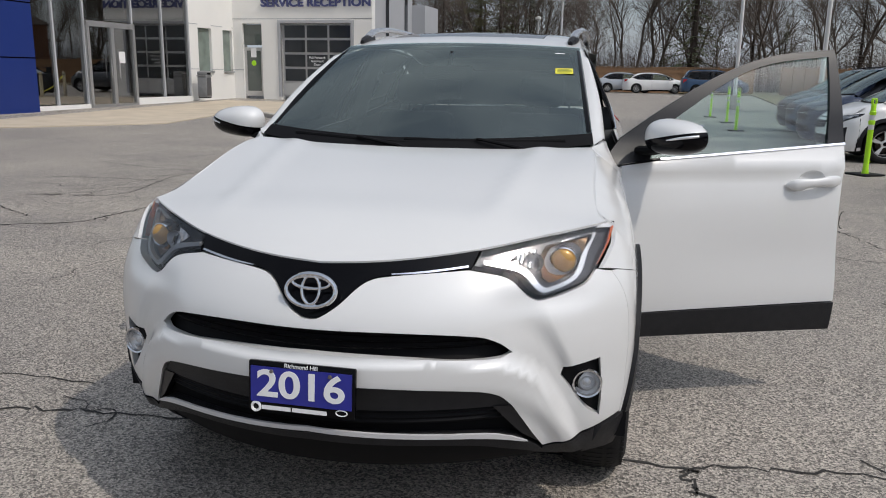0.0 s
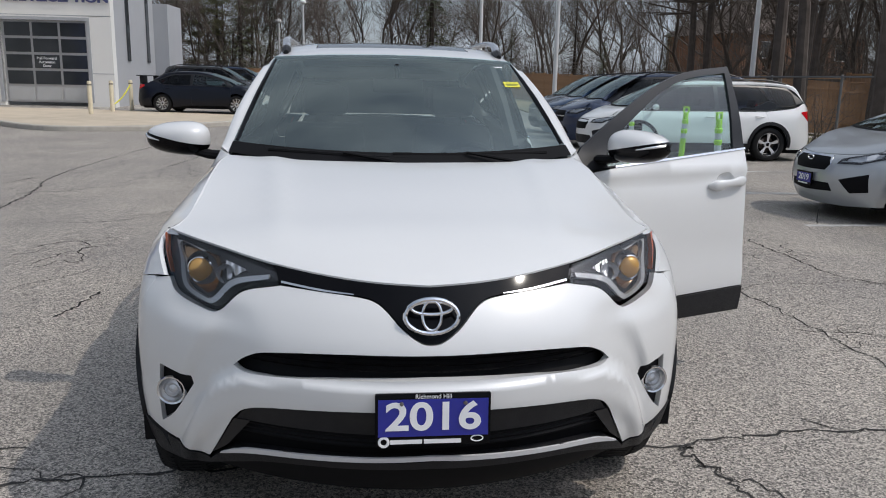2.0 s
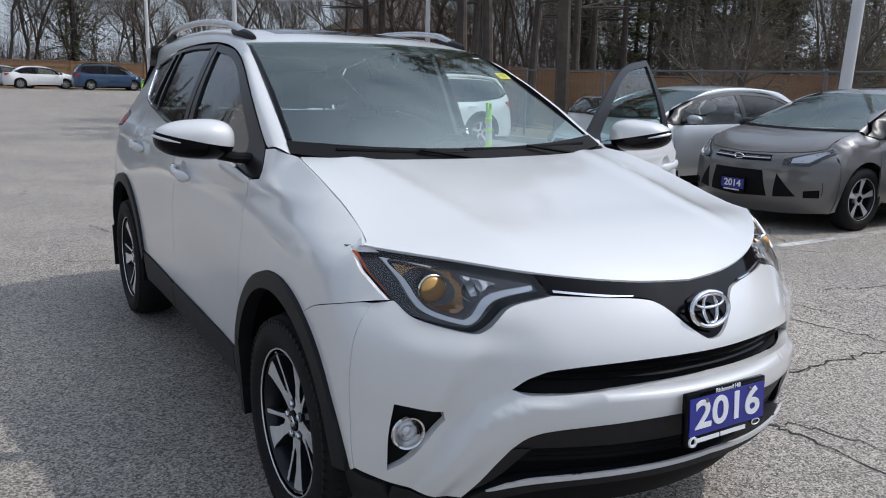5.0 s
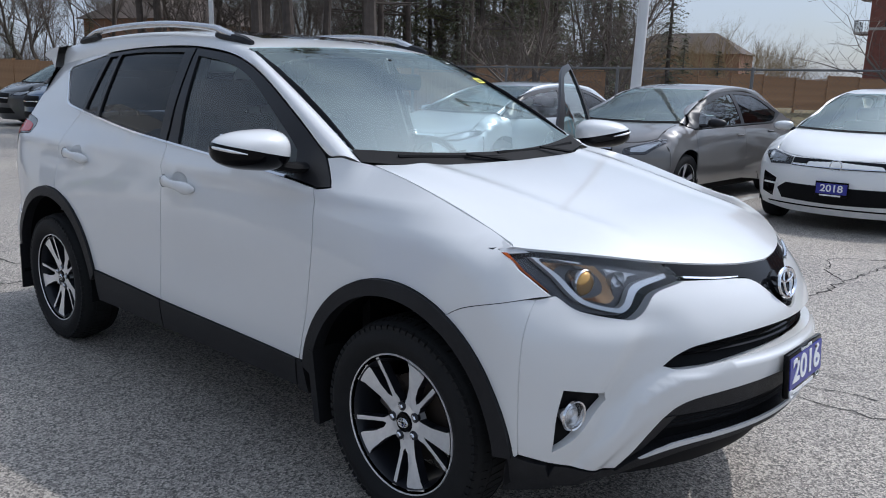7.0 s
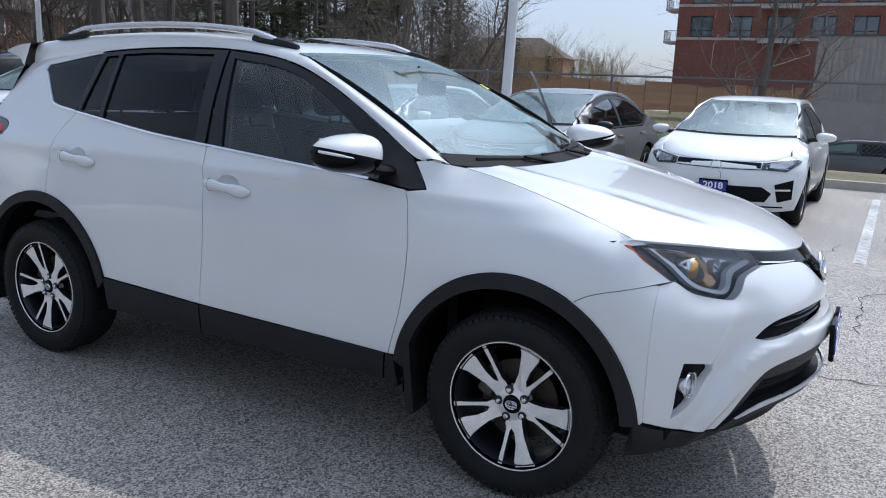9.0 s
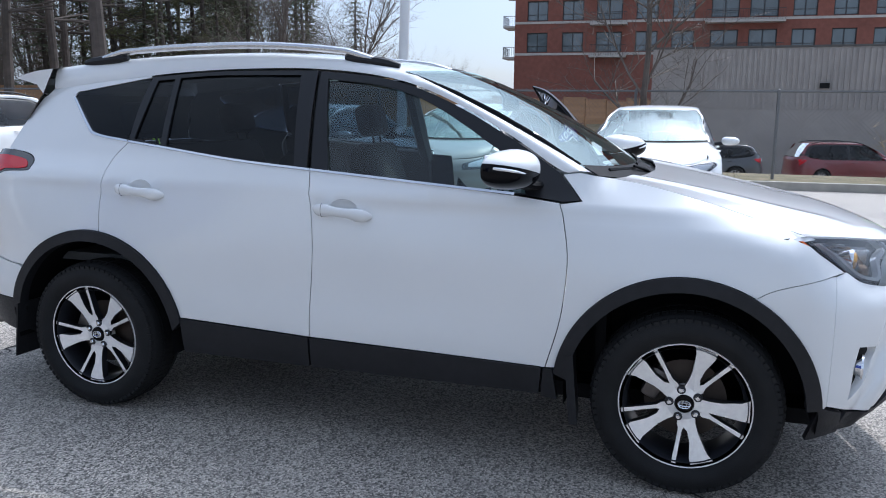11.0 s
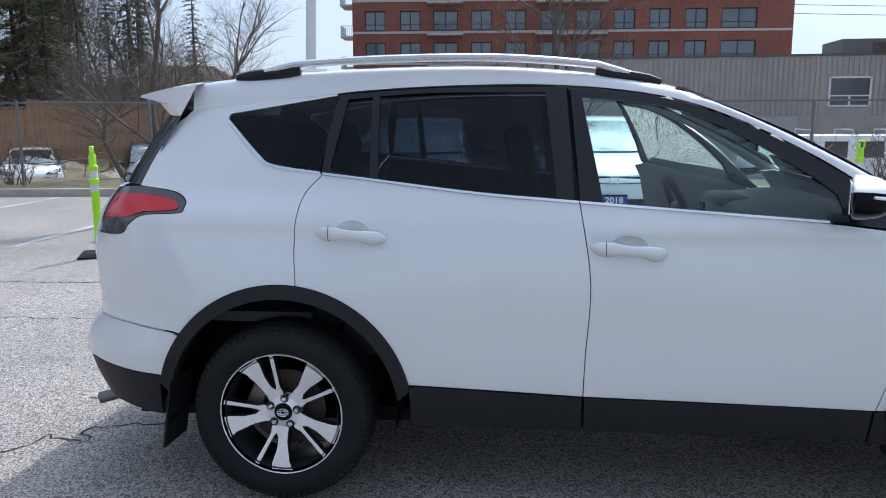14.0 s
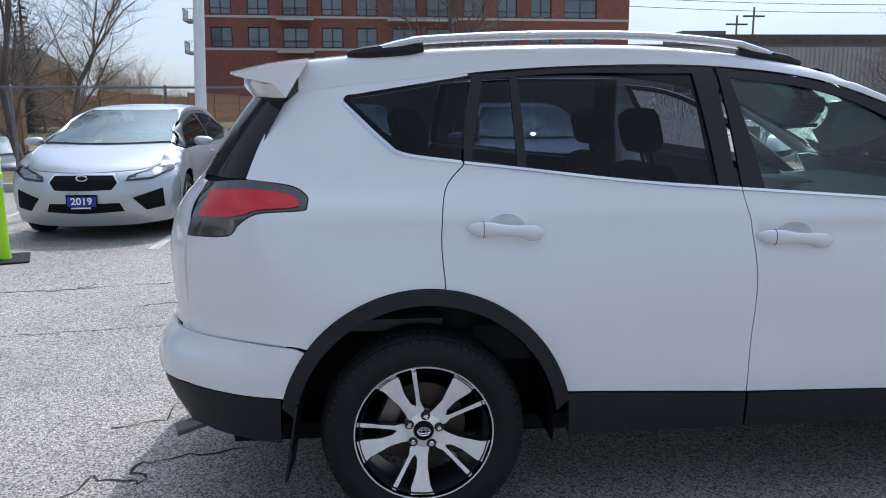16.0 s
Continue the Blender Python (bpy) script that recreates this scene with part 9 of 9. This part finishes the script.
# brush along the fence
BRUSH = [shrub(1.6, 81, TWIG), shrub(1.3, 82, WILLOW, 30, 0.7), shrub(2.0, 83, TWIG, 22, 0.6)]
for i in range(40):
    y = -24 + 46 * (i + r.uniform(-0.4, 0.4)) / 40
    if (-5 < y < 5 and r.random() < 0.4) or (y > 4 and i % 3):
        continue
    x = kerb_x(y) + r.uniform(1.3, 2.6)
    o = put("bare_shrub", BRUSH[i % 3])
    o.matrix_world = pose(x, y, gz(x, y) + 0.08, 0, 0, r.uniform(0, 360)) @ Matrix.Diagonal((1, 1, r.uniform(0.5, 1.1), 1))
    tagged(o, "bare twiggy shrub on the verge behind the fence", "shrub", "shrubs on the verge")
# houses beyond the wood
for x, y, w, turn in ((34, 60, 14, 20), (100, 46, 16, 100)):
    h = thing("brick_house", "orange brick house half hidden by the trees", "house", "houses", at=(x, y, gz(x, y)), turn=turn)
    box_part("wall", (-w / 2, w / 2, -4, 4, -1, 5.2), mat("orange_brick", (0.27, 0.14, 0.085), 0.9, 0, 0, 0.2, 2), h)
    bm = bmesh.new()
    pts = [bm.verts.new(p) for p in ((-w / 2 - 0.4, -4.5, 5.2), (w / 2 + 0.4, -4.5, 5.2), (w / 2 + 0.4, 4.5, 5.2), (-w / 2 - 0.4, 4.5, 5.2), (-w / 4, 0, 8.0), (w / 4, 0, 8.0))]
    for ids in ((0, 1, 5, 4), (1, 2, 5), (2, 3, 4, 5), (3, 0, 4), (3, 2, 1, 0)):
        bm.faces.new([pts[i] for i in ids])
    part("roof", bm, mat("brown_shingle", (0.11, 0.085, 0.07), 0.9, 0, 0, 0.3, 3), h, smooth=False)
    for k in (-0.3, 0, 0.3):
        for z in (0.9, 3.4):
            wn = box_part("window", (w * k - 0.7, w * k + 0.7, -4.03, -3.98, z, z + 1.3), PAPER, h)
            box_part("pane", (w * k - 0.6, w * k + 0.6, -4.04, -4.02, z + 0.08, z + 1.22), NIGHTGLASS, wn)

# banners and plants behind the showroom glass
BANNER = mat("pale_banner", (0.66, 0.76, 0.70), 0.6, 0, 0, 0.08, 2)
for y0, y1, z1 in ((15.85, 16.45, 2.95), (20.40, 20.82, 3.05)):
    b = thing("showroom_banner", "pale green standing banner behind the showroom glass", "banner", "banners", at=SHOP @ Vector((-14.9, y0, 0.86)))
    box_part("sheet", (-0.01, 0.01, 0, y1 - y0, 0.06, z1 - 0.9), BANNER, b, bevel=0.004)
    box_part("foot", (-0.15, 0.15, 0, y1 - y0, 0, 0.05), SATINBLACK, b, bevel=0.01)
LEAF = mat("house_plant_leaf", (0.16, 0.20, 0.03), 0.6, 0, 0, 0.3, 8)
for y, seed in ((18.45, 5), (20.1, 8)):
    p = thing("potted_plant", "leafy yellow-green plant in a dark pot", "plant", "showroom plants", at=SHOP @ Vector((-15.0, y, 0.86)))
    part("pot", lathe([(0, 0.14), (0.32, 0.19), (0.34, 0.19), (0.34, 0.16), (0.30, 0.0)], 20, "z"), SATINBLACK, p)
    q = random.Random(seed)
    v, f = [], []
    for _ in range(70):
        a, ln = q.uniform(0, 6.283), q.uniform(0.35, 0.75)
        d, w = Vector((math.cos(a), math.sin(a), 0)), Vector((-math.sin(a), math.cos(a), 0)) * 0.022
        up = q.uniform(0.3, 1.2)
        k = len(v)
        c, e = Vector((0, 0, 0.32)) + d * ln * 0.3 + Vector((0, 0, ln * up * 0.8)), Vector((0, 0, 0.32)) + d * ln * 0.75 + Vector((0, 0, ln * up * 0.75))
        v += [Vector((0, 0, 0.30)), c - w, c + w, e]
        f += [(k, k + 1, k + 2), (k + 1, k + 3, k + 2)]
    put("foliage", mesh_from("foliage", v, f, LEAF, smooth=False), p)
